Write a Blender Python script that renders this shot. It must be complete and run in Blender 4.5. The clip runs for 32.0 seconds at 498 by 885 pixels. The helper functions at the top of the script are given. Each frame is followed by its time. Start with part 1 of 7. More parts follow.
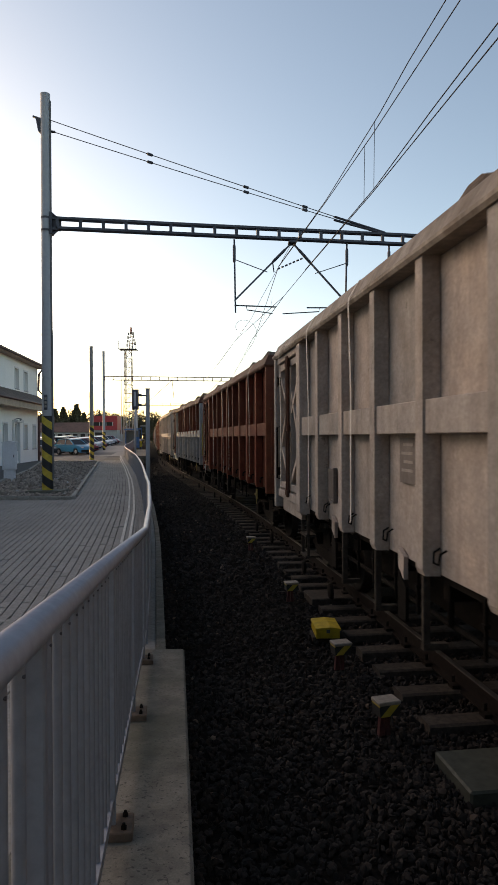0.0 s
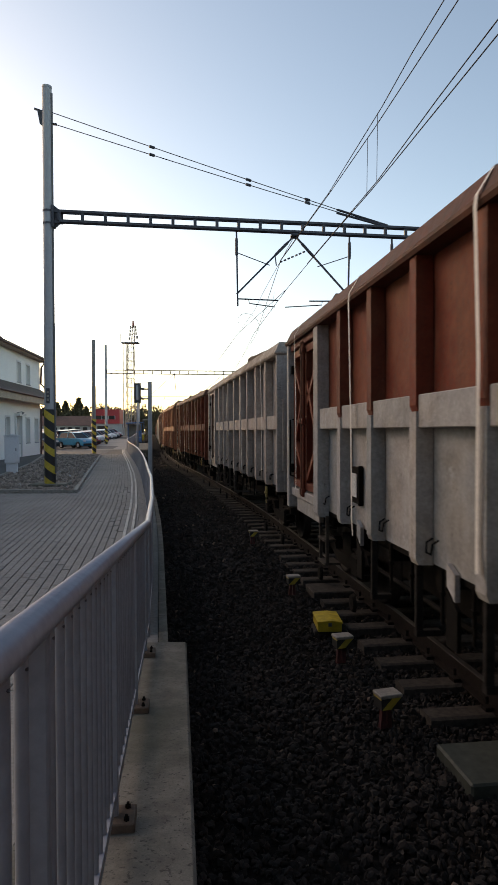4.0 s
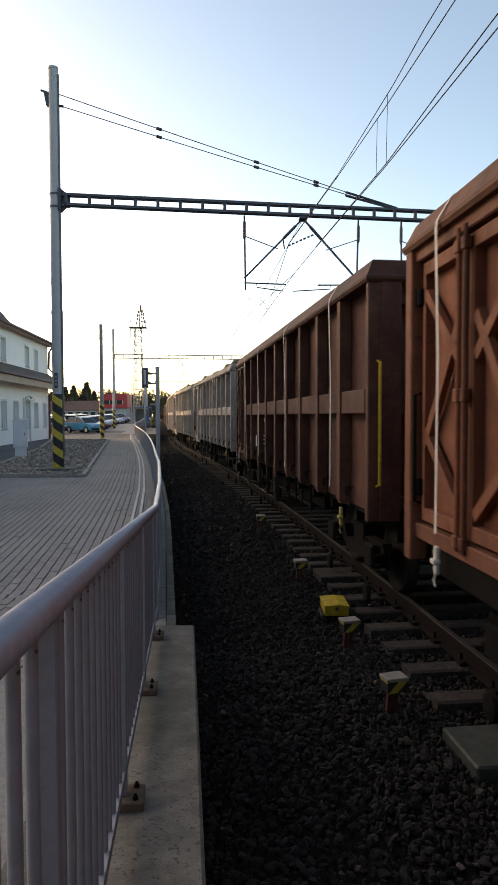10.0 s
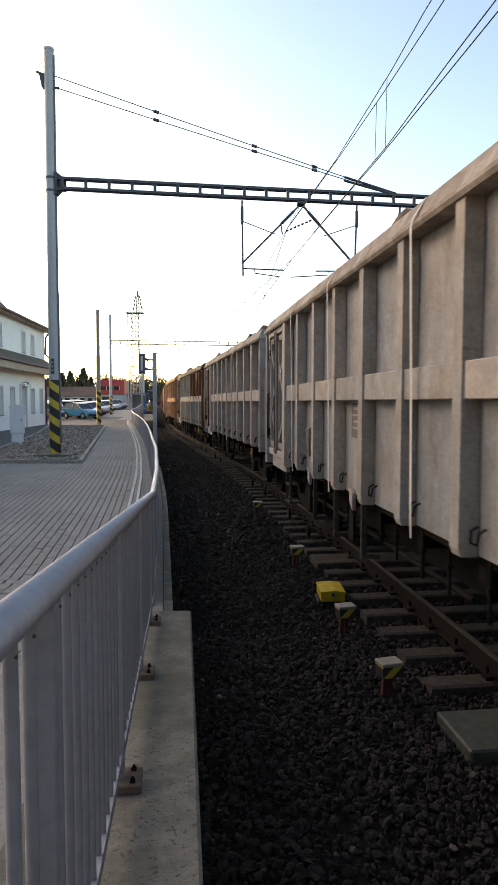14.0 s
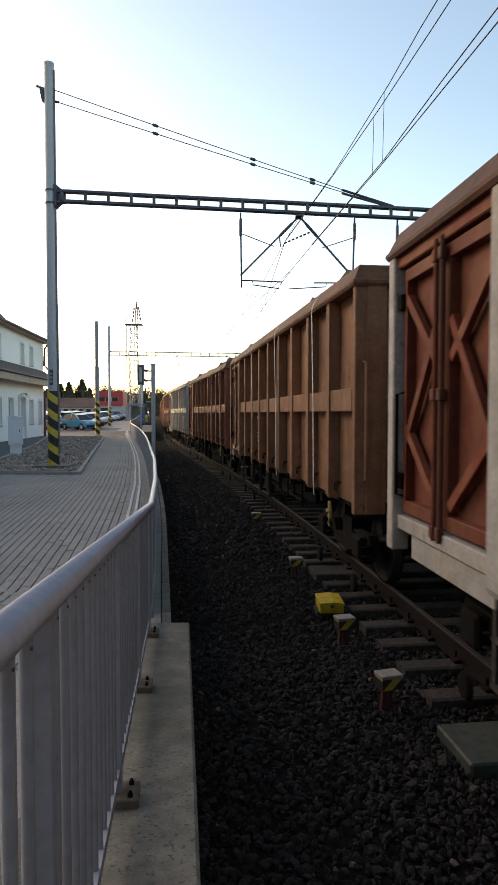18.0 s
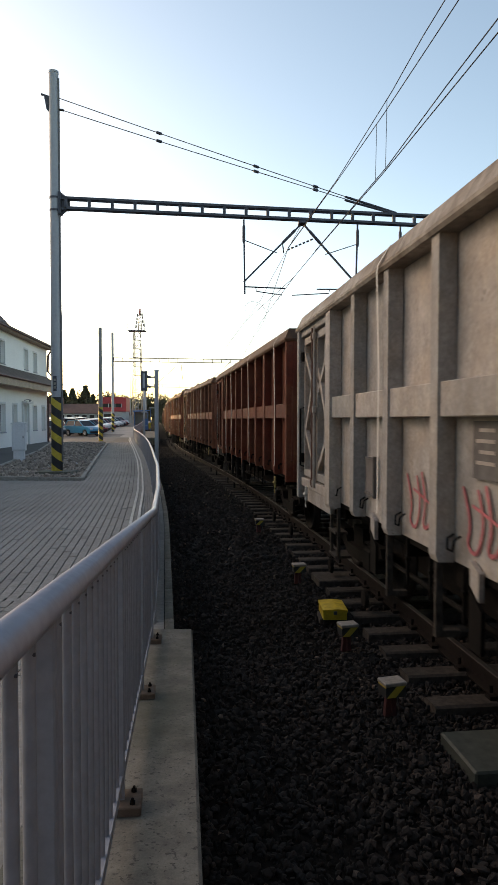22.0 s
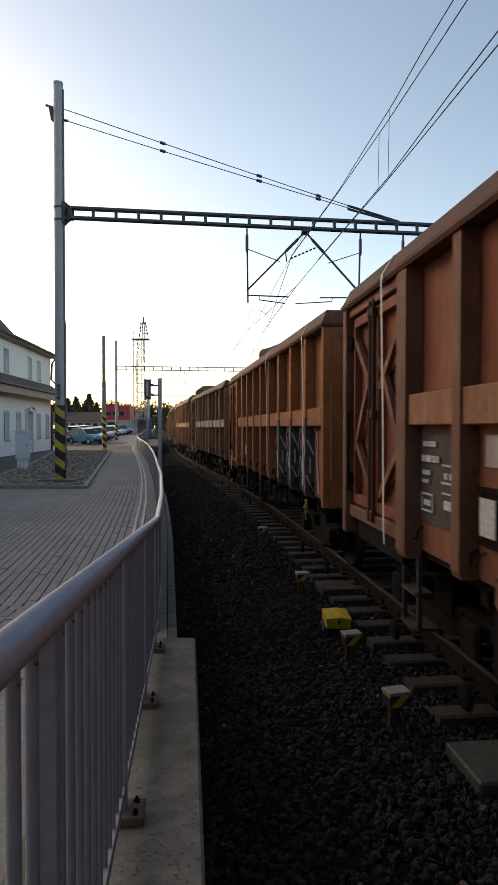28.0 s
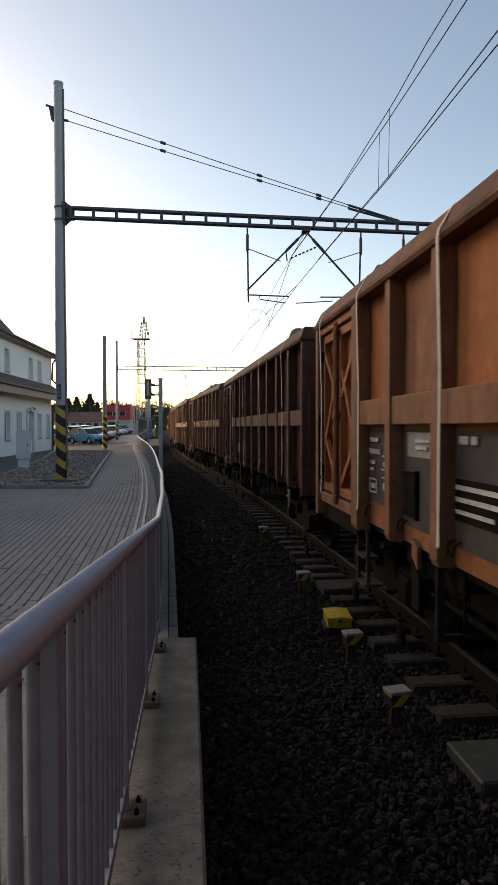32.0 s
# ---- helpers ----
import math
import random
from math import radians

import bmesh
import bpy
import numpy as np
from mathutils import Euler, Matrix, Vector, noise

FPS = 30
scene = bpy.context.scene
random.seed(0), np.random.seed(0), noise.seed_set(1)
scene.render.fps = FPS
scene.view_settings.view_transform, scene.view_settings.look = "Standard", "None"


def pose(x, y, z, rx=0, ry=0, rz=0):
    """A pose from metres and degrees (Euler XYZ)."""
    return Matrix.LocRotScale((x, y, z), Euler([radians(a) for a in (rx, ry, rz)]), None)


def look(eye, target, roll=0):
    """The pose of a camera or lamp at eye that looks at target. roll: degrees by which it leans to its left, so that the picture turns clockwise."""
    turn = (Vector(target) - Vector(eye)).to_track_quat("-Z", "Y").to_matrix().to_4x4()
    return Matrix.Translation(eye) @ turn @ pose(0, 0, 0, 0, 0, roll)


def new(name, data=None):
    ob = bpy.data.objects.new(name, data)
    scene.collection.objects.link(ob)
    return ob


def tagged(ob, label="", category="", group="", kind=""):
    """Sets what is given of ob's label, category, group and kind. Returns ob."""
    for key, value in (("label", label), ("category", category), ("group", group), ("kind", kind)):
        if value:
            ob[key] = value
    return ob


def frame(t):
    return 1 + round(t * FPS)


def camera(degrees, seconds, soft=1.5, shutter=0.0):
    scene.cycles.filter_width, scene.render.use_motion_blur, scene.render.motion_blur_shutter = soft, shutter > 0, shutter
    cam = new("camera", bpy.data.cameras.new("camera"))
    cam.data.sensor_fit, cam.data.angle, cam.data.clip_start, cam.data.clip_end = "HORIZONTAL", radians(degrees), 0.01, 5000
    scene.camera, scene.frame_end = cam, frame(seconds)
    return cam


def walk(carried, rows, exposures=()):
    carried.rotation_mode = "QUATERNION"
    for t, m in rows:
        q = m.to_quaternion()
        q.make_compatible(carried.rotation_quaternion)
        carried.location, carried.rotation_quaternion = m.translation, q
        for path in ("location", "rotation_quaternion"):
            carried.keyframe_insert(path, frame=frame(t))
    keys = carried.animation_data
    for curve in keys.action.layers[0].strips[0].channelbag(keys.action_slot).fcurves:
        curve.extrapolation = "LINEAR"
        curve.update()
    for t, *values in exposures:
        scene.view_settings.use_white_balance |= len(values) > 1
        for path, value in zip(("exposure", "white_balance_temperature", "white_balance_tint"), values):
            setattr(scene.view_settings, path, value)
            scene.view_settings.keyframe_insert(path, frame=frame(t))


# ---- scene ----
EYE = (0.0, 0.0, 2.11)          # z = 0 is the top of the rails
cam = camera(41.3, 32.0, soft=1.5, shutter=0.15)
# seconds, yaw, pitch, roll: held in the hand, it only turns
PATH = [
    (0.0, -0.92, -0.47, 0.24),
    (0.5, -0.87, -0.58, 0.24),
    (1.0, -0.82, -0.74, 0.25),
    (1.5, -0.85, -0.64, 0.22),
    (2.0, -0.81, -0.71, 0.19),
    (2.5, -0.84, -0.85, 0.17),
    (3.0, -0.71, -1.23, 0.16),
    (3.5, -0.74, -0.96, 0.22),
    (5.5, -0.68, -1.31, 0.08),
    (6.0, -0.63, -1.16, 0.13),
    (6.5, -0.58, -1.28, 0.09),
    (7.0, -0.57, -1.33, 0.15),
    (7.5, -0.38, -1.98, 0.22),
    (8.0, -0.32, -1.63, 0.18),
    (8.5, -0.40, -1.61, 0.05),
    (9.0, -0.30, -2.03, 0.11),
    (9.5, -0.27, -1.96, 0.10),
    (10.0, -0.07, -2.33, 0.14),
    (10.5, -0.20, -1.92, 0.11),
    (11.0, -0.13, -2.11, 0.02),
    (11.5, -0.12, -2.45, 0.07),
    (12.0, -0.16, -2.86, 0.01),
    (12.5, 0.06, -3.52, 0.15),
    (13.0, -0.00, -3.55, -0.00),
    (13.5, -0.27, -3.54, -0.06),
    (15.5, -0.36, -3.07, -0.01),
    (16.0, -0.47, -2.76, -0.07),
    (16.5, -0.50, -2.44, -0.12),
    (17.0, -0.44, -2.60, -0.06),
    (17.5, -0.42, -2.72, -0.03),
    (18.0, -0.44, -2.54, -0.02),
    (18.5, -0.45, -2.37, 0.01),
    (19.0, -0.45, -2.19, -0.01),
    (19.5, -0.45, -2.05, -0.01),
    (20.0, -0.41, -2.18, -0.06),
    (20.5, -0.41, -2.25, -0.10),
    (21.0, -0.40, -2.12, -0.10),
    (21.5, -0.23, -2.14, -0.03),
    (22.0, -0.17, -2.01, -0.05),
    (22.5, -0.09, -2.11, 0.01),
    (23.0, -0.05, -1.84, -0.01),
    (23.5, -0.07, -1.78, 0.05),
    (24.0, -0.00, -1.73, 0.06),
    (24.5, 0.04, -1.86, 0.04),
    (25.0, -0.00, -1.65, 0.06),
    (25.5, 0.02, -1.40, 0.07),
    (27.5, 0.15, -1.61, 0.02),
    (28.0, 0.11, -1.31, -0.01),
    (28.5, 0.12, -1.14, 0.04),
    (29.0, 0.09, -1.09, 0.05),
    (29.5, 0.13, -1.32, 0.09),
    (30.0, 0.16, -1.10, 0.10),
    (30.5, 0.16, -0.93, 0.08),
    (31.0, 0.16, -0.86, 0.06),
    (31.5, 0.21, -1.13, 0.03),
    (32.0, 0.17, -1.34, 0.08),
]
EXPOSURES = [(0.0, -0.22, 11), (1.0, -0.14, 11), (7.0, -0.02, 11), (10.0, 0.22, 10), (12.0, 0.38, 8), (13.0, 0.62, 10), (15.5, 0.52, 9), (19.0, 0.34, 7), (23.0, 0.12, 8), (28.0, -0.08, 11), (32.0, -0.19, 12)]
walk(cam, [(t, pose(*EYE, 90 + p, r, y)) for t, y, p, r in PATH], [(t, e, 9150, k + 5) for t, e, k in EXPOSURES])

# ---- light: the sun has just gone down behind the station, a clear evening sky ----
world = bpy.data.worlds.new("evening_sky")
scene.world = world
world.use_nodes = True
wn = world.node_tree.nodes
sky = wn.new("ShaderNodeTexSky")
sky.sky_type, sky.sun_disc = "NISHITA", False
sky.sun_elevation, sky.sun_rotation = radians(6.5), radians(-46)
sky.air_density, sky.dust_density, sky.ozone_density = 0.75, 1.2, 1.9
wn["Background"].inputs["Strength"].default_value = 0.50
world.node_tree.links.new(sky.outputs[0], wn["Background"].inputs[0])
sun = new("sun", bpy.data.lights.new("sun", "SUN"))
sun.data.energy, sun.data.angle, sun.data.color = 2.7, radians(60), (1.0, 0.81, 0.73)
sun.matrix_world = look((0, 0, 0), (math.sin(radians(60)), -math.cos(radians(60)), -math.tan(radians(14))))

# ---- materials ----
def nodes_of(name, rough=0.8, metal=0.0):
    m = bpy.data.materials.new(name)
    m.use_nodes = True
    n, l = m.node_tree.nodes, m.node_tree.links
    b = n["Principled BSDF"]
    b.inputs["Roughness"].default_value, b.inputs["Metallic"].default_value = rough, metal
    return m, n, l, b


def coords(n, l, scale=(1, 1, 1), shift=True):
    """The thing's own coordinates, shifted by chance from piece to piece."""
    tc, mp = n.new("ShaderNodeTexCoord"), n.new("ShaderNodeMapping")
    mp.inputs["Scale"].default_value = scale
    l.new(tc.outputs["Object"], mp.inputs["Vector"])
    if shift:
        info, mul = n.new("ShaderNodeObjectInfo"), n.new("ShaderNodeMath")
        mul.operation, mul.inputs[1].default_value = "MULTIPLY", 37.0
        l.new(info.outputs["Random"], mul.inputs[0])
        l.new(mul.outputs[0], mp.inputs["Location"])
    return mp.outputs[0]


def noise_of(n, l, vec, scale, detail=5, rough=0.6):
    t = n.new("ShaderNodeTexNoise")
    t.inputs["Scale"].default_value, t.inputs["Detail"].default_value, t.inputs["Roughness"].default_value = scale, detail, rough
    l.new(vec, t.inputs["Vector"])
    return t.outputs["Fac"]


def ramp(n, l, fac, a, b, ca=(0, 0, 0, 1), cb=(1, 1, 1, 1)):
    r = n.new("ShaderNodeValToRGB")
    e = r.color_ramp.elements
    e[0].position, e[1].position, e[0].color, e[1].color = a, b, (*ca[:3], 1), (*cb[:3], 1)
    l.new(fac, r.inputs[0])
    return r.outputs[0]


def mix(n, l, fac, a, b, kind="MIX"):
    m = n.new("ShaderNodeMix")
    m.data_type, m.blend_type = "RGBA", kind
    for sock, v in ((m.inputs[0], fac), (m.inputs[6], a), (m.inputs[7], b)):
        if isinstance(v, (int, float)):
            sock.default_value = v
        elif isinstance(v, tuple):
            sock.default_value = (*v[:3], 1)
        else:
            l.new(v, sock)
    return m.outputs[2]


def bump(n, l, b, height, strength=0.3, dist=0.01):
    u = n.new("ShaderNodeBump")
    u.inputs["Strength"].default_value, u.inputs["Distance"].default_value = strength, dist
    l.new(height, u.inputs["Height"])
    l.new(u.outputs[0], b.inputs["Normal"])


def plain(name, col, rough=0.7, metal=0.0, grain=25.0, vary=0.25, relief=0.15, dist=0.004, big=1.3):
    """A surface with fine grain and broad uneven patches."""
    m, n, l, b = nodes_of(name, rough, metal)
    v = coords(n, l)
    fine, broad = noise_of(n, l, v, grain), noise_of(n, l, v, big, 3)
    dark = tuple(c * (1 - vary) for c in col)
    lite = tuple(min(1, c * (1 + vary)) for c in col)
    c1 = ramp(n, l, fine, 0.3, 0.7, dark, lite)
    c2 = ramp(n, l, broad, 0.35, 0.65, (1 - vary,) * 3, (1, 1, 1))
    l.new(mix(n, l, 1.0, c1, c2, "MULTIPLY"), b.inputs["Base Color"])
    bump(n, l, b, fine, relief, dist)
    return m


def wagon_paint(name, col, rust, dirt=0.5, rough=0.75):
    """Old wagon paint: rust patches, runs of dirt down the sheet, scratches and dents."""
    m, n, l, b = nodes_of(name, rough)
    b.inputs["Specular IOR Level"].default_value = 0.22
    v, vs = coords(n, l), coords(n, l, (7, 7, 0.55))
    patch, runs, fine = noise_of(n, l, v, 1.1, 6, 0.65), noise_of(n, l, vs, 1.0, 5, 0.6), noise_of(n, l, v, 30, 4)
    wear = ramp(n, l, patch, 0.44, 0.66)
    base = mix(n, l, wear, col, rust)
    streak = ramp(n, l, runs, 0.42, 0.72)
    k = n.new("ShaderNodeMath")
    k.operation, k.inputs[1].default_value = "MULTIPLY", dirt
    l.new(streak, k.inputs[0])
    base = mix(n, l, k.outputs[0], base, tuple(0.45 * a + 0.1 * b2 for a, b2 in zip(rust, (0.2, 0.18, 0.15))))
    base = mix(n, l, 0.5, base, ramp(n, l, fine, 0.25, 0.75, (0.45,) * 3, (1.25, 1.25, 1.25)), "MULTIPLY")
    mid = noise_of(n, l, v, 3.6, 6, 0.7)
    base = mix(n, l, 0.58, base, ramp(n, l, mid, 0.30, 0.66, (0.50, 0.47, 0.44), (1.14, 1.12, 1.10)), "MULTIPLY")
    scuff = ramp(n, l, noise_of(n, l, coords(n, l, (1.2, 1.2, 1.2)), 2.3, 9, 0.78), 0.62, 0.70)
    k3 = n.new("ShaderNodeMath")
    k3.operation, k3.inputs[1].default_value = "MULTIPLY", 0.55
    l.new(scuff, k3.inputs[0])
    base = mix(n, l, k3.outputs[0], base, tuple(min(0.75, 1.25 * c + 0.035) for c in col))
    nick = ramp(n, l, noise_of(n, l, coords(n, l, (1.0, 3.0, 1.2)), 3.1, 9, 0.75), 0.62, 0.66)
    k4 = n.new("ShaderNodeMath")
    k4.operation, k4.inputs[1].default_value = "MULTIPLY", 0.7
    l.new(nick, k4.inputs[0])
    base = mix(n, l, k4.outputs[0], base, tuple(0.30 * c for c in rust))
    scrape = ramp(n, l, noise_of(n, l, coords(n, l, (1.0, 16.0, 0.9)), 2.0, 7, 0.7), 0.63, 0.70)
    k5 = n.new("ShaderNodeMath")
    k5.operation, k5.inputs[1].default_value = "MULTIPLY", 0.45
    l.new(scrape, k5.inputs[0])
    base = mix(n, l, k5.outputs[0], base, tuple(0.55 * c for c in rust))
    info = n.new("ShaderNodeObjectInfo")
    tone = ramp(n, l, info.outputs["Random"], 0.0, 1.0, (0.76, 0.79, 0.79), (1.16, 1.08, 1.0))
    l.new(mix(n, l, 0.8, base, tone, "MULTIPLY"), b.inputs["Base Color"])
    spot = ramp(n, l, noise_of(n, l, v, 5.0, 3), 0.60, 0.70)
    add = n.new("ShaderNodeMath")
    add.operation = "MULTIPLY_ADD"
    add.inputs[1].default_value = 0.35
    l.new(spot, add.inputs[0])
    l.new(patch, add.inputs[2])
    bump(n, l, b, add.outputs[0], 0.35, 0.02)
    l.new(ramp(n, l, fine, 0.3, 0.7, (rough - 0.12,) * 3, (rough + 0.12,) * 3), b.inputs["Roughness"])
    return m


def stained(name, col):
    """Cast concrete: blotches, dark specks and a fine grain."""
    m, n, l, b = nodes_of(name, 0.92)
    v = coords(n, l)
    blot, speck, fine = noise_of(n, l, v, 4.5, 8, 0.72), noise_of(n, l, v, 55, 3, 0.6), noise_of(n, l, v, 140, 3)
    c = ramp(n, l, blot, 0.32, 0.68, tuple(a * 0.5 for a in col), tuple(a * 1.3 for a in col))
    c = mix(n, l, ramp(n, l, speck, 0.58, 0.66), c, tuple(a * 0.35 for a in col))
    moss = ramp(n, l, noise_of(n, l, v, 1.3, 7, 0.7), 0.44, 0.60)
    km = n.new("ShaderNodeMath")
    km.operation, km.inputs[1].default_value = "MULTIPLY", 0.75
    l.new(moss, km.inputs[0])
    c = mix(n, l, km.outputs[0], c, (col[0] * 0.42, col[1] * 0.48, col[2] * 0.40))
    c = mix(n, l, 0.6, c, ramp(n, l, fine, 0.3, 0.7, (0.7,) * 3, (1.2,) * 3), "MULTIPLY")
    l.new(c, b.inputs["Base Color"])
    bump(n, l, b, fine, 0.4, 0.003)
    return m


GREY, COOL, BEIGE = (0.43, 0.405, 0.39), (0.37, 0.375, 0.385), (0.45, 0.408, 0.385)
RED, ORANGE, DARK, TAN, RUST = (0.17, 0.034, 0.018), (0.40, 0.155, 0.064), (0.085, 0.033, 0.025), (0.33, 0.158, 0.090), (0.26, 0.100, 0.058)
BRICK, CLAY = (0.25, 0.074, 0.044), (0.36, 0.128, 0.066)
PAINT = {
    "grey": wagon_paint("wagon_grey", GREY, (0.46, 0.39, 0.33), 0.35),
    "cool": wagon_paint("wagon_cool_grey", COOL, (0.38, 0.35, 0.32), 0.35),
    "beige": wagon_paint("wagon_beige", BEIGE, (0.47, 0.40, 0.355), 0.4),
    "red": wagon_paint("wagon_red_brown", RED, (0.24, 0.085, 0.045), 0.5),
    "orange": wagon_paint("wagon_orange_brown", ORANGE, (0.42, 0.145, 0.052), 0.5),
    "dark": wagon_paint("wagon_dark_brown", DARK, (0.16, 0.075, 0.05), 0.5),
    "brick": wagon_paint("wagon_brick", BRICK, (0.27, 0.10, 0.055), 0.65),
    "clay": wagon_paint("wagon_clay", CLAY, (0.36, 0.115, 0.052), 0.6),
    "tan": wagon_paint("wagon_tan_brown", TAN, (0.29, 0.125, 0.06), 0.65),
    "rust": wagon_paint("wagon_rust", RUST, (0.25, 0.09, 0.05), 0.65),
    "plate": wagon_paint("wagon_data_plate", (0.20, 0.185, 0.18), (0.17, 0.15, 0.14), 0.3),
    "brown": wagon_paint("wagon_worn_brown", (0.245, 0.112, 0.074), (0.21, 0.085, 0.05), 0.65),
    "slate": wagon_paint("wagon_slate", (0.070, 0.069, 0.070), (0.11, 0.09, 0.075), 0.3),
}
RIM_PAINT = {
    "grey": wagon_paint("dirty_grey_rim", (0.40, 0.36, 0.32), (0.20, 0.15, 0.115), 0.6),
    "rust": wagon_paint("dirty_rust_rim", (0.19, 0.083, 0.045), (0.10, 0.05, 0.03), 0.6),
    "dark": wagon_paint("dirty_dark_rim", (0.125, 0.045, 0.028), (0.08, 0.042, 0.028), 0.6),
}
# iron and wheels near black: the shade below the wagon floor is in their colour
IRON = plain("dirty_shaded_iron", (0.011, 0.009, 0.0075), 0.9, 0.2, 18, 0.4, 0.4)
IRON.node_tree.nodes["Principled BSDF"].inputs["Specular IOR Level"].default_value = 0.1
WHEEL = plain("shaded_wheel_steel", (0.028, 0.023, 0.020), 0.75, 0.3, 20, 0.4)
STRAP = plain("pale_webbing", (0.62, 0.58, 0.52), 0.8, 0, 60, 0.2)
YELLOW = plain("yellow_paint", (0.52, 0.35, 0.015), 0.55, 0, 14, 0.25, 0.2)
BARK = plain("bark", (0.10, 0.065, 0.042), 0.95, 0, 12, 0.5, 1.0, 0.03)
CUT = plain("cut_wood", (0.42, 0.27, 0.13), 0.85, 0, 16, 0.35, 0.4)
WHITE_INK = plain("stencil_white", (0.50, 0.50, 0.48), 0.8, 0, 40, 0.35)
# one railing steel in two tones: bars coloured as shaded, handrail as lit
GALV = plain("galvanised_steel", (0.262, 0.275, 0.305), 0.6, 0.1, 30, 0.12, 0.08, 0.001)
HANDRAIL = plain("lit_handrail_steel", (0.36, 0.36, 0.39), 0.42, 0.35, 30, 0.10, 0.06, 0.001)
GALV_DULL = plain("weathered_galvanised", (0.37, 0.375, 0.39), 0.6, 0.1, 12, 0.07, 0.1)
DARKSTEEL = plain("dark_painted_steel", (0.075, 0.075, 0.09), 0.6, 0.2, 16, 0.3)
CONCRETE = stained("concrete", (0.175, 0.160, 0.132))
EDGE_PALE = plain("pale_edging", (0.60, 0.57, 0.52), 0.9, 0, 26, 0.2, 0.4)
KERB = plain("kerb_concrete", (0.34, 0.31, 0.27), 0.9, 0, 26, 0.3, 0.5, 0.005)
PAVER = plain("grey_paver", (0.262, 0.240, 0.218), 0.85, 0, 30, 0.22, 0.4, 0.003, 0.5)
PAVE_BED = plain("joint_sand", (0.06, 0.053, 0.046), 0.95, 0, 30, 0.3)
# sleeper and rail colours are lowered to hold the shade under the train
SLEEPER = plain("shaded_sleeper", (0.060, 0.049, 0.041), 0.9, 0, 18, 0.4, 0.5, 0.006)
RAIL_SIDE = plain("shaded_rusty_rail", (0.012, 0.0075, 0.006), 0.95, 0.0, 20, 0.4, 0.3)
RAIL_TOP = plain("shaded_rail_head", (0.03, 0.023, 0.02), 0.6, 0.2, 20, 0.15, 0.05)
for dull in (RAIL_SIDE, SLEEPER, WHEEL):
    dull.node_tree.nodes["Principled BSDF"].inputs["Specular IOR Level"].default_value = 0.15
STEEL_PLATE = plain("greenish_steel_plate", (0.060, 0.066, 0.052), 0.7, 0.2, 14, 0.3)
# very dark ground: the shade along the track is put into its colour
GROUND = plain("shaded_ground", (0.016, 0.013, 0.011), 1.0, 0, 14, 0.5, 1.0, 0.04, 1.0)
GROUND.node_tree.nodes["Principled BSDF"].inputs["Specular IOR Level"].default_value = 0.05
ASPHALT = plain("asphalt", (0.085, 0.083, 0.082), 0.92, 0, 40, 0.3, 0.4, 0.005, 0.3)
GRAVEL_BED = plain("gravel_bed", (0.15, 0.135, 0.12), 1.0, 0, 20, 0.4, 0.6, 0.02)


def stone_mat(name, col, spread):
    m, n, l, b = nodes_of(name, 0.95)
    g = n.new("ShaderNodeNewGeometry")
    r = n.new("ShaderNodeValToRGB")
    e = r.color_ramp.elements
    e[0].color, e[1].color = (*[c * (1 - spread) for c in col], 1), (*[c * (1 + spread) for c in col], 1)
    k = r.color_ramp.elements.new(0.985)
    k.color = e[1].color
    e[-1].color = (*[min(0.5, c * 9) for c in col], 1)
    l.new(g.outputs["Random Per Island"], r.inputs[0])
    v = coords(n, l, shift=False)
    f = noise_of(n, l, v, 60, 4)
    l.new(mix(n, l, 0.6, r.outputs[0], ramp(n, l, f, 0.3, 0.7, (0.5,) * 3, (1.3,) * 3), "MULTIPLY"), b.inputs["Base Color"])
    bump(n, l, b, f, 0.5, 0.006)
    return m


# ballast stone is coloured darker to carry the shade beside the train
STONE = stone_mat("shaded_ballast_stone", (0.0200, 0.0136, 0.0102), 0.6)
PEBBLE = stone_mat("bed_pebble", (0.32, 0.25, 0.205), 0.5)
# ---- mesh helpers ----
def mesh(name, verts, faces, material=None, smooth=False):
    me = bpy.data.meshes.new(name)
    me.from_pydata([tuple(map(float, v)) for v in verts], [], faces)
    if smooth:
        me.polygons.foreach_set("use_smooth", [True] * len(me.polygons))
    if material:
        me.materials.append(material)
    me.update()
    return me


def join(*pieces):
    """Several (verts, faces) as one."""
    vs, fs = [], []
    for v, f in pieces:
        k = len(vs)
        vs += list(v)
        fs += [tuple(i + k for i in q) for q in f]
    return vs, fs


def box(x0, x1, y0, y1, z0, z1, c=0.0):
    """A block; c chamfers its edges."""
    if c <= 0:
        v = [(x, y, z) for z in (z0, z1) for y in (y0, y1) for x in (x0, x1)]
        return v, [(0, 2, 3, 1), (4, 5, 7, 6), (0, 1, 5, 4), (2, 6, 7, 3), (0, 4, 6, 2), (1, 3, 7, 5)]
    bm = bmesh.new()
    bmesh.ops.create_cube(bm, size=1)
    for q in bm.verts:
        q.co = ((x0 + x1) / 2 + q.co.x * (x1 - x0), (y0 + y1) / 2 + q.co.y * (y1 - y0), (z0 + z1) / 2 + q.co.z * (z1 - z0))
    bmesh.ops.bevel(bm, geom=bm.edges[:], offset=c, segments=1, affect="EDGES")
    return from_bm(bm)


def from_bm(bm):
    bm.verts.index_update()
    out = [v.co[:] for v in bm.verts], [tuple(v.index for v in f.verts) for f in bm.faces]
    bm.free()
    return out


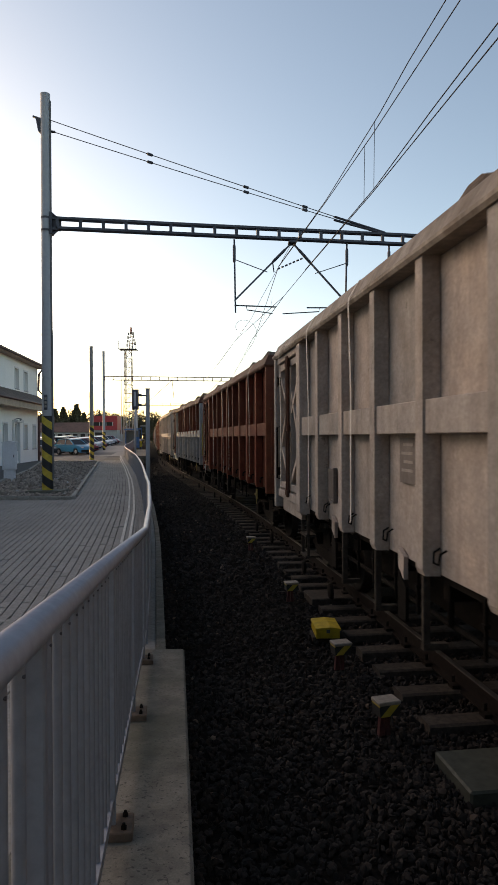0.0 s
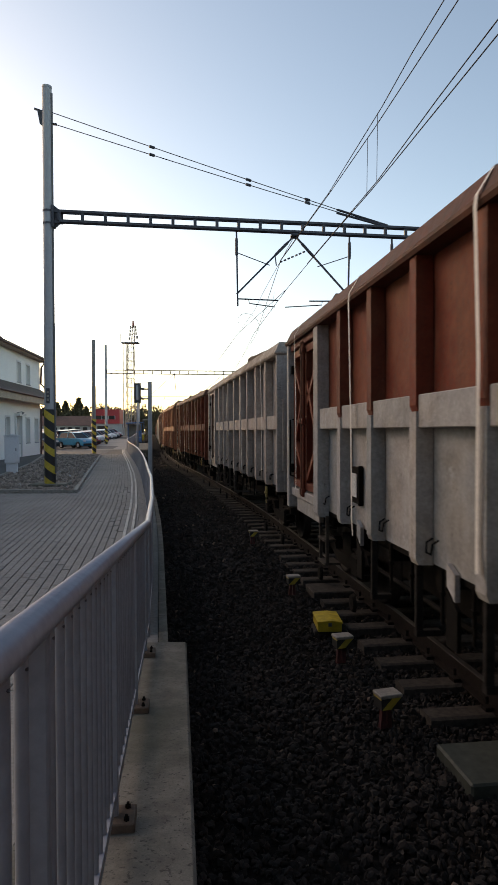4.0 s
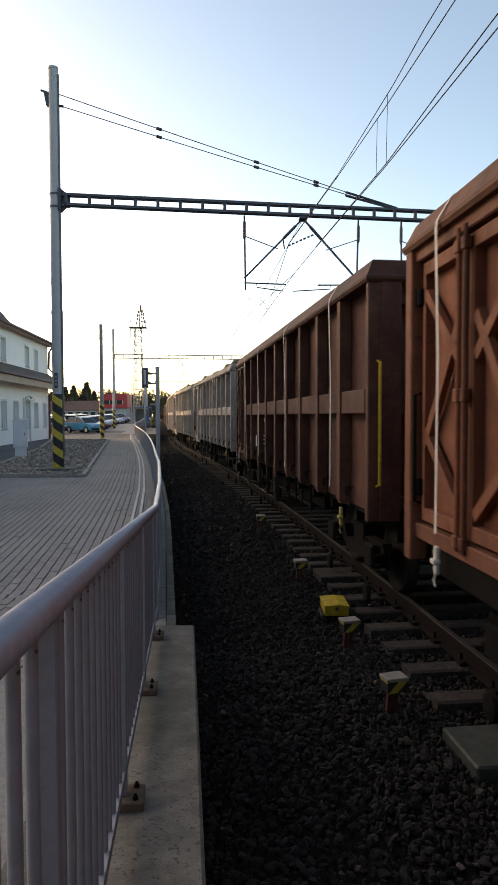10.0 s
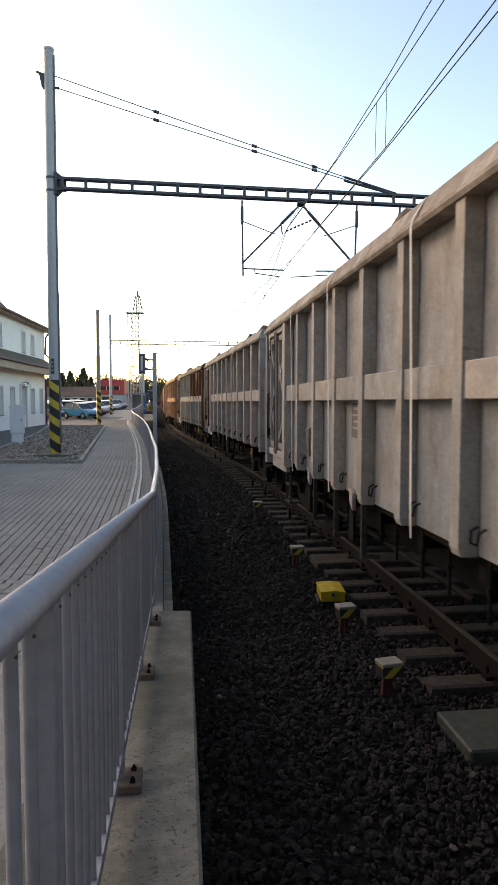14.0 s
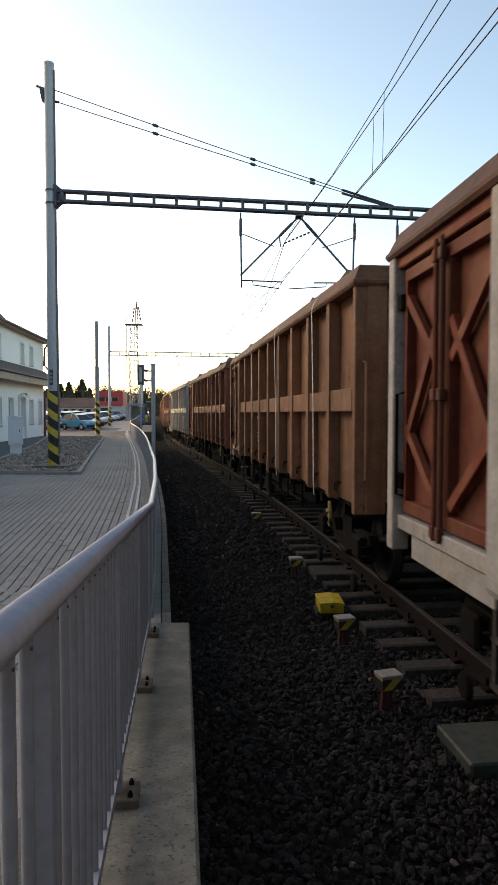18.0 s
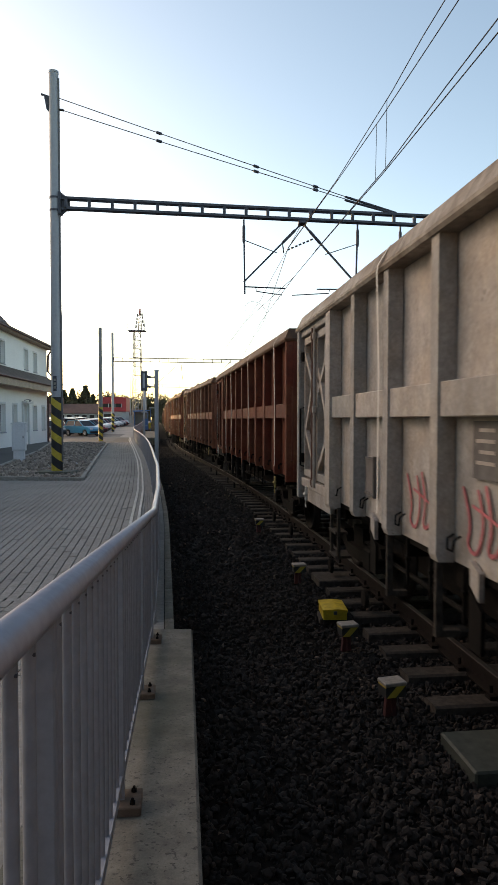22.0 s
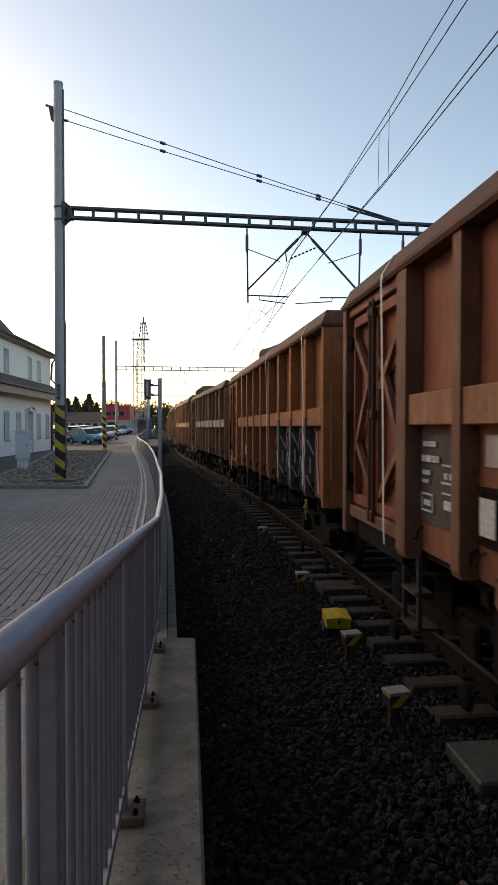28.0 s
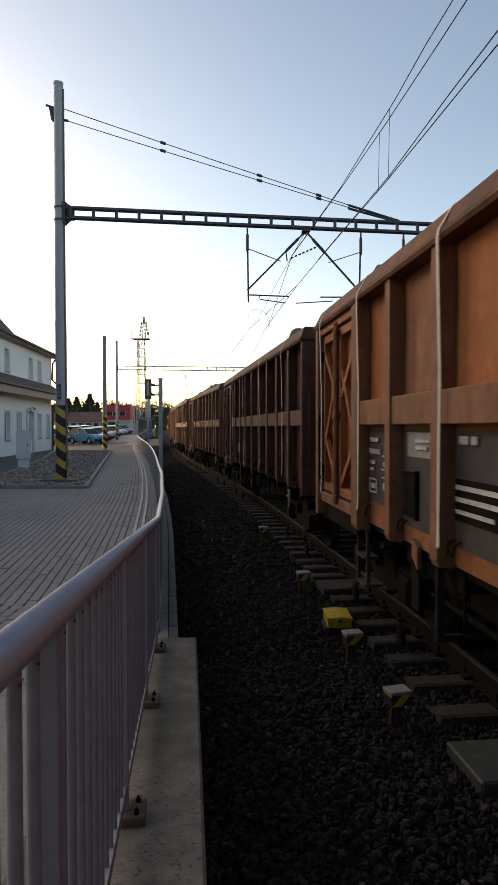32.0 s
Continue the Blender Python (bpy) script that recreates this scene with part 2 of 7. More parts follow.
def prism(profile, a, b, axis="y"):
    """A closed outline drawn along an axis. Outline in (x, z) for y, (x, y) for z, (y, z) for x."""
    n = len(profile)
    put = {"y": lambda p, t: (p[0], t, p[1]), "z": lambda p, t: (p[0], p[1], t), "x": lambda p, t: (t, p[0], p[1])}[axis]
    v = [put(p, a) for p in profile] + [put(p, b) for p in profile]
    f = [tuple(range(n)), tuple(range(2 * n - 1, n - 1, -1))] + [(i, n + i, n + (i + 1) % n, (i + 1) % n) for i in range(n)]
    return v, f


def tube(points, r, n=8, cap=True):
    """A round bar along points; r is one radius or one for each point."""
    pts = [Vector(p) for p in points]
    rs = r if isinstance(r, (list, tuple)) else [r] * len(pts)
    vs, fs = [], []
    for i, p in enumerate(pts):
        d = (pts[min(i + 1, len(pts) - 1)] - pts[max(i - 1, 0)]).normalized()
        side = d.cross(Vector((0, 0, 1)) if abs(d.z) < 0.9 else Vector((1, 0, 0))).normalized()
        up = side.cross(d)
        vs += [p + rs[i] * (math.cos(a) * side + math.sin(a) * up) for a in (2 * math.pi * j / n for j in range(n))]
    for i in range(len(pts) - 1):
        fs += [(i * n + j, i * n + (j + 1) % n, (i + 1) * n + (j + 1) % n, (i + 1) * n + j) for j in range(n)]
    if cap:
        fs += [tuple(reversed(range(n))), tuple(range((len(pts) - 1) * n, len(pts) * n))]
    return vs, fs


def beam(a, b, w, h):
    """A straight bar of rectangular section from a to b."""
    a, b = Vector(a), Vector(b)
    d = (b - a).normalized()
    side = d.cross(Vector((0, 0, 1)) if abs(d.z) < 0.95 else Vector((1, 0, 0))).normalized() * (w / 2)
    up = side.cross(d).normalized() * (h / 2)
    v = [p + s * side + u * up for p in (a, b) for s, u in ((-1, -1), (1, -1), (1, 1), (-1, 1))]
    return v, [(3, 2, 1, 0), (4, 5, 6, 7), (0, 1, 5, 4), (1, 2, 6, 5), (2, 3, 7, 6), (3, 0, 4, 7)]


def lathe(profile, n=24, axis="x"):
    """Turns an outline of (r, t) about an axis."""
    vs, fs = [], []
    for r, t in profile:
        for j in range(n):
            a = 2 * math.pi * j / n
            vs.append({"x": (t, r * math.cos(a), r * math.sin(a)), "z": (r * math.cos(a), r * math.sin(a), t)}[axis])
    for i in range(len(profile) - 1):
        fs += [(i * n + j, i * n + (j + 1) % n, (i + 1) * n + (j + 1) % n, (i + 1) * n + j) for j in range(n)]
    return vs, fs


def empty(name, at=None, **tags):
    ob = new(name)
    if at is not None:
        ob.matrix_basis = at
    return tagged(ob, **tags)


def part(name, me, parent, at=None, material=None, label="", kind=""):
    """One mesh object under a thing or a part; the material may be its own on a shared mesh."""
    ob = new(name, me)
    ob.parent = parent
    if at is not None:
        ob.matrix_basis = at
    if material:
        ob.material_slots[0].link = "OBJECT"
        ob.material_slots[0].material = material
    return tagged(ob, label=label, kind=kind)


def solid(name, vf, material, parent=None, at=None, smooth=False, **tags):
    ob = new(name, mesh(name, *vf, material, smooth))
    if parent:
        ob.parent = parent
    if at is not None:
        ob.matrix_basis = at
    return tagged(ob, **tags)


# ---- the line of the track ----
PITCH = 14.04


def heading(s):
    if s < 0:
        return max(0.0, 0.0924 + 0.00302 * s)
    if s < 40:
        f = min(1.0, max(0.0, (s - 14) / 8))
        return 0.0924 + 0.00302 * s - 0.00005 * s * s + (0.0016 * s - 0.0089) * f * f * (3 - 2 * f)
    return 0.1883 + (0.130 - 0.1883) * min(1.0, (s - 40) / 25)


STEP = 0.5
LINE = {}


def lay_line():
    x, y = 3.480, 0.0
    for k in range(0, 1000):
        LINE[k] = (x, y)
        h = heading((k + 0.5) * STEP)
        x, y = x - STEP * math.sin(h), y + STEP * math.cos(h)
    x, y = 3.480, 0.0
    for k in range(0, -800, -1):
        LINE[k] = (x, y)
        h = heading((k - 0.5) * STEP)
        x, y = x + STEP * math.sin(h), y - STEP * math.cos(h)


lay_line()


def on_line(s, side=0.0):
    """The place on the track at s metres, side to the right of its middle."""
    k = math.floor(s / STEP)
    f = s / STEP - k
    (ax, ay), (bx, by) = LINE[k], LINE[k + 1]
    h = heading(s)
    return ax + f * (bx - ax) + side * math.cos(h), ay + f * (by - ay) + side * math.sin(h)


def strip(profile, s0, s1, step=1.0):
    """An outline of (side, z) drawn along the track."""
    n, k = len(profile), int((s1 - s0) / step)
    vs, fs = [], []
    for i in range(k + 1):
        s = s0 + (s1 - s0) * i / k
        for a, z in profile:
            vs.append((*on_line(s, a), z))
    for i in range(k):
        fs += [(i * n + j, i * n + (j + 1) % n, (i + 1) * n + (j + 1) % n, (i + 1) * n + j) for j in range(n)]
    return vs, fs


# ---- the ground ----
Z_PAVE, Z_VERGE, Z_BED = 0.50, 0.30, -0.30
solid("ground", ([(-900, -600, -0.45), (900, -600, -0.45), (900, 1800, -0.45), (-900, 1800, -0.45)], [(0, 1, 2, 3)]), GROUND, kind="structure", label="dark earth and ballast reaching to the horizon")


def ballast_bed():
    vs, fs, sides = [], [], [-4.6, -3.9, -3.2, -2.5, -1.9, -1.4, -0.7, 0, 0.7, 1.4, 2.0, 3.0, 4.5, 6.5]
    rows = [-8 + 0.5 * i for i in range(80)] + [32 + 2.0 * i for i in range(60)]
    for s in rows:
        for a in sides:
            x, y = on_line(s, a)
            vs.append((x, y, Z_BED + 0.035 * noise.noise(Vector((x * 0.9, y * 0.9, 0))) + 0.0))
    w = len(sides)
    for i in range(len(rows) - 1):
        fs += [(i * w + j, i * w + j + 1, (i + 1) * w + j + 1, (i + 1) * w + j) for j in range(w - 1)]
    solid("ballast_bed", (vs, fs), GROUND, smooth=True, kind="structure", label="ballast bed beside and under the rails, shade put into its colour")


def stones(name, places, size, material, **tags):
    """Broken stones: twenty-sided lumps, squashed, skewed and knocked about."""
    rng = np.random.default_rng(5)
    g = (1 + 5 ** 0.5) / 2
    base = np.array([(-1, g, 0), (1, g, 0), (-1, -g, 0), (1, -g, 0), (0, -1, g), (0, 1, g), (0, -1, -g), (0, 1, -g), (g, 0, -1), (g, 0, 1), (-g, 0, -1), (-g, 0, 1)]) / 1.9
    tri = np.array([(0, 11, 5), (0, 5, 1), (0, 1, 7), (0, 7, 10), (0, 10, 11), (1, 5, 9), (5, 11, 4), (11, 10, 2), (10, 7, 6), (7, 1, 8), (3, 9, 4), (3, 4, 2), (3, 2, 6), (3, 6, 8), (3, 8, 9), (4, 9, 5), (2, 4, 11), (6, 2, 10), (8, 6, 7), (9, 8, 1)])
    p = np.array(places)
    n = len(p)
    stretch = rng.uniform(0.22, 1.45, (n, 1, 3)) * size * rng.uniform(0.6, 1.3, (n, 1, 1))
    v = base[None] * stretch * rng.uniform(0.62, 1.3, (n, 12, 1))
    a, b = rng.uniform(0, 6.3, (2, n))
    ca, sa, cb, sb = np.cos(a), np.sin(a), np.cos(b), np.sin(b)
    turn = np.zeros((n, 3, 3))
    turn[:, 0, 0], turn[:, 0, 1], turn[:, 1, 0], turn[:, 1, 1], turn[:, 2, 2] = ca, -sa, sa, ca, 1
    tip = np.zeros((n, 3, 3))
    tip[:, 0, 0], tip[:, 1, 1], tip[:, 1, 2], tip[:, 2, 1], tip[:, 2, 2] = 1, cb, -sb, sb, cb
    v = np.einsum("nij,nkj->nki", turn @ tip, v) + p[:, None]
    f = (tri[None] + 12 * np.arange(n)[:, None, None]).reshape(-1, 3)
    me = bpy.data.meshes.new(name)
    me.from_pydata(v.reshape(-1, 3).tolist(), [], f.tolist())
    me.materials.append(material)
    return tagged(new(name, me), **tags)


def ballast_stones():
    rng = np.random.default_rng(3)
    near, far = [], []
    for s0, s1, per, out in ((1.0, 7.0, 900, near), (7.0, 11.0, 500, near), (11.0, 20.0, 230, far), (20.0, 42.0, 70, far), (42.0, 80.0, 22, far)):
        n = int((s1 - s0) * 6.0 * per)
        for s, a in zip(rng.uniform(s0, s1, n), rng.uniform(-3.75, 2.2, n)):
            x, y = on_line(s, a)
            out.append((x, y, Z_BED + 0.012 + 0.035 * noise.noise(Vector((x * 0.9, y * 0.9, 0))) + 0 + rng.uniform(-0.01, 0.02)))
    stones("ballast_stones", near, 0.0235, STONE, kind="stuff", label="broken ballast stones beside the rails, shade put into their colour")
    stones("ballast_stones", far, 0.036, STONE, kind="stuff", label="broken ballast stones further along the line, shade put into their colour")


def track():
    for side, name in ((-0.80, "rail_near"), (0.705, "rail_far")):
        rail = empty(name, kind="structure", label="rusty steel rail and running surface, coloured dark for the train's shade")
        prof = [(-0.07, -0.172), (0.07, -0.172), (0.07, -0.16), (0.012, -0.145), (0.012, -0.045), (0.036, -0.035), (0.036, -0.003), (-0.036, -0.003), (-0.036, -0.035), (-0.012, -0.045), (-0.012, -0.145), (-0.07, -0.16)]
        for s0, s1, st in ((-20, 45, 0.5), (45, 130, 1.0)):
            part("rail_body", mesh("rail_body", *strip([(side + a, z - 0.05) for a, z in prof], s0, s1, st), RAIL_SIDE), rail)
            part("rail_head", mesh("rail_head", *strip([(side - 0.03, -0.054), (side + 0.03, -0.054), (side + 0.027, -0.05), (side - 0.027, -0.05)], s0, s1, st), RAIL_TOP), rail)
    bed = empty("sleepers", kind="structure", label="concrete sleepers half sunk in ballast, coloured dark for the train's shade")
    prof = [(-0.13, -0.34), (0.13, -0.34), (0.12, -0.225), (0.09, -0.21), (-0.09, -0.21), (-0.12, -0.225)]
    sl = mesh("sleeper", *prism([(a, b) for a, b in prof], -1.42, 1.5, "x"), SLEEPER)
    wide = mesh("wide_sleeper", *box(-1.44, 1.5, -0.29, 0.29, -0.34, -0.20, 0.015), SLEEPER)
    plate = mesh("wide_sleeper", *box(-1.56, 1.5, -0.29, 0.29, -0.34, -0.20, 0.015), STEEL_PLATE)
    clip = mesh("rail_clip", *join(box(-0.12, -0.05, -0.05, 0.05, -0.215, -0.18), box(0.05, 0.12, -0.05, 0.05, -0.215, -0.18), tube([(-0.09, 0, -0.16), (-0.09, 0, -0.10)], 0.016, 6), tube([(0.09, 0, -0.16), (0.09, 0, -0.10)], 0.016, 6)), RAIL_SIDE)
    spots = [-1.5, -0.88, -0.26, 0.36, 0.98, 1.6, 2.22, 2.84, 3.46, 4.72, 5.56, 6.18, 6.80, 7.40, 8.00, 8.60, 9.20, 9.87, 10.55] + [11.17 + 0.62 * i for i in range(104)]
    for s in spots:
        x, y = on_line(s)
        h = math.degrees(heading(s))
        p = part("sleeper", plate if s == 4.72 else wide if s == 9.87 else sl, bed, pose(x, y, random.uniform(-0.012, 0.006), 0, 0, h + random.uniform(-0.5, 0.5)))
        if s < 24:
            for a in (-0.80, 0.705):
                part("rail_clip", clip, p, pose(a, 0, 0))


def pavement():
    """The paved walkway: it ends at a kerb line that follows the railing."""
    edge = [(-1.20, -3.0), (-1.22, 6.0), (-1.80, 10.3), (-2.40, 14.6), (-3.30, 20.2), (-4.25, 25.7), (-6.05, 35.3), (-9.1, 51.0), (-10.9, 61.5), (-14.5, 84.0)]
    left = [(-16.0, -3.0), (-16.0, 6.0), (-16.0, 10.8), (-16.0, 15.2), (-16.0, 22.5), (-17.0, 32.0), (-18.0, 41.5), (-22.0, 52.0), (-25.0, 62.0), (-30.0, 84.0)]
    top = [(x, y, Z_PAVE - 0.03) for x, y in edge] + [(x, y, Z_PAVE - 0.03) for x, y in reversed(left)]
    n = len(top)
    vs = top + [(x, y, -0.45) for x, y, z in top]
    fs = [tuple(reversed(range(n)))] + [(i, (i + 1) % n, n + (i + 1) % n, n + i) for i in range(n)]
    path = solid("pavement", (vs, fs), PAVE_BED, kind="structure", label="grey block paving of the station walkway")

    def edge_x(y):
        for (ax, ay), (bx, by) in zip(edge, edge[1:]):
            if ay <= y <= by:
                return ax + (bx - ax) * (y - ay) / (by - ay)
        return edge[-1][0]
    # blocks laid in rows that run with the path
    one = box(-0.0432, 0.0432, -0.0988, 0.0988, -0.06, 0.0)
    rng = np.random.default_rng(9)
    vs, fs, single = [], [], 0
    paver = mesh("paver", *box(-0.0432, 0.0432, -0.0988, 0.0988, -0.06, 0.0), PAVER)
    for i in range(1, 125):
        for j in range(16, 240):
            y = (j + 0.5 * (i % 2)) * 0.2
            h = math.atan2(edge_x(y) - edge_x(y + 0.4), 0.4)
            x = edge_x(y) + 0.008 - i * 0.1
            if not (3.2 < y < 47 and -13.5 < x) or x < -0.5 * y - 0.8:
                continue
            if y > 17.2 and x < -4.35 - (y - 17.3) * 0.19 and y < 45.5:
                continue
            z = Z_PAVE + rng.uniform(-0.004, 0.003)
            if y < 9.6 and single < 300:
                part("paver", paver, path, pose(x, y, z, 0, 0, math.degrees(h)))
                single += 1
                continue
            ca, sa = math.cos(h), math.sin(h)
            k = len(vs)
            vs += [(x + a * ca - b * sa, y + a * sa + b * ca, z + c) for a, b, c in one[0]]
            fs += [tuple(q + k for q in f) for f in one[1][1:]]
    part("pavers", mesh("pavers", vs, fs, PAVER), path, kind="stuff")
    # two pale edging rows with a dark joint between, flush with the paving; then the strip up to the railing
    kerb = empty("kerb", kind="structure", label="two pale rows of edging stones along the walkway")
    strip_bed = empty("railing_strip", kind="structure", label="narrow grey paved strip at the foot of the railing")

    def rail_x(y):
        for (ax, ay), (bx, by) in zip(RAILING, RAILING[1:]):
            if ay <= y <= by:
                return ax + (bx - ax) * (y - ay) / (by - ay)
        return RAILING[-1][0]
    y = 6.0
    while y < 59.0:
        y2 = y + 0.98
        p, q = Vector((edge_x(y), y, 0)), Vector((edge_x(y2), y2, 0))
        for off in (-0.02, 0.095):
            part("edging_stone", mesh("edging_stone", *beam(p + Vector((off, 0, Z_PAVE - 0.09)), q + Vector((off, 0, Z_PAVE - 0.09)), 0.045, 0.20), EDGE_PALE), kerb)
        part("gutter_stone", mesh("gutter_stone", *beam(p + Vector((0.0375, 0, Z_PAVE - 0.11)), q + Vector((0.0375, 0, Z_PAVE - 0.11)), 0.066, 0.20), PAVER), kerb)
        for k in range(5):
            a0, a1 = edge_x(y) + 0.125, rail_x(y) - 0.01
            b0, b1 = edge_x(y2) + 0.125, rail_x(y2) - 0.01
            f0, f1 = k / 5, (k + 0.93) / 5
            if a1 - a0 < 0.05:
                continue
            z0 = Z_PAVE - 0.012 - 0.05 * f0
            v = [(a0 + (a1 - a0) * f0, y, -0.45), (a0 + (a1 - a0) * f1, y, -0.45), (b0 + (b1 - b0) * f1, y2, -0.45), (b0 + (b1 - b0) * f0, y2, -0.45)]
            v += [(i, j, z0) for i, j, h in v]
            part("strip_slab", mesh("strip_slab", v, [(4, 5, 6, 7), (3, 2, 1, 0)] + [(i, (i + 1) % 4, 4 + (i + 1) % 4, 4 + i) for i in range(4)], PAVER), strip_bed)
        y += 1.0


RAILING = [(-0.205, -0.2), (-0.795, 5.6), (-1.02, 7.5), (-1.50, 11.0), (-1.86, 13.22), (-2.52, 17.4), (-3.25, 21.84), (-4.42, 28.6), (-5.70, 35.5), (-7.0, 42.2), (-8.32, 48.9), (-9.6, 56.0), (-10.7, 62.3), (-11.3, 66.0), (-11.9, 72.0), (-13.1, 84.0)]


def rail_base(y):
    """Height of the railing's foot: a ramp down to the kink, level, then up towards the platform."""
    return 0.36 + max(0.0, 0.102 * (5.6 - y)) + 0.0145 * max(0.0, y - 62.0) + 0.022 * max(0.0, y - 72.0)


def retaining_slab():
    a = lambda y: -0.126 - 0.092 * (y - 1.87)
    v = []
    for y in (-1.5, 5.39):
        z = 0.36 + 0.102 * (5.6 - y)
        v += [(a(y) - 0.62, y, -0.45), (a(y), y, -0.45), (a(y), y, z - 0.012), (a(y) - 0.012, y, z), (a(y) - 0.62, y, z)]
    solid("retaining_slab", (v, [(0, 1, 2, 3, 4), (9, 8, 7, 6, 5)] + [(i, 5 + i, 5 + (i + 1) % 5, (i + 1) % 5) for i in range(5)]), CONCRETE, kind="structure", label="stained concrete retaining slab that carries the railing")
    ramp_v = []
    for y in (-3.0, 5.6):
        z = 0.33 + 0.102 * (5.6 - y)
        ramp_v += [(-1.6, y, -0.45), (a(y) - 0.60, y, -0.45), (a(y) - 0.60, y, z), (-1.6, y, z)]
    solid("ramp", (ramp_v, [(0, 1, 2, 3), (7, 6, 5, 4)] + [(i, 4 + i, 4 + (i + 1) % 4, (i + 1) % 4) for i in range(4)]), PAVER, kind="structure", label="sloping grey paved ramp behind the railing")
    # verge beyond the slab: narrow paving and an edging stone, following the railing
    verge = empty("verge", kind="structure", label="narrow paved verge with an edging stone")
    pts = [(-0.60, 5.41), (-0.86, 7.5), (-1.30, 11.0), (-1.60, 13.2), (-2.22, 17.4), (-2.95, 21.8), (-4.12, 28.6), (-5.40, 35.5), (-6.7, 42.2)]
    for (ax, ay), (bx, by) in zip(pts, pts[1:]):
        m = max(1, int((by - ay) / 0.5))
        for i in range(m):
            f0, f1 = i / m, (i + 0.975) / m
            p, q = Vector((ax + (bx - ax) * f0, ay + (by - ay) * f0, 0)), Vector((ax + (bx - ax) * f1, ay + (by - ay) * f1, 0))
            part("edging_stone", mesh("edging_stone", *beam(p + Vector((-0.04, 0, 0.0)), q + Vector((-0.04, 0, 0.0)), 0.08, 0.62), CONCRETE), verge)
            part("verge_slab", mesh("verge_slab", *beam(p + Vector((-0.17, 0, -0.02)), q + Vector((-0.17, 0, -0.02)), 0.165, 0.60), PAVER), verge)


def walkway_ramp():
    v, rows = [], [58.0 + 2.6 * i for i in range(11)]
    for y in rows:
        x = np.interp(y, [q[1] for q in RAILING], [q[0] for q in RAILING])
        z = rail_base(y) + 0.145
        v += [(x, y, -0.45), (x, y, z), (x - 3.6, y, z), (x - 3.6, y, -0.45)]
    f = [(4 * i + j, 4 * i + 4 + j, 4 * i + 5 + j, 4 * i + 1 + j) for i in range(10) for j in range(3)]
    solid("walkway_ramp", (v, f + [(3, 2, 1, 0), (40, 41, 42, 43)]), PAVER, kind="structure", label="grey paved walkway climbing gently to the platform")


ballast_bed()
ballast_stones()
track()
walkway_ramp()
retaining_slab()

# unseen walls added behind the camera, both sides of the track, to block sky
SCREEN = plain("dark_screen_wall", (0.11, 0.085, 0.075), 0.9, 0, 12, 0.25)
for k, (x0, x1) in enumerate(((-46.0, 0.4), (7.6, 46.0))):
    solid("wall_south_%d" % (k + 1), box(x0, x1, -12.5, -12.0, -0.45, 11.5), SCREEN, kind="structure", label="plain unseen dark wall added behind the camera to block sky light")
# an unseen plain bank added beyond the train to darken the track under it
solid("bank", ([(5.2 - 0.1 * (y + 30) / 10, y, z) if s2 == 0 else (11.0 - 0.1 * (y + 30) / 10, y, z) for y in (-40.0, 20.0) for s2, z in ((0, -0.45), (1, 2.6))] + [(16.0, -40.0, 2.6), (16.0, 20.0, 2.6)], [(0, 1, 3, 2), (1, 4, 5, 3)]), GROUND, kind="structure", label="unseen dark bank added beyond the train to block low light")
# ---- freight wagons ----
# local: y along the line (doors at +y), x across (the platform side is -x), z above the rails; body 12.86 long
HALF = 6.43
PANEL = 1.1865
RIBS = [HALF - 2.15 - PANEL * k for k in range(9)]       # the first is the broad pillar beside the doors


def hat(w0, w1, d):
    """Section of a pressed rib: broad at its foot, narrower in front; (y, x)."""
    return [(-w0 / 2, 0), (w0 / 2, 0), (w1 / 2, d), (-w1 / 2, d)]


def rib_mesh(name, w0, w1, z0, z1, d=0.14):
    v, f = [], []
    for z, k in ((z0, 0.85), (z0 + 0.05, 1.0), (z1, 1.0)):
        v += [(-1.385 - x * k, y, z) for y, x in hat(w0, w1, d)]
    for i in range(2):
        f += [(i * 4 + j, i * 4 + (j + 1) % 4, i * 4 + 4 + (j + 1) % 4, i * 4 + 4 + j) for j in range(4)]
    return mesh(name, v, f + [(3, 2, 1, 0), (8, 9, 10, 11)])


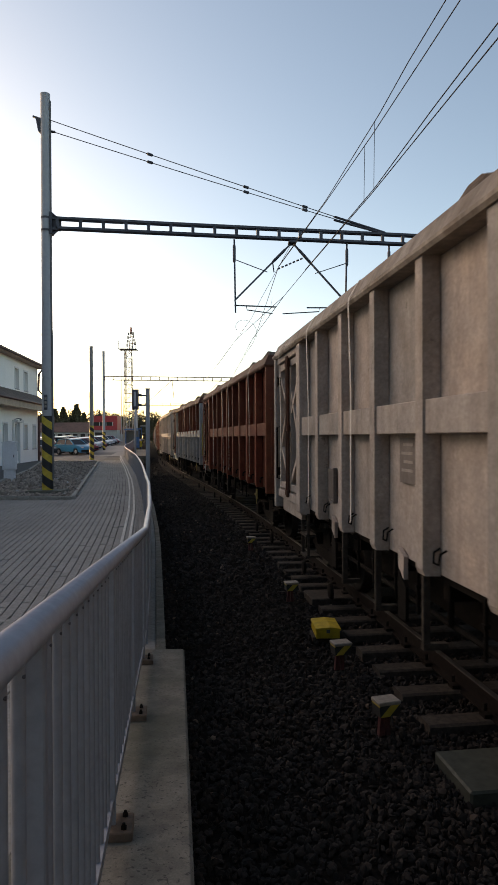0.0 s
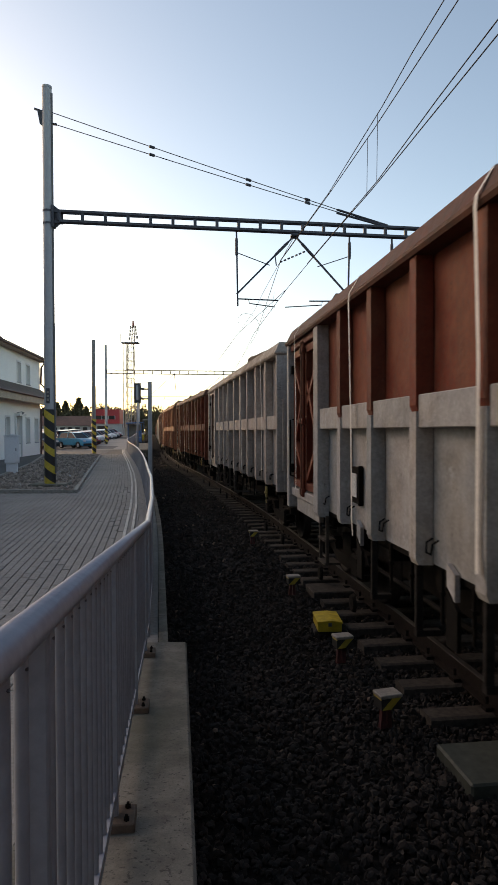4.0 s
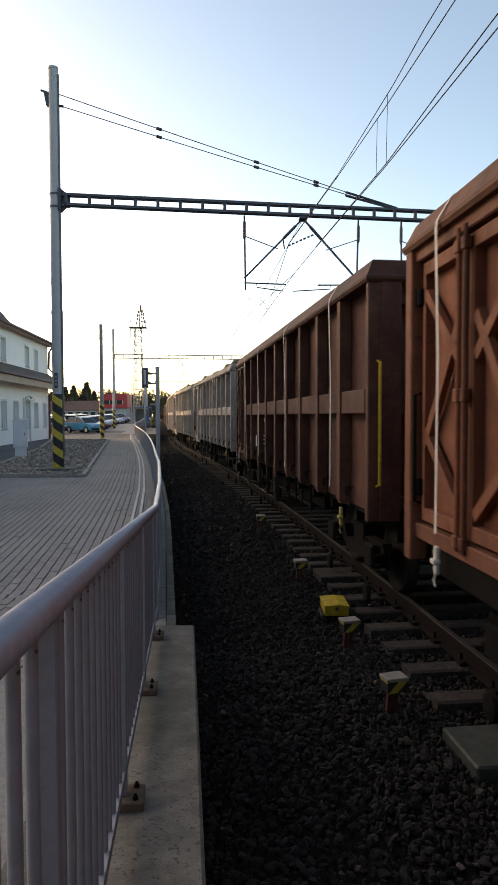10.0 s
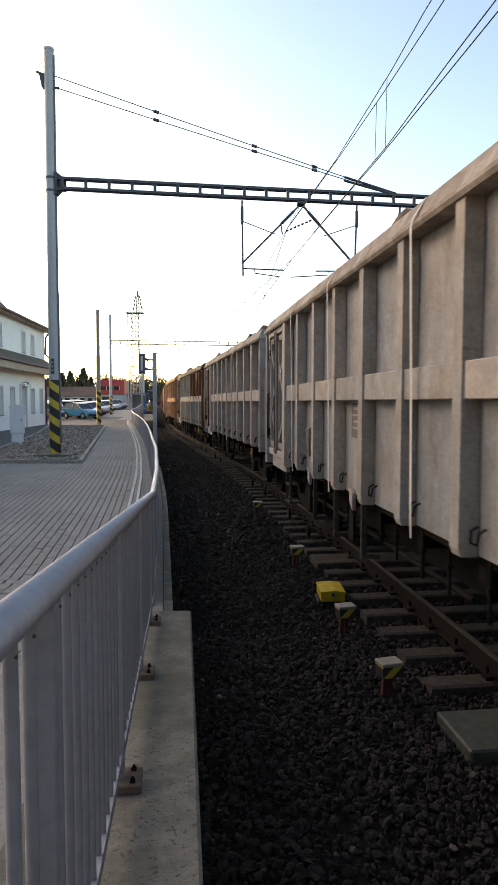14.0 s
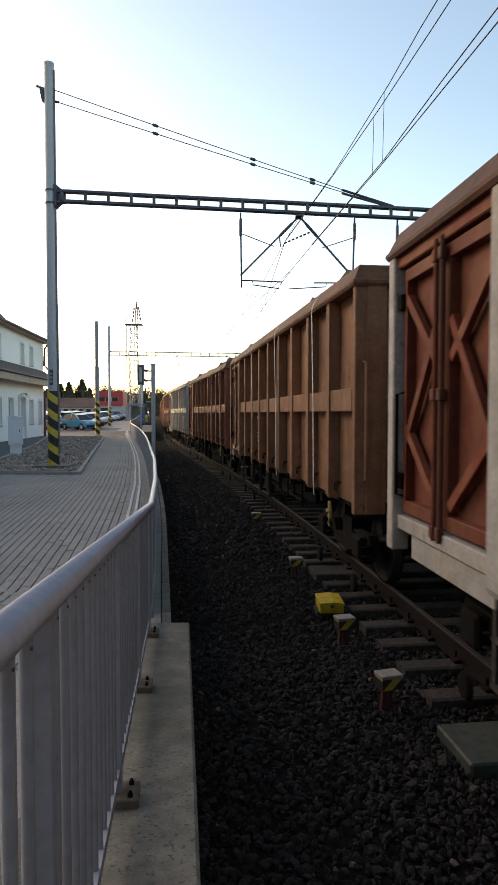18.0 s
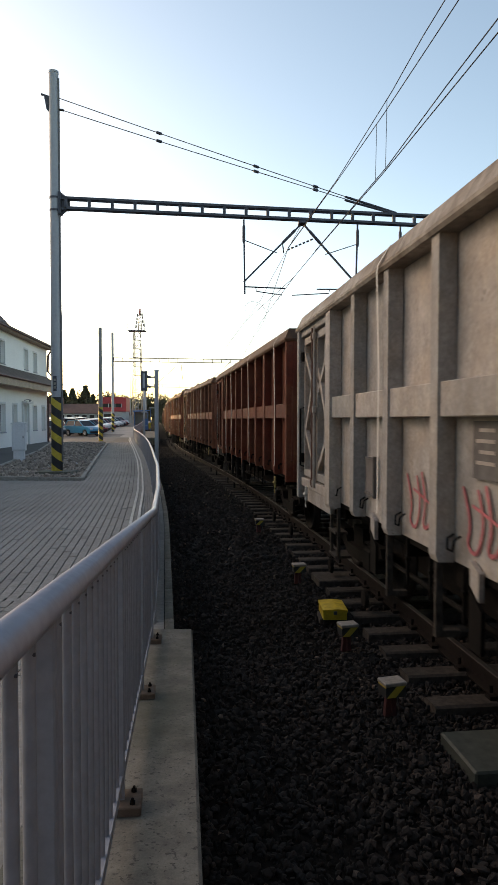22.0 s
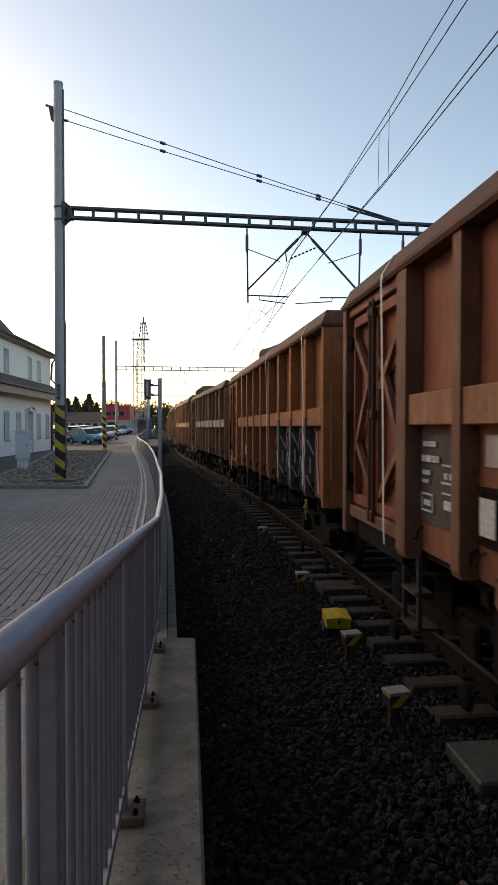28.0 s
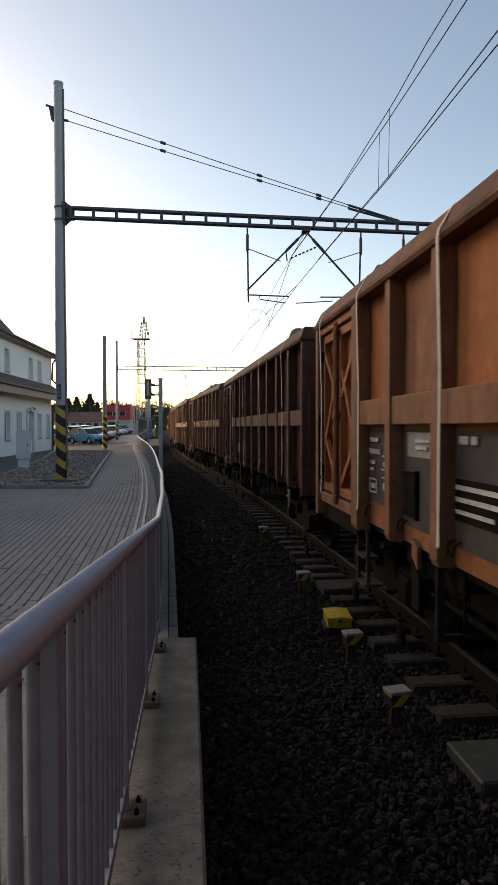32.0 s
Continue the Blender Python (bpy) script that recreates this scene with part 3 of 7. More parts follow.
def wagon_meshes():
    M = {}
    dummy = PAINT["grey"]

    def put(name, vf, smooth=False):
        M[name] = mesh(name, *vf, dummy, smooth)
    w = PANEL / 2 - 0.03
    # sheets are slightly dished between the ribs

    def sheet(z0, z1, w=w):
        v, f, n, m = [], [], 7, 7
        for i in range(n):
            for j in range(m):
                a, b = i / (n - 1) * 2 - 1, j / (m - 1) * 2 - 1
                v.append((-1.38 + 0.014 * (1 - a * a) * (1 - b * b) + 0.006 * noise.noise(Vector((a * 2, b * 2, z0))), a * w, z0 + (b + 1) / 2 * (z1 - z0)))
        for i in range(n - 1):
            f += [(i * m + j, i * m + j + 1, (i + 1) * m + j + 1, (i + 1) * m + j) for j in range(m - 1)]
        k = len(v)
        v += [(-1.35, -w, z0), (-1.35, w, z0), (-1.35, w, z1), (-1.35, -w, z1)]
        return v, f + [(k, k + 1, k + 2, k + 3)]
    put("upper_sheet", sheet(2.36, 3.54), True)
    put("lower_sheet", sheet(1.04, 2.16), True)
    put("upper_sheet_end", sheet(2.36, 3.54, 0.525), True)
    put("lower_sheet_end", sheet(1.04, 2.16, 0.525), True)
    M["rib"] = rib_mesh("rib", 0.165, 0.145, 1.03, 3.55)
    M["rib_low"] = rib_mesh("rib_low", 0.165, 0.145, 1.03, 2.26)
    M["rib_high"] = rib_mesh("rib_high", 0.165, 0.145, 2.26, 3.55)
    M["pillar"] = rib_mesh("pillar", 0.28, 0.25, 0.96, 3.55, 0.15)
    for k in ("rib", "rib_low", "rib_high", "pillar"):
        M[k].materials.append(dummy)
    put("mid_rail", box(-1.505, -1.37, -0.524, 0.524, 2.13, 2.395, 0.008))
    put("mid_rail_end", box(-1.505, -1.37, -0.47, 0.47, 2.13, 2.395, 0.008))
    # rim: a lip below, a broad sloping face above, mitred at the ends
    prof = [(1.37, 3.50), (1.545, 3.50), (1.565, 3.53), (1.565, 3.56), (1.545, 3.575), (1.475, 3.725), (1.46, 3.745), (1.36, 3.745)]
    v, f, n = [], [], len(prof)
    for sx, sy in ((-1, -1), (-1, 1), (1, 1), (1, -1)):
        v += [(sx * r, sy * (HALF - 1.40 + r - 0.13), z) for r, z in prof]
    for c in range(4):
        d = (c + 1) % 4
        f += [(c * n + j, c * n + (j + 1) % n, d * n + (j + 1) % n, d * n + j) for j in range(n)]
    put("rim", (v, f))
    # corner posts wrap on to the end walls
    put("corner_post_near", join(box(-1.53, -1.36, -HALF, -HALF + 0.10, 0.98, 3.52, 0.012), box(-1.40, -1.17, -HALF - 0.012, -HALF + 0.10, 0.98, 3.52, 0.01)))
    put("corner_post_far", join(box(-1.54, -1.38, HALF - 0.15, HALF, 0.86, 3.52, 0.012), box(-1.40, -1.10, HALF - 0.12, HALF + 0.01, 0.98, 3.52, 0.01)))
    put("end_wall", box(-1.36, 1.38, -HALF + 0.30, -HALF + 0.36, 1.0, 3.58))
    put("end_beam", box(-1.2, 1.2, -HALF + 0.12, -HALF + 0.298, -0.12, 0.12, 0.008))
    put("end_rib", box(-0.08, 0.08, -HALF + 0.14, -HALF + 0.298, 1.22, 3.28, 0.008))
    put("end_wall_far", box(-1.30, 1.38, HALF - 0.16, HALF - 0.10, 1.0, 3.58))
    put("far_side", join(box(1.38, 1.42, -HALF, HALF, 1.0, 3.53), *[box(1.42, 1.53, y - 0.1, y + 0.1, 0.98, 3.53) for y in RIBS]))
    # doors
    y0, y1, ym = HALF - 1.98, HALF - 0.22, HALF - 1.10
    put("door_leaf", join(box(-1.375, -1.35, 0.02, 0.86, 1.22, 3.38, 0.006), box(-1.46, -1.37, 0.02, 0.86, 1.22, 1.33, 0.006), box(-1.46, -1.37, 0.02, 0.86, 3.27, 3.38, 0.006), box(-1.46, -1.37, 0.02, 0.10, 1.3, 3.28), box(-1.46, -1.37, 0.80, 0.86, 1.3, 3.28)))
    for nm, a, b in (("brace_top", (0.80, 3.12), (0.12, 2.52)), ("brace_middle", (0.12, 2.82), (0.82, 1.86)), ("brace_low", (0.82, 1.98), (0.12, 1.40))):
        put(nm, beam((-1.435, a[0], a[1]), (-1.435, b[0], b[1]), 0.055, 0.085))
    put("lock_rod", join(tube([(-1.50, 0, 1.12), (-1.50, 0, 3.44)], 0.023, 8), *[box(-1.53, -1.47, -0.036, 0.036, z, z + 0.10, 0.01) for z in (1.14, 2.2, 3.26)]))
    put("hinge", join(box(-1.50, -1.42, -0.06, 0.06, -0.07, 0.07, 0.012), tube([(-1.50, 0.05, -0.09), (-1.50, 0.05, 0.09)], 0.022, 6)))
    put("door_lintel", box(-1.50, -1.38, y0, y1 + 0.1, 3.40, 3.52, 0.01))
    put("door_sill", box(-1.49, -1.38, y0, y1 + 0.1, 1.06, 1.19, 0.01))
    put("sill_plate", box(-1.45, -1.38, y0, y1 - 0.2, 0.84, 1.058, 0.008))
    # below the floor
    put("underframe", join(box(-1.36, 1.36, -HALF + 0.05, HALF - 0.05, 0.98, 1.10), box(-0.95, -0.75, -HALF, HALF, 0.72, 1.0), box(0.75, 0.95, -HALF, HALF, 0.72, 1.0), box(-1.2, 1.2, -HALF, -HALF + 0.2, 0.75, 1.05), box(-1.2, 1.2, HALF - 0.2, HALF, 0.75, 1.05), *[box(-1.3, 1.3, y - 0.06, y + 0.06, 0.82, 1.0) for y in RIBS], box(-1.0, 1.0, -2.4, 2.4, 0.55, 0.9)))
    put("stake_pocket", join(box(-1.41, -1.385, -0.013, 0.013, 0.62, 1.04, 0.005), box(-1.42, -1.375, -0.022, 0.022, 0.84, 0.87)))
    put("brake_rod", join(tube([(-1.25, -2.6, 0.62), (-1.25, 2.6, 0.62)], 0.025, 6), tube([(-1.28, -0.5, 0.62), (-1.28, -0.5, 0.95)], 0.025, 6), tube([(-1.28, 0.6, 0.62), (-1.28, 0.6, 0.95)], 0.025, 6)))
    put("air_tank", lathe([(0.0, -0.6), (0.16, -0.56), (0.2, -0.4), (0.2, 0.4), (0.16, 0.56), (0.0, 0.6)], 14, "x"), True)
    # bogie: side frame with axle boxes and springs
    fr = []
    for sx in (-1, 1):
        fr += [prism([(-1.25, 0.52), (-1.15, 0.64), (-0.5, 0.62), (-0.35, 0.46), (0.35, 0.46), (0.5, 0.62), (1.15, 0.64), (1.25, 0.52), (0.6, 0.42), (0.3, 0.30), (-0.3, 0.30), (-0.6, 0.42)], sx * 1.0 - 0.06, sx * 1.0 + 0.06, "x")]
    fr += [box(-1.0, 1.0, -0.22, 0.22, 0.42, 0.72)]
    put("bogie_frame", join(*fr))
    put("axle_box", box(-1.16, -0.94, -0.16, 0.16, 0.32, 0.60, 0.03))
    put("axle_cap", lathe([(0.0, -1.20), (0.10, -1.19), (0.12, -1.15)], 12, "x"))
    put("coil_spring", tube([(-1.05 + 0.075 * math.cos(a), 0.075 * math.sin(a), 0.33 + 0.018 * a) for a in [k * 0.7 for k in range(22)]], 0.014, 5))
    put("wheel", lathe([(0.0, -0.82), (0.10, -0.83), (0.12, -0.79), (0.36, -0.76), (0.40, -0.80), (0.455, -0.80), (0.46, -0.72), (0.49, -0.715), (0.49, -0.69), (0.40, -0.69), (0.0, -0.70)], 28, "x"), True)
    put("axle", tube([(-0.8, 0, 0), (0.8, 0, 0)], 0.08, 10))
    put("buffer", join(lathe([(0.0, 0), (0.11, 0), (0.10, 0.30), (0.07, 0.30), (0.07, 0.50), (0.20, 0.52), (0.20, 0.56), (0.0, 0.57)], 16, "z")))
    put("coupling", join(box(-0.08, 0.08, -HALF - 0.35, -HALF, 0.92, 1.08, 0.02), tube([(0, -HALF - 0.30, 0.98), (0, -HALF - 0.58, 0.80), (0, -HALF - 0.62, 0.62)], 0.03, 6)))
    put("ladder_step", join(*[box(-1.44, -1.40, y - 0.02, y + 0.02, 0.32, 0.98) for y in (-0.19, 0.19)], box(-1.46, -1.24, -0.19, 0.19, 0.33, 0.36), box(-1.46, -1.30, -0.19, 0.19, 0.64, 0.67)))
    put("grab_bar", tube([(-1.44, 0, 1.36), (-1.52, 0, 1.38), (-1.52, 0, 2.28), (-1.44, 0, 2.30)], 0.016, 6))
    put("end_grab_bar", tube([(0, 0, 1.36), (0, -0.10, 1.38), (0, -0.10, 2.66), (0, 0, 2.68)], 0.017, 6))
    put("lashing_ring", join(tube([(-1.42, -0.06, 0.03), (-1.47, -0.06, 0.0), (-1.48, -0.05, -0.08), (-1.48, 0.05, -0.08), (-1.47, 0.06, 0.0), (-1.42, 0.06, 0.03)], 0.009, 5)))
    put("card_holder", join(box(-1.47, -1.41, -0.16, 0.16, 1.30, 1.325), box(-1.47, -1.41, -0.16, 0.16, 1.675, 1.70), box(-1.475, -1.42, -0.185, -0.15, 1.28, 1.72, 0.008), box(-1.45, -1.42, -0.15, 0.16, 1.325, 1.675)))
    # goods
    put("strap", ([(-1.36, -0.024, 3.752), (-1.36, 0.024, 3.752), (-1.462, -0.024, 3.752), (-1.462, 0.024, 3.752), (-1.575, -0.024, 3.57), (-1.575, 0.024, 3.57), (-1.585, -0.024, 3.50), (-1.585, 0.024, 3.50), (-1.560, -0.022, 2.55), (-1.560, 0.026, 2.55), (-1.56, -0.01, 1.9), (-1.56, 0.036, 1.9), (-1.555, 0.01, 1.35), (-1.555, 0.05, 1.35), (-1.57, -0.03, 1.22), (-1.57, 0.02, 1.20)], [(2 * i, 2 * i + 1, 2 * i + 3, 2 * i + 2) for i in range(7)]))
    put("strap_long", ([(-1.36, -0.024, 3.752), (-1.36, 0.024, 3.752), (-1.462, -0.024, 3.752), (-1.462, 0.024, 3.752), (-1.575, -0.024, 3.57), (-1.575, 0.024, 3.57), (-1.585, -0.024, 3.50), (-1.585, 0.024, 3.50), (-1.560, -0.022, 2.2), (-1.560, 0.026, 2.2), (-1.55, -0.02, 1.15), (-1.55, 0.028, 1.15), (-1.53, 0.02, 0.98), (-1.53, 0.06, 0.98)], [(2 * i, 2 * i + 1, 2 * i + 3, 2 * i + 2) for i in range(6)]))
    put("ratchet", join(box(-1.55, -1.51, -0.028, 0.028, 0.78, 1.0, 0.01), box(-1.57, -1.51, -0.04, 0.045, 0.86, 0.90, 0.008), tube([(-1.53, 0.02, 0.79), (-1.53, 0.06, 0.72), (-1.53, 0.02, 0.68)], 0.012, 6)))
    return M


BUCKLE = plain("worn_yellow_buckle", (0.42, 0.30, 0.10), 0.7, 0.1, 30, 0.4)
WM = wagon_meshes()


def heap(seed, high):
    """Bark and short timber heaped over the rim."""
    v, f, nx, ny = [], [], 14, 56
    part_way = (lambda b: min(1.0, max(0.0, (b - 0.35) / 0.2))) if high > 0.3 else (lambda b: 1.0)
    for i in range(nx):
        for j in range(ny):
            a, b = i / (nx - 1) * 2 - 1, j / (ny - 1) * 2 - 1
            p = Vector((a * 1.5 + seed * 7.1, b * 6.2, seed))
            n = noise.fractal(p * 1.7, 0.9, 2.1, 4) * 0.20 + noise.noise(p * 0.45) * 0.14
            v.append((a * 1.38, b * 6.20, 3.71 + (high * part_way(b) + n) * (1 - a ** 18) * (1 - b ** 20) + 0.07 * noise.noise(p * 8)))
    for i in range(nx - 1):
        f += [(i * ny + j, (i + 1) * ny + j, (i + 1) * ny + j + 1, i * ny + j + 1) for j in range(ny - 1)]
    return mesh("bark_heap", v, f, BARK)


HEAPS = [heap(1, 0.12), heap(2, 0.18), heap(3, 0.38), heap(4, 0.08)]


def log_mesh(seed):
    rng = random.Random(seed)
    n, m, v = 10, 6, []
    for i in range(m):
        for j in range(n):
            a = 2 * math.pi * j / n
            r = (0.12 + 0.02 * seed) * (1 + 0.08 * rng.uniform(-1, 1)) * (1 - 0.04 * i)
            v.append((r * math.cos(a), (i / (m - 1) - 0.5) * 2.2, r * math.sin(a)))
    f = [(i * n + j, (i + 1) * n + j, (i + 1) * n + (j + 1) % n, i * n + (j + 1) % n) for i in range(m - 1) for j in range(n)]
    me = mesh("log", v, f + [tuple(range(n)), tuple(range(m * n - 1, (m - 1) * n - 1, -1))], BARK)
    me.materials.append(CUT)
    for p in me.polygons[-2:]:
        p.material_index = 1
    return me


LOGS = [log_mesh(k) for k in range(4)]


def bars(rows, w, h):
    """Lines of stencilled writing that cannot be read, as short bars; rows: [(y, z, length, height)]."""
    out = []
    for y, z, ln, hi in rows:
        out.append(box(-1.3975, -1.3865, y - ln, y, z, z + hi))
    return out


MARKS = mesh("stencil_writing", *join(*bars([(0.36, 1.95, 0.07, 0.045), (0.27, 1.95, 0.05, 0.045), (0.20, 1.95, 0.12, 0.045), (0.40, 1.82, 0.09, 0.055), (0.29, 1.82, 0.11, 0.055), (0.15, 1.82, 0.07, 0.055), (0.06, 1.82, 0.05, 0.055), (0.38, 1.71, 0.06, 0.04), (0.30, 1.71, 0.10, 0.04), (0.38, 1.64, 0.04, 0.03), (0.32, 1.64, 0.08, 0.03),
                                               (0.40, 1.54, 0.26, 0.014), (0.40, 1.40, 0.26, 0.014), (0.40, 1.41, 0.014, 0.14), (0.152, 1.41, 0.014, 0.14), (0.34, 1.45, 0.06, 0.05), (0.26, 1.45, 0.07, 0.05),
                                               (-0.06, 1.80, 0.22, 0.016), (-0.04, 1.66, 0.26, 0.016), (-0.06, 1.58, 0.22, 0.012), (-0.10, 1.70, 0.06, 0.05), (-0.20, 1.70, 0.06, 0.05), (-0.10, 1.46, 0.18, 0.07)], 1, 1)), WHITE_INK)
MARKS_WIDE = mesh("stencil_writing", *join(*bars([(0.36, 1.98, 0.16, 0.06), (0.16, 1.98, 0.10, 0.06), (0.42, 1.64, 0.76, 0.035), (0.42, 1.55, 0.70, 0.035), (0.42, 1.46, 0.62, 0.030)], 1, 1)), WHITE_INK)
MARKS_BOX = mesh("stencil_writing", *join(*bars([(0.25, 1.97, 0.34, 0.028), (0.25, 1.91, 0.28, 0.028)], 1, 1)), WHITE_INK)
PAPER = mesh("paper_card", *box(-1.459, -1.452, -0.11, 0.12, 1.37, 1.63), WHITE_INK)
DATA_PLATE = mesh("data_plate", *box(-1.397, -1.360, -0.19, 0.19, 1.70, 2.10), PAINT["slate"])
DATA_LINES = mesh("plate_writing", *join(*[box(-1.4005, -1.3965, -0.13, 0.14 - 0.05 * (k % 2), 1.80 + 0.075 * k, 1.825 + 0.075 * k) for k in range(4)]), WHITE_INK)
GUSSET = mesh("gusset", *prism([(-0.07, 0.86), (0.07, 0.95), (0.07, 1.12), (-0.07, 1.06)], -1.43, -1.39, "x"), PAINT["grey"])
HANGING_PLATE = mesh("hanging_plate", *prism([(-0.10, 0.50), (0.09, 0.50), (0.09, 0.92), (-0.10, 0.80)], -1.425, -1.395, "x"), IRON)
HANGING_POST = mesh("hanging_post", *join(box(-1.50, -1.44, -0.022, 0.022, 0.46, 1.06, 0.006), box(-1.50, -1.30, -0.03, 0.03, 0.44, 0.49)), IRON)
HOLDER_BACK = mesh("holder_back", *box(-1.456, -1.448, -0.15, 0.155, 1.327, 1.673), IRON)
PLATE = mesh("pale_plate", *box(-1.391, -1.365, -0.36, 0.40, 1.84, 2.06), PAINT["cool"])
BLACK_PLATE = mesh("black_plate", *box(-1.3925, -1.365, -0.46, 0.50, 1.40, 1.72), IRON)
PATCH = mesh("number_panel", *box(-1.389, -1.363, -0.50, 0.50, 1.20, 2.08), PAINT["slate"])
PATCH_LOW = mesh("number_panel", *box(-1.389, -1.363, -0.50, 0.50, 1.30, 2.08), PAINT["slate"])


def wagon(cfg):
    """One open goods wagon, eight wheels, loaded with timber and bark."""
    rng = random.Random(cfg["seed"])
    up, low, rib, rim = (PAINT[cfg[k]] for k in ("up", "low", "rib", "rim"))
    end, door = PAINT[cfg.get("end", cfg["rib"])], PAINT[cfg.get("door", cfg["up"])]
    W = empty("freight_wagon", label=cfg["label"], category="freight wagon", group="wagons of the goods train")
    for k in range(9):
        y = RIBS[k] - (0.54 if k == 8 else PANEL / 2)
        e = "_end" if k == 8 else ""
        part("upper_sheet", WM["upper_sheet" + e], W, pose(0, y, 0), PAINT[cfg["some"][k]] if "some" in cfg and cfg["some"].get(k) else up)
        part("lower_sheet", WM["lower_sheet" + e], W, pose(0, y, 0), PAINT[cfg["lows"][k]] if k in cfg.get("lows", ()) else low)
        part("mid_rail", WM["mid_rail" + e], W, pose(0, y, 0), PAINT[cfg.get("rail", cfg["rib"])])
        if k:
            if cfg["up"] != cfg["low"] and k >= cfg.get("split", 99):
                part("rib", WM["rib_low"], W, pose(0, RIBS[k], 0), rib)
                part("rib", WM["rib_high"], W, pose(0, RIBS[k], 0), up)
            elif k in cfg.get("dark_ribs", ()):
                part("rib", WM["rib_low"], W, pose(0, RIBS[k], 0), PAINT["slate"], label="rib sprayed dark grey")
                part("rib", WM["rib_high"], W, pose(0, RIBS[k], 0), rib)
            else:
                part("rib", WM["rib"], W, pose(0, RIBS[k], 0), rib)
        part("lashing_ring", WM["lashing_ring"], W, pose(0.025, RIBS[k] - 0.16, 1.22), IRON)
    part("door_pillar", WM["pillar"], W, pose(0, RIBS[0], 0), rib)
    part("rim", WM["rim"], W, material=RIM_PAINT["grey" if cfg["rim"] in ("grey", "beige", "cool") else "dark" if cfg["rim"] in ("red", "dark") else "rust"], label="broad sloping top rim")
    part("corner_post", WM["corner_post_near"], W, material=end)
    part("corner_post", WM["corner_post_far"], W, material=PAINT[cfg.get("post", cfg["rib"])])
    part("end_wall", WM["end_wall"], W, material=up)
    part("end_wall", WM["end_wall_far"], W, material=up)
    for z in (1.10, 2.24, 3.41):
        part("end_beam", WM["end_beam"], W, pose(0, 0, z), rib)
    for x in (-0.42, 0.42):
        part("end_rib", WM["end_rib"], W, pose(x, 0, 0), up)
    part("side_wall", WM["far_side"], W, material=up)
    for sy, y in ((1, HALF - 1.08), (-1, HALF - 1.12)):
        leaf = part("door_leaf", WM["door_leaf"], W, Matrix.Translation((0, y, 0)) @ Matrix.Diagonal((1, sy, 1, 1)), door)
        for nm in ("brace_top", "brace_middle", "brace_low"):
            part("brace", WM[nm], leaf, material=PAINT[cfg.get("brace", cfg.get("door", cfg["up"]))])
        for z in (1.5, 3.1):
            part("hinge", WM["hinge"], leaf, pose(0, 0.90, z), IRON)
    for y in (HALF - 1.05, HALF - 1.17):
        part("lock_rod", WM["lock_rod"], W, pose(0, y, 0), RIM_PAINT["dark"] if rng.random() < 0.5 else door)
    part("door_lintel", WM["door_lintel"], W, material=door)
    part("door_sill", WM["door_sill"], W, material=PAINT[cfg.get("sill", cfg["rib"])])
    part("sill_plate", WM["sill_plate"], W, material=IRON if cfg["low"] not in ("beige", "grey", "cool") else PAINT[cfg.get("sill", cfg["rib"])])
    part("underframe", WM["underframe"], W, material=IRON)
    for k in (3, 4, 5, 6):
        part("stake_pocket", WM["stake_pocket"], W, pose(0, RIBS[k] + 0.35, 0), IRON)
    for k in (2, 3, 5, 6):
        part("stake_pocket", WM["stake_pocket"], W, pose(0, RIBS[k] - 0.3, 0), IRON)
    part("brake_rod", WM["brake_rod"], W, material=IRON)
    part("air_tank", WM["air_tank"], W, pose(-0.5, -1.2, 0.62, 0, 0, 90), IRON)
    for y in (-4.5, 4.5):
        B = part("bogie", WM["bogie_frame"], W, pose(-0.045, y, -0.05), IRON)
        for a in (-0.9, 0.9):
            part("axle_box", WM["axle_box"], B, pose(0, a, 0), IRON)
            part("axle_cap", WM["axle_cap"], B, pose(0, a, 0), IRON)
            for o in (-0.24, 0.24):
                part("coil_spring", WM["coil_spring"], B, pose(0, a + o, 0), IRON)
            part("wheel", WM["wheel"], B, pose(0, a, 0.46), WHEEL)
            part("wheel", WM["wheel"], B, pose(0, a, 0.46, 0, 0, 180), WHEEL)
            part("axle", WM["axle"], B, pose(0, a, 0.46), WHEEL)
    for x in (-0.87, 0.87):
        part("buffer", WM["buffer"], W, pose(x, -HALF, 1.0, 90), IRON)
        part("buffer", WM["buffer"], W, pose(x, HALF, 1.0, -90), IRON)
    part("coupling", WM["coupling"], W, material=IRON)
    part("ladder_step", WM["ladder_step"], W, pose(0, RIBS[0], 0), SLEEPER)
    bar = YELLOW if cfg.get("bar") else rib
    part("grab_bar", WM["grab_bar"], W, pose(0, HALF - 0.20, 0), IRON)
    part("grab_bar", WM["end_grab_bar"], W, pose(-1.43, -HALF + 0.01, 0), bar, label="vertical grab bar on the corner")
    part("grab_bar", WM["end_grab_bar"], W, pose(-0.86, -HALF + 0.12, 0), bar)
    if cfg["up"] in ("beige", "grey", "cool"):
        plate = part("data_plate", DATA_PLATE, W, pose(0, RIBS[3] - 0.60, 0), PAINT["plate"], label="dull grey data plate")
        part("plate_writing", DATA_LINES, plate, material=PAINT["grey"])
    for y in (RIBS[1] - 0.50, RIBS[3] - 0.52):
        part("gusset", GUSSET, W, pose(0, y, 0), rib)
        part("hanging_plate", HANGING_PLATE, W, pose(0, y, 0), IRON)
    for k in (2, 3, 4):
        part("hanging_post", HANGING_POST, W, pose(0, RIBS[k], 0), WHEEL if cfg["up"] not in ("beige", "grey", "cool") else SLEEPER)
    pale = cfg["up"] in ("beige", "grey", "cool")
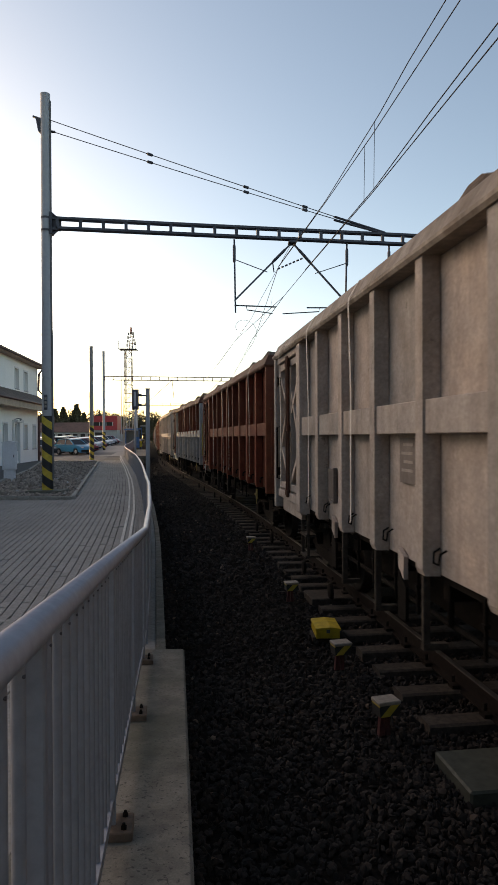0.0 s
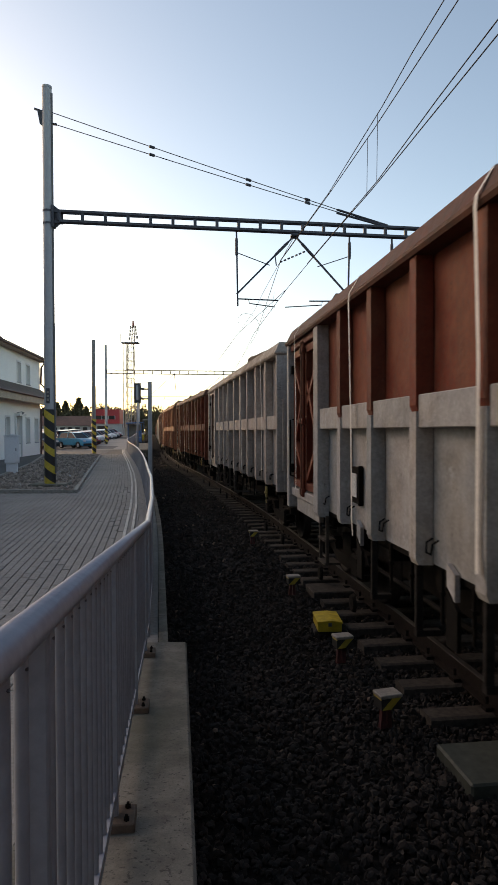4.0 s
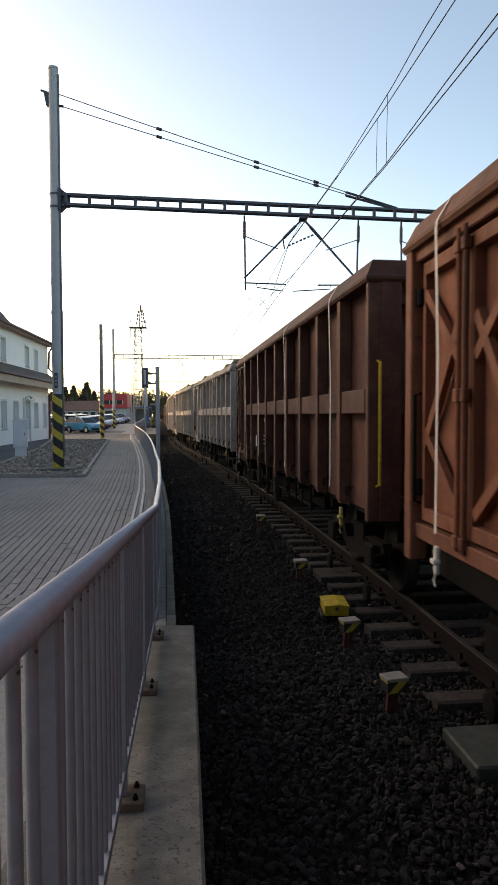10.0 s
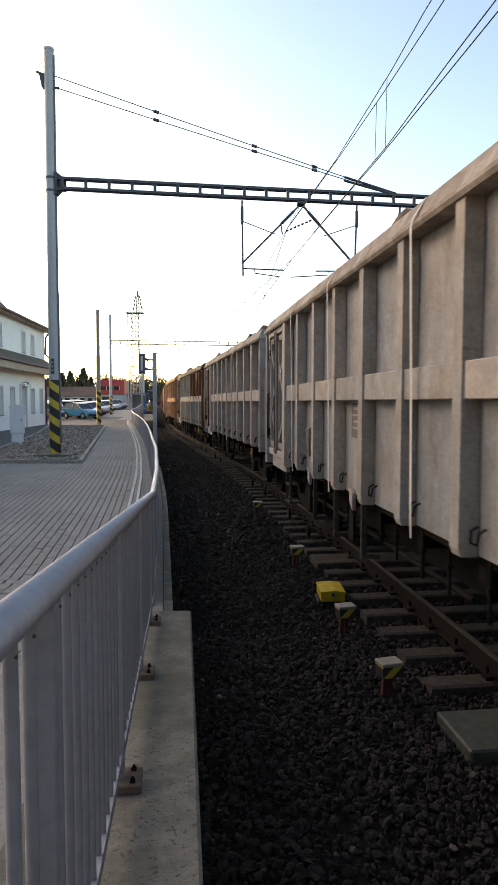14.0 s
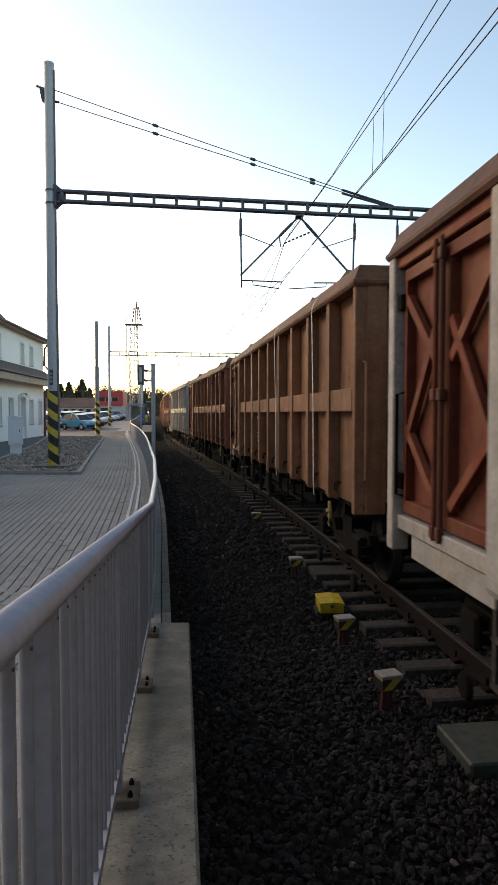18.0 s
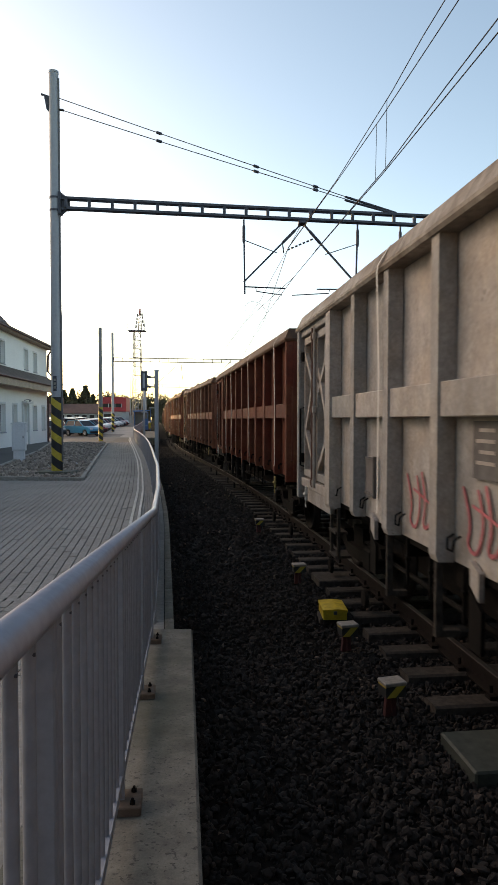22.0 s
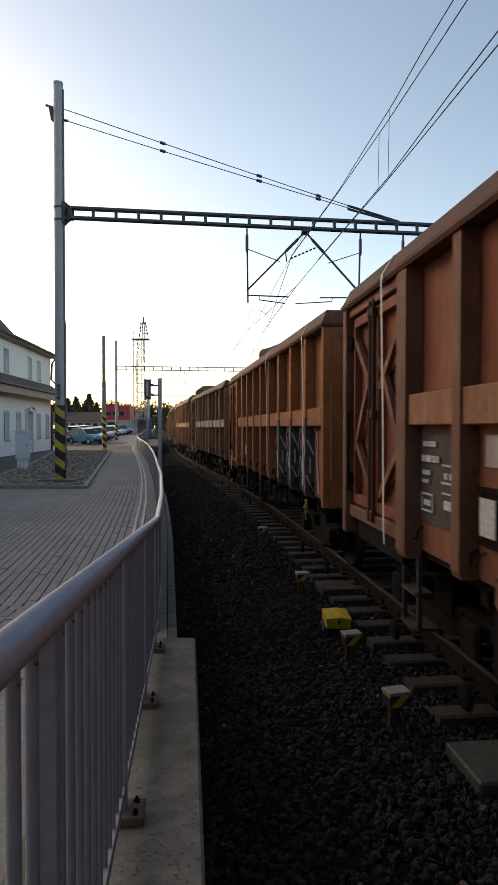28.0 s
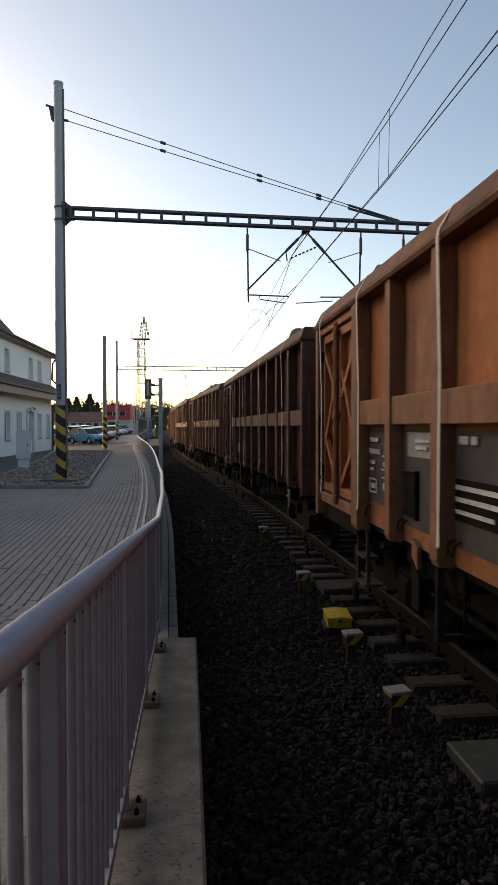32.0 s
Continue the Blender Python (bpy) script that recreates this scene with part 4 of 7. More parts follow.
    holder = part("card_holder", WM["card_holder"], W, pose(0.045, RIBS[1] - 0.32, 0), PAINT["plate"] if pale else IRON)
    part("holder_back", HOLDER_BACK, holder, material=PAINT["plate"] if pale else IRON, label="dark back of the card holder")
    if cfg["up"] not in ("beige", "grey", "cool") and rng.random() < 0.6:
        part("paper_card", PAPER, W, pose(0.025, RIBS[1] - 0.32, 0), WHITE_INK, label="white paper card")
    if cfg.get("marks", True) and cfg.get("patch"):
        part("pale_plate", PLATE, W, pose(0, RIBS[1] - PANEL / 2, 0), PAINT["cool"])
        part("black_plate", BLACK_PLATE, W, pose(0, RIBS[2] - PANEL / 2, 0), IRON)
    if cfg.get("patch"):
        for k in (0, 2) if cfg["patch"] == 1 else (0, 1, 2):
            part("number_panel", PATCH if cfg["patch"] == 2 and k else PATCH_LOW, W, pose(0, RIBS[k] - PANEL / 2, 0), PAINT["slate"])
    if cfg.get("marks", True):
        part("stencil_writing", MARKS, W, pose(-0.012, RIBS[0] - PANEL / 2, 0), WHITE_INK, kind="stuff")
        part("stencil_writing", MARKS_BOX, W, pose(-0.012, RIBS[1] - 0.70, 0), WHITE_INK, kind="stuff")
        part("stencil_writing", MARKS_WIDE, W, pose(-0.012, RIBS[2] - 0.56, 0), WHITE_INK, kind="stuff")
    for y in cfg.get("straps", (0.8, 3.1, 5.6, 8.5, 11.3)):
        long = rng.random() < 0.4
        st = part("strap", WM["strap_long" if long else "strap"], W, pose(0, HALF - y + rng.uniform(-0.03, 0.03), 0), STRAP, label="pale webbing strap hanging over the side")
    part("ratchet", WM["ratchet"], W, pose(0, -HALF + 1.05, 0), BUCKLE, label="yellow ratchet buckle")
    if rng.random() < 0.7:
        part("ratchet", WM["ratchet"], W, pose(0, HALF - 0.75, 0.1), STRAP, label="pale strap end tied in a knot")
    H = part("bark_heap", HEAPS[cfg.get("heap", rng.choice((0, 1, 3)))], W, pose(0, 0, 0, 0, 0, 0 if cfg.get("heap") == 2 else rng.choice((0, 180))), BARK, label="bark and timber heaped level with the rim", kind="stuff")
    for k in range(cfg.get("logs", 5)):
        y = -5.1 if k == 0 and cfg.get("endlog") else rng.uniform(-4.9, 4.9)
        part("log", LOGS[k % 4], H, pose(rng.uniform(-1.15, -0.75) if k % 2 else rng.uniform(-1.0, 0.9), y, 3.78 + rng.uniform(-0.03, 0.09) + cfg.get("lift", 0), rng.uniform(-3, 3), 0, rng.uniform(-12, 12)))
    if cfg.get("heap") == 2:
        # the load stands well above the side that faces the platform
        for k, (y, z, x) in enumerate(((4.75, 3.90, -1.30), (4.45, 4.05, -1.12), (4.6, 3.95, -0.9), (3.6, 3.88, -1.05))):
            part("log", LOGS[3 - k % 2], H, pose(x, y, z, 2 - 0.6 * k, 0, 1.5 * (k % 4) - 3))
    if cfg.get("spray"):
        painted_letters(W, cfg["spray"])
    return W


def plan(up, low=None, rib=None, rim=None, label="", **more):
    low = low or up
    return dict(up=up, low=low, rib=rib or low, rim=rim or up, label=label, **more)


GREEN_SPRAY = plain("green_spray", (0.03, 0.36, 0.16), 0.7, 0, 30, 0.3)
MAGENTA_SPRAY = plain("magenta_spray", (0.40, 0.05, 0.13), 0.7, 0, 30, 0.3)
PINK_SPRAY = plain("faded_red_spray", (0.50, 0.13, 0.14), 0.7, 0, 30, 0.3)
YELLOW_SPRAY = plain("faded_yellow_spray", (0.58, 0.42, 0.10), 0.7, 0, 30, 0.3)


def ribbon(pts, w, x=-1.3885):
    """A flat painted stroke on a sheet through (y, z) points, rounded by subdivision."""
    p = [Vector((a, b)) for a, b in pts]
    for _ in range(2):
        q = [p[0]]
        for a, b in zip(p, p[1:]):
            q += [a * 0.75 + b * 0.25, a * 0.25 + b * 0.75]
        p = q + [p[-1]]
    vs, fs = [], []
    for i, c in enumerate(p):
        d = (p[min(i + 1, len(p) - 1)] - p[max(i - 1, 0)]).normalized()
        n = Vector((-d.y, d.x)) * w / 2
        vs += [(x, c.x + n.x, c.y + n.y), (x, c.x - n.x, c.y - n.y), (x + 0.004, c.x + n.x, c.y + n.y), (x + 0.004, c.x - n.x, c.y - n.y)]
    for i in range(len(p) - 1):
        k = 4 * i
        fs += [(k, k + 1, k + 5, k + 4), (k + 1, k + 3, k + 7, k + 5), (k + 2, k, k + 4, k + 6)]
    return vs, fs


def spray(W, k, pts, w, material, lift=0.0):
    part("painted_stroke", mesh("painted_stroke", *ribbon(pts, w, -1.3885 - lift), material), W, pose(0, RIBS[k] - PANEL / 2, 0))


def painted_letters(W, style):
    if style == "green":
        rnd = random.Random(4)
        for k in range(11):
            a, z = rnd.uniform(-0.20, 0.20), 1.25 + 0.05 * k
            spray(W, 3, [(a, z), (a - rnd.uniform(0.1, 0.3), z + 0.18), (a + rnd.uniform(0.05, 0.3), z + 0.25), (a - 0.12, z + 0.10), (a + 0.1, z + 0.32)], 0.04, GREEN_SPRAY, 0.0006 * k)
    elif style == "red":
        for k in (2, 3):
            spray(W, k, [(0.36, 1.62), (0.22, 1.36), (0.30, 1.20), (0.12, 1.14), (0.02, 1.40), (0.12, 1.62)], 0.03, PINK_SPRAY)
            spray(W, k, [(0.0, 1.66), (-0.10, 1.40), (-0.02, 1.18), (-0.20, 1.22), (-0.30, 1.52), (-0.38, 1.30)], 0.035, PINK_SPRAY, 0.001)
            spray(W, k, [(0.20, 1.50), (0.0, 1.46), (-0.24, 1.40)], 0.022, PINK_SPRAY, 0.002)
        for k in (4, 5, 6, 7):
            spray(W, k, [(0.20, 2.0), (0.02, 1.78), (0.12, 1.5), (-0.08, 1.38), (-0.22, 1.6), (-0.05, 1.9), (0.2, 1.95)], 0.022, PINK_SPRAY)
        spray(W, 4, [(0.46, 1.52), (0.30, 1.50)], 0.16, PINK_SPRAY, 0.001)
        spray(W, 5, [(0.36, 1.90), (0.40, 1.6), (0.30, 1.45), (0.12, 1.42), (0.05, 1.62)], 0.028, PINK_SPRAY, 0.002)
        spray(W, 5, [(0.05, 1.95), (0.10, 1.6), (-0.05, 1.42), (-0.25, 1.45), (-0.32, 1.75)], 0.028, PINK_SPRAY, 0.002)
        spray(W, 5, [(0.30, 1.36), (0.0, 1.33), (-0.25, 1.37)], 0.03, YELLOW_SPRAY, 0.001)
        for k, a in ((6, 0.0), (7, 0.05)):
            spray(W, k, [(0.46, 1.62), (0.36, 1.60)], 0.13, PINK_SPRAY, 0.003)
            spray(W, k, [(0.42, 1.52), (0.34, 1.24), (0.10, 1.08), (-0.10, 1.12)], 0.05, YELLOW_SPRAY, 0.001)
            spray(W, k, [(0.38, 1.52), (0.28, 1.28), (0.08, 1.13), (-0.14, 1.16), (-0.26, 1.30), (-0.30, 1.75), (-0.26, 1.98)], 0.045, PINK_SPRAY, 0.002)
        spray(W, 8, [(0.36, 1.50), (0.30, 1.22), (0.10, 1.10), (-0.15, 1.05)], 0.09, YELLOW_SPRAY, 0.001)
        spray(W, 8, [(0.46, 1.60), (0.34, 1.58)], 0.15, PINK_SPRAY, 0.002)
        spray(W, 8, [(0.16, 1.92), (0.10, 1.62), (0.02, 1.60)], 0.10, PINK_SPRAY, 0.003)
        spray(W, 8, [(0.22, 1.40), (0.14, 1.24), (0.0, 1.16), (-0.12, 1.20), (-0.22, 1.15), (-0.28, 1.35), (-0.26, 1.95)], 0.085, PINK_SPRAY, 0.004)
        spray(W, 8, [(-0.18, 2.05), (-0.20, 1.80), (-0.36, 1.72)], 0.07, PINK_SPRAY, 0.005)
    elif style == "white":
        for k, (h, g) in ((5, (0.02, 0.0)), (6, (0.05, -0.04)), (7, (0.0, 0.03))):
            spray(W, k, [(0.52, 1.20), (0.44, 1.55), (0.30, 1.62 + h), (0.22, 1.30), (0.16, 1.62), (0.02, 1.68), (-0.04, 1.28), (-0.14, 1.16)], 0.045, WHITE_INK)
            spray(W, k, [(0.50, 1.70), (0.44, 2.02), (0.28, 2.12), (0.12, 1.98 + h), (0.16, 1.75)], 0.05, WHITE_INK, 0.001)
            spray(W, k, [(0.06, 2.06), (-0.12, 2.12), (-0.30, 2.00), (-0.36, 1.62), (-0.44, 1.25), (-0.52, 1.10)], 0.05, WHITE_INK, 0.001)
            spray(W, k, [(-0.10, 1.75), (-0.22, 1.50 + g), (-0.30, 1.20)], 0.03, WHITE_INK, 0.002)
            spray(W, k, [(0.34, 1.92), (0.30, 1.74)], 0.13, MAGENTA_SPRAY, 0.0005)
            spray(W, k, [(0.00, 1.52 + g), (0.06, 1.28)], 0.11, MAGENTA_SPRAY, 0.0005)
            spray(W, k, [(-0.38, 1.42), (-0.44, 1.22 - g)], 0.08, MAGENTA_SPRAY, 0.0005)
        spray(W, 8, [(0.49, 2.08), (0.36, 2.05), (0.28, 1.85), (0.36, 1.62), (0.26, 1.40), (0.22, 1.10)], 0.06, WHITE_INK)
        spray(W, 8, [(0.46, 1.92), (0.40, 1.72)], 0.13, MAGENTA_SPRAY, 0.0005)
        for z in (1.25, 1.45, 1.62):
            spray(W, 8, [(0.05, z), (-0.02, z + 0.06), (-0.08, z - 0.02), (-0.02, z - 0.04), (0.05, z)], 0.010, DARKSTEEL)
        for k, a in ((6, 0.0), (7, 0.05), (8, -0.04)):
            for z, u, v in ((1.16, -0.02, 0.03), (1.44, 0.03, -0.03), (1.72, -0.03, 0.02)):
                part("painted_stroke", mesh("painted_stroke", *ribbon([(u, z + a), (u + 0.02, z + 0.10 + a), (v, z + 0.30 + a)], 0.035, -1.5285), WHITE_INK), W, pose(0, RIBS[k], 0))
                part("painted_stroke", mesh("painted_stroke", *beam((-1.42 - u, -0.073, z + a), (-1.48 - v, -0.068, z + 0.24 + a), 0.026, 0.026), WHITE_INK), W, pose(0, RIBS[k], 0))


TRAIN = [
    plan("beige", rim="grey", label="weathered beige-grey open wagon loaded with timber", marks=False, straps=(0.8,3.0,5.1,8.4,11.3)),
    plan("red", rib="red", label="dark red-brown open wagon with pale straps", patch=1, heap=1, lift=0.06, logs=8, endlog=True, straps=(0.8,3.8,6.3,7.6,11)),
    plan("red", "cool", "cool", "red", label="open wagon with grey lower sheets and red-brown upper sheets", bar=1, split=1, marks=False, rail="cool", straps=(0.9,4,6.9,9.6,12.0)),
    plan("beige", rim="grey", label="pale beige-grey open wagon with rust at its rim", marks=False, endlog=True, straps=(0.8,3.8,5.7,8.6,11.4)),
    plan("brick", rib="red", rim="red", label="red-orange open wagon with dark number panels", patch=2, straps=(0.8,2.6,4.9,6.9,10)),
    plan("orange", rib="rust", rim="rust", door="rust", label="orange-brown open wagon with stencilled panels", patch=1, endlog=True, logs=8, straps=(0.8,2.6,4.8,6.9,9.8)),
    plan("dark", rib="dark", rim="red", label="dark red-brown open wagon carrying logs", bar=1, endlog=True, patch=2, straps=(0.8,2.6,4.9,8.2,11.4)),
    plan("beige", label="pale beige open wagon with a dented rim", marks=False, straps=(0.9,3.1,4.8,8.0,9.1)),
    plan("cool", rib="grey", rim="grey", label="grey open wagon with a bluish corner post", end="cool", marks=False),
    plan("beige", label="light beige-grey open wagon with rust runs", logs=7, marks=False, straps=(1.2,4.9,8.9)),
    plan("red", "grey", "grey", "red", label="open wagon with grey ribs and red-brown upper sheets", marks=False, endlog=True, bar=1, end="red", split=5, some={0: "red", 1: "grey", 2: "grey", 3: "grey"}, door="red", post="grey", sill="grey", brace="red", straps=(2.6,5.1,8.2,11.4)),
    plan("tan", rim="tan", label="tan-brown open wagon with worn paint", patch=1, logs=7, straps=(1.6,4.9,8,11)),
    plan("clay", "brick", "rust", "brick", rail="tan", label="orange-brown open wagon with a green scrawl", spray="green", patch=1, straps=(1.6,4.5,9.3,11.8)),
    plan("grey", rib="grey", rim="grey", label="grey open wagon with a pink and red scrawl", spray="red", end="cool", marks=False, straps=(4.4,8.4,11.7)),
    plan("brick", rib="red", rim="brick", label="red-brown open wagon with worn panels", patch=1, straps=(0.8,3.4,5,8.5,11.9)),
    plan("rust", rib="rust", rim="rust", label="rust-brown open wagon with grey number panels", patch=1, endlog=True, straps=(0.9,3.2,4.5,7.8,9.2)),
    plan("dark", rib="red", rim="rust", label="dark brown open wagon carrying bark", patch=2, straps=(0.8,3.4,6.4,9.5,11.7)),
    plan("brick", "rust", "brown", "red", rail="tan", door="brick", brace="brown", post="brown", label="orange-brown open wagon with a stencilled panel", patch=1, logs=8, lift=0.05, straps=(1.7,4.2,7.8,11.4)),
    plan("orange", rib="orange", rim="rust", label="orange-brown open wagon with painted letters along its foot", spray="white", lows={5: "slate", 6: "slate", 7: "slate"}, dark_ribs=(6, 7, 8), patch=1, straps=(0.9,3.9,8.1,11.7)),
    plan("tan", rib="tan", rim="rust", rail="beige", label="pale orange-brown open wagon heaped with logs", heap=2, logs=6, door="dark", brace="dark", post="tan", sill="dark", marks=False, straps=(0.8,4.5,8.1,11.7)),
    plan("orange", rib="tan", rim="rust", label="orange open wagon with slate number panels", patch=2, some={1: "tan"}, straps=(0.5,2.4,4.7,8,11)),
    plan("dark", rib="dark", rim="dark", label="dark brown open wagon far down the train"),
    plan("brown", rib="brown", label="brown open wagon far down the train"),
    plan("red", rib="rust", label="red-brown open wagon far down the train"),
    plan("rust", label="rust-brown open wagon far down the train"),
    plan("dark", label="dark open wagon far down the train"),
    plan("red", label="red-brown open wagon at the far end of the train"),
]
WAGONS = []
for i, cfg in enumerate(TRAIN):
    cfg["seed"] = 100 + i
    WAGONS.append(wagon(cfg))


def run(t):
    """How far the train has come at t seconds: it gathers speed from 7.2 to 10 metres a second."""
    return -12.22212 + t * (7.024368 + t * (0.061229 + t * (0.0001809 + t * -0.000009727)))


def wagon_pose(i, t):
    mid = PITCH * i - run(t) - HALF
    (ax, ay), (bx, by) = on_line(mid - 4.5), on_line(mid + 4.5)
    return Matrix.Translation(((ax + bx) / 2, (ay + by) / 2, 0)) @ Matrix.Rotation(math.atan2(ax - bx, by - ay), 4, "Z")


# ---- railing ----
FOOT = plain("grimy_foot_plate", (0.155, 0.105, 0.075), 0.85, 0.05, 25, 0.35, 0.4)
def railing():
    R = empty("railing", label="grey galvanised railing with round handrail and upright bars", category="railing")
    top = [(x + 0.012, y, rail_base(y) + 0.976 + max(0, 0.0025 * (5.6 - y))) for x, y in RAILING]
    smooth = [Vector(top[0]), Vector(top[1]) + (Vector(top[0]) - Vector(top[1])).normalized() * 0.06, Vector(top[1]) + Vector((-0.012, 0.06, 0.0))]
    for a, b in zip(top[2:], top[3:]):
        smooth += [Vector(a).lerp(Vector(b), f) for f in (0, 0.5)]
    smooth.append(Vector(top[-1]))
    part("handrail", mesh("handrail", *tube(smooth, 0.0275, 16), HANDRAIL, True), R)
    low = [(x - 0.012, y, z - 0.876) for x, y, z in top]
    for a, b in zip(low, low[1:]):
        part("bottom_rail", mesh("bottom_rail", *beam(a, b, 0.03, 0.04), GALV), R)
    bar = mesh("bar", *tube([(0, 0, 0.09), (0, 0, 0.965)], 0.0108, 10, False), GALV, True)
    bolt = mesh("bar_rivet", *tube([(0, 0, 0.0), (0.006, 0, 0.0)], 0.003, 6), DARKSTEEL)
    post = mesh("post", *box(-0.021, 0.021, -0.014, 0.014, 0.0, 0.965, 0.003), GALV)
    foot = mesh("foot_plate", *box(-0.045, 0.083, -0.065, 0.065, 0.0, 0.036, 0.005), FOOT)
    stud = mesh("bolt", *join(tube([(0, 0, 0.036), (0, 0, 0.046)], 0.011, 6), tube([(0, 0, 0.046), (0, 0, 0.056)], 0.006, 6)), IRON)
    plain_foot = mesh("foot_block", *box(-0.03, 0.13, -0.06, 0.06, -0.03, 0.0), CONCRETE)
    # along the ramp: posts on plates, bars between
    (ax, ay), (bx, by) = RAILING[0], RAILING[1]
    ang = math.degrees(math.atan2(-(bx - ax), by - ay))
    for y in (1.07, 2.36, 3.65, 4.93):
        x = ax + (bx - ax) * (y - ay) / (by - ay)
        part("post", post, R, pose(x, y, rail_base(y), 0, 0, ang))
        fp = part("foot_plate", foot, R, pose(x, y, rail_base(y) + 0.004, 0, 0, ang), label="rusty bolted foot plate")
        for dx, dy in ((0.052, -0.04), (0.052, 0.04)):
            part("bolt", stud, fp, pose(dx, dy, 0))
    y = 0.32
    while y < 5.55:
        if min(abs(y - p) for p in (1.07, 2.36, 3.65, 4.93)) > 0.04:
            x = ax + (bx - ax) * (y - ay) / (by - ay)
            part("bar", bar, R, pose(x, y, rail_base(y), 0, 0, ang))
            part("bar_rivet", bolt, R, pose(x + 0.006, y - 0.004, rail_base(y) + 0.930, 0, 0, ang))
        y += 0.108
    # beyond the kink
    count = 0
    rest = []
    for (ax, ay), (bx, by) in zip(RAILING[1:], RAILING[2:]):
        n = max(2, int(math.hypot(bx - ax, by - ay) / 0.112))
        ang = math.degrees(math.atan2(-(bx - ax), by - ay))
        for i in range(n):
            x, y = ax + (bx - ax) * i / n, ay + (by - ay) * i / n
            if i % 14 == 0:
                part("post", post, R, pose(x, y, rail_base(y), 0, 0, ang))
            elif count < 150:
                part("bar", bar, R, pose(x, y, rail_base(y), 0, 0, ang))
                count += 1
            else:
                rest.append(tube([(x, y, rail_base(y) + 0.09), (x, y, rail_base(y) + 0.955)], 0.0085, 5))
    part("far_bar", mesh("far_bar", *join(*rest), GALV), R, kind="stuff")


# ---- small things by the rails ----
def yellow_case():
    B = empty("track_case", pose(1.02, 7.79, -0.235, 0, 0, 1), label="small yellow metal track case lying on the sleeper ends", category="track box")
    part("body", mesh("body", *box(-0.138, 0.138, -0.215, 0.215, 0.02, 0.125, 0.005), YELLOW), B)
    part("lid", mesh("lid", *prism([(-0.146, 0.112), (0.146, 0.112), (0.146, 0.135), (0.03, 0.150), (-0.146, 0.138)], -0.222, 0.222), YELLOW), B)
    part("latch", mesh("latch", *box(-0.02, 0.02, -0.232, -0.220, 0.085, 0.125, 0.003), DARKSTEEL), B)
    part("foot", mesh("foot", *box(-0.17, 0.22, -0.16, 0.16, -0.05, 0.02, 0.01), SLEEPER), B, label="dark sleeper plate under the case")


def striped(name, ca, cb, scale, tilt, lo=0.48, axis=0):
    """Slanting warning stripes of two paints."""
    m, n, l, b = nodes_of(name, 0.6)
    tc, sep, k, k2, add, fr, gt = n.new("ShaderNodeTexCoord"), n.new("ShaderNodeSeparateXYZ"), n.new("ShaderNodeMath"), n.new("ShaderNodeMath"), n.new("ShaderNodeMath"), n.new("ShaderNodeMath"), n.new("ShaderNodeMath")
    l.new(tc.outputs["Object"], sep.inputs[0])
    k.operation = k2.operation = "MULTIPLY"
    k.inputs[1].default_value, k2.inputs[1].default_value = scale, scale * tilt
    l.new(sep.outputs[2], k.inputs[0])
    l.new(sep.outputs[axis], k2.inputs[0])
    add.operation, fr.operation, gt.operation = "ADD", "FRACT", "GREATER_THAN"
    l.new(k.outputs[0], add.inputs[0])
    l.new(k2.outputs[0], add.inputs[1])
    l.new(add.outputs[0], fr.inputs[0])
    l.new(fr.outputs[0], gt.inputs[0])
    gt.inputs[1].default_value = lo
    c = mix(n, l, gt.outputs[0], ca, cb)
    g = noise_of(n, l, coords(n, l), 9, 5)
    l.new(mix(n, l, 0.6, c, ramp(n, l, g, 0.3, 0.7, (0.55,) * 3, (1.1,) * 3), "MULTIPLY"), b.inputs["Base Color"])
    return m


STRIPE = striped("yellow_black_stripes", (0.60, 0.42, 0.05), (0.02, 0.02, 0.022), 2.05, 0.75, 0.46)
STRIPE_SMALL = striped("small_stripes", (0.42, 0.31, 0.04), (0.02, 0.02, 0.02), 6.0, -1.0)
PALE = plain("pale_plastic", (0.27, 0.235, 0.20), 0.7, 0, 30, 0.25)
REDDISH = plain("faded_red_plastic", (0.075, 0.016, 0.016), 0.7, 0, 20, 0.3)


def track_marker(x, y, turn):
    T = empty("track_marker", pose(x, y, -0.25, 0, 0, turn), label="small pale-topped trackside marker with yellow and black stripes", category="track marker", group="trackside markers")
    part("cap", mesh("cap", *box(-0.095, 0.095, -0.075, 0.075, 0.255, 0.285, 0.006), PALE), T)
    part("striped_body", mesh("striped_body", *prism([(-0.085, 0.165), (0.085, 0.165), (0.09, 0.255), (-0.09, 0.255)], -0.065, 0.065), STRIPE_SMALL), T)
    part("leg", mesh("leg", *prism([(-0.07, 0.0), (-0.02, 0.0), (-0.025, 0.17), (-0.055, 0.17)], -0.02, 0.02), REDDISH), T, label="faded red leg")
    part("leg", mesh("leg", *prism([(-0.01, 0.0), (0.03, 0.0), (0.02, 0.17), (-0.01, 0.17)], -0.02, 0.02), REDDISH), T, label="faded red leg")
    part("cable", mesh("cable", *tube([(0.05, 0.0, 0.17), (0.07, 0.02, 0.06), (0.14, 0.05, 0.01)], 0.008, 6), DARKSTEEL), T)


yellow_case()
for x, y, a in ((1.16, 5.20, 16), (1.03, 6.67, 14), (0.75, 9.45, 10), (0.26, 13.75, 8)):
    track_marker(x, y, a)


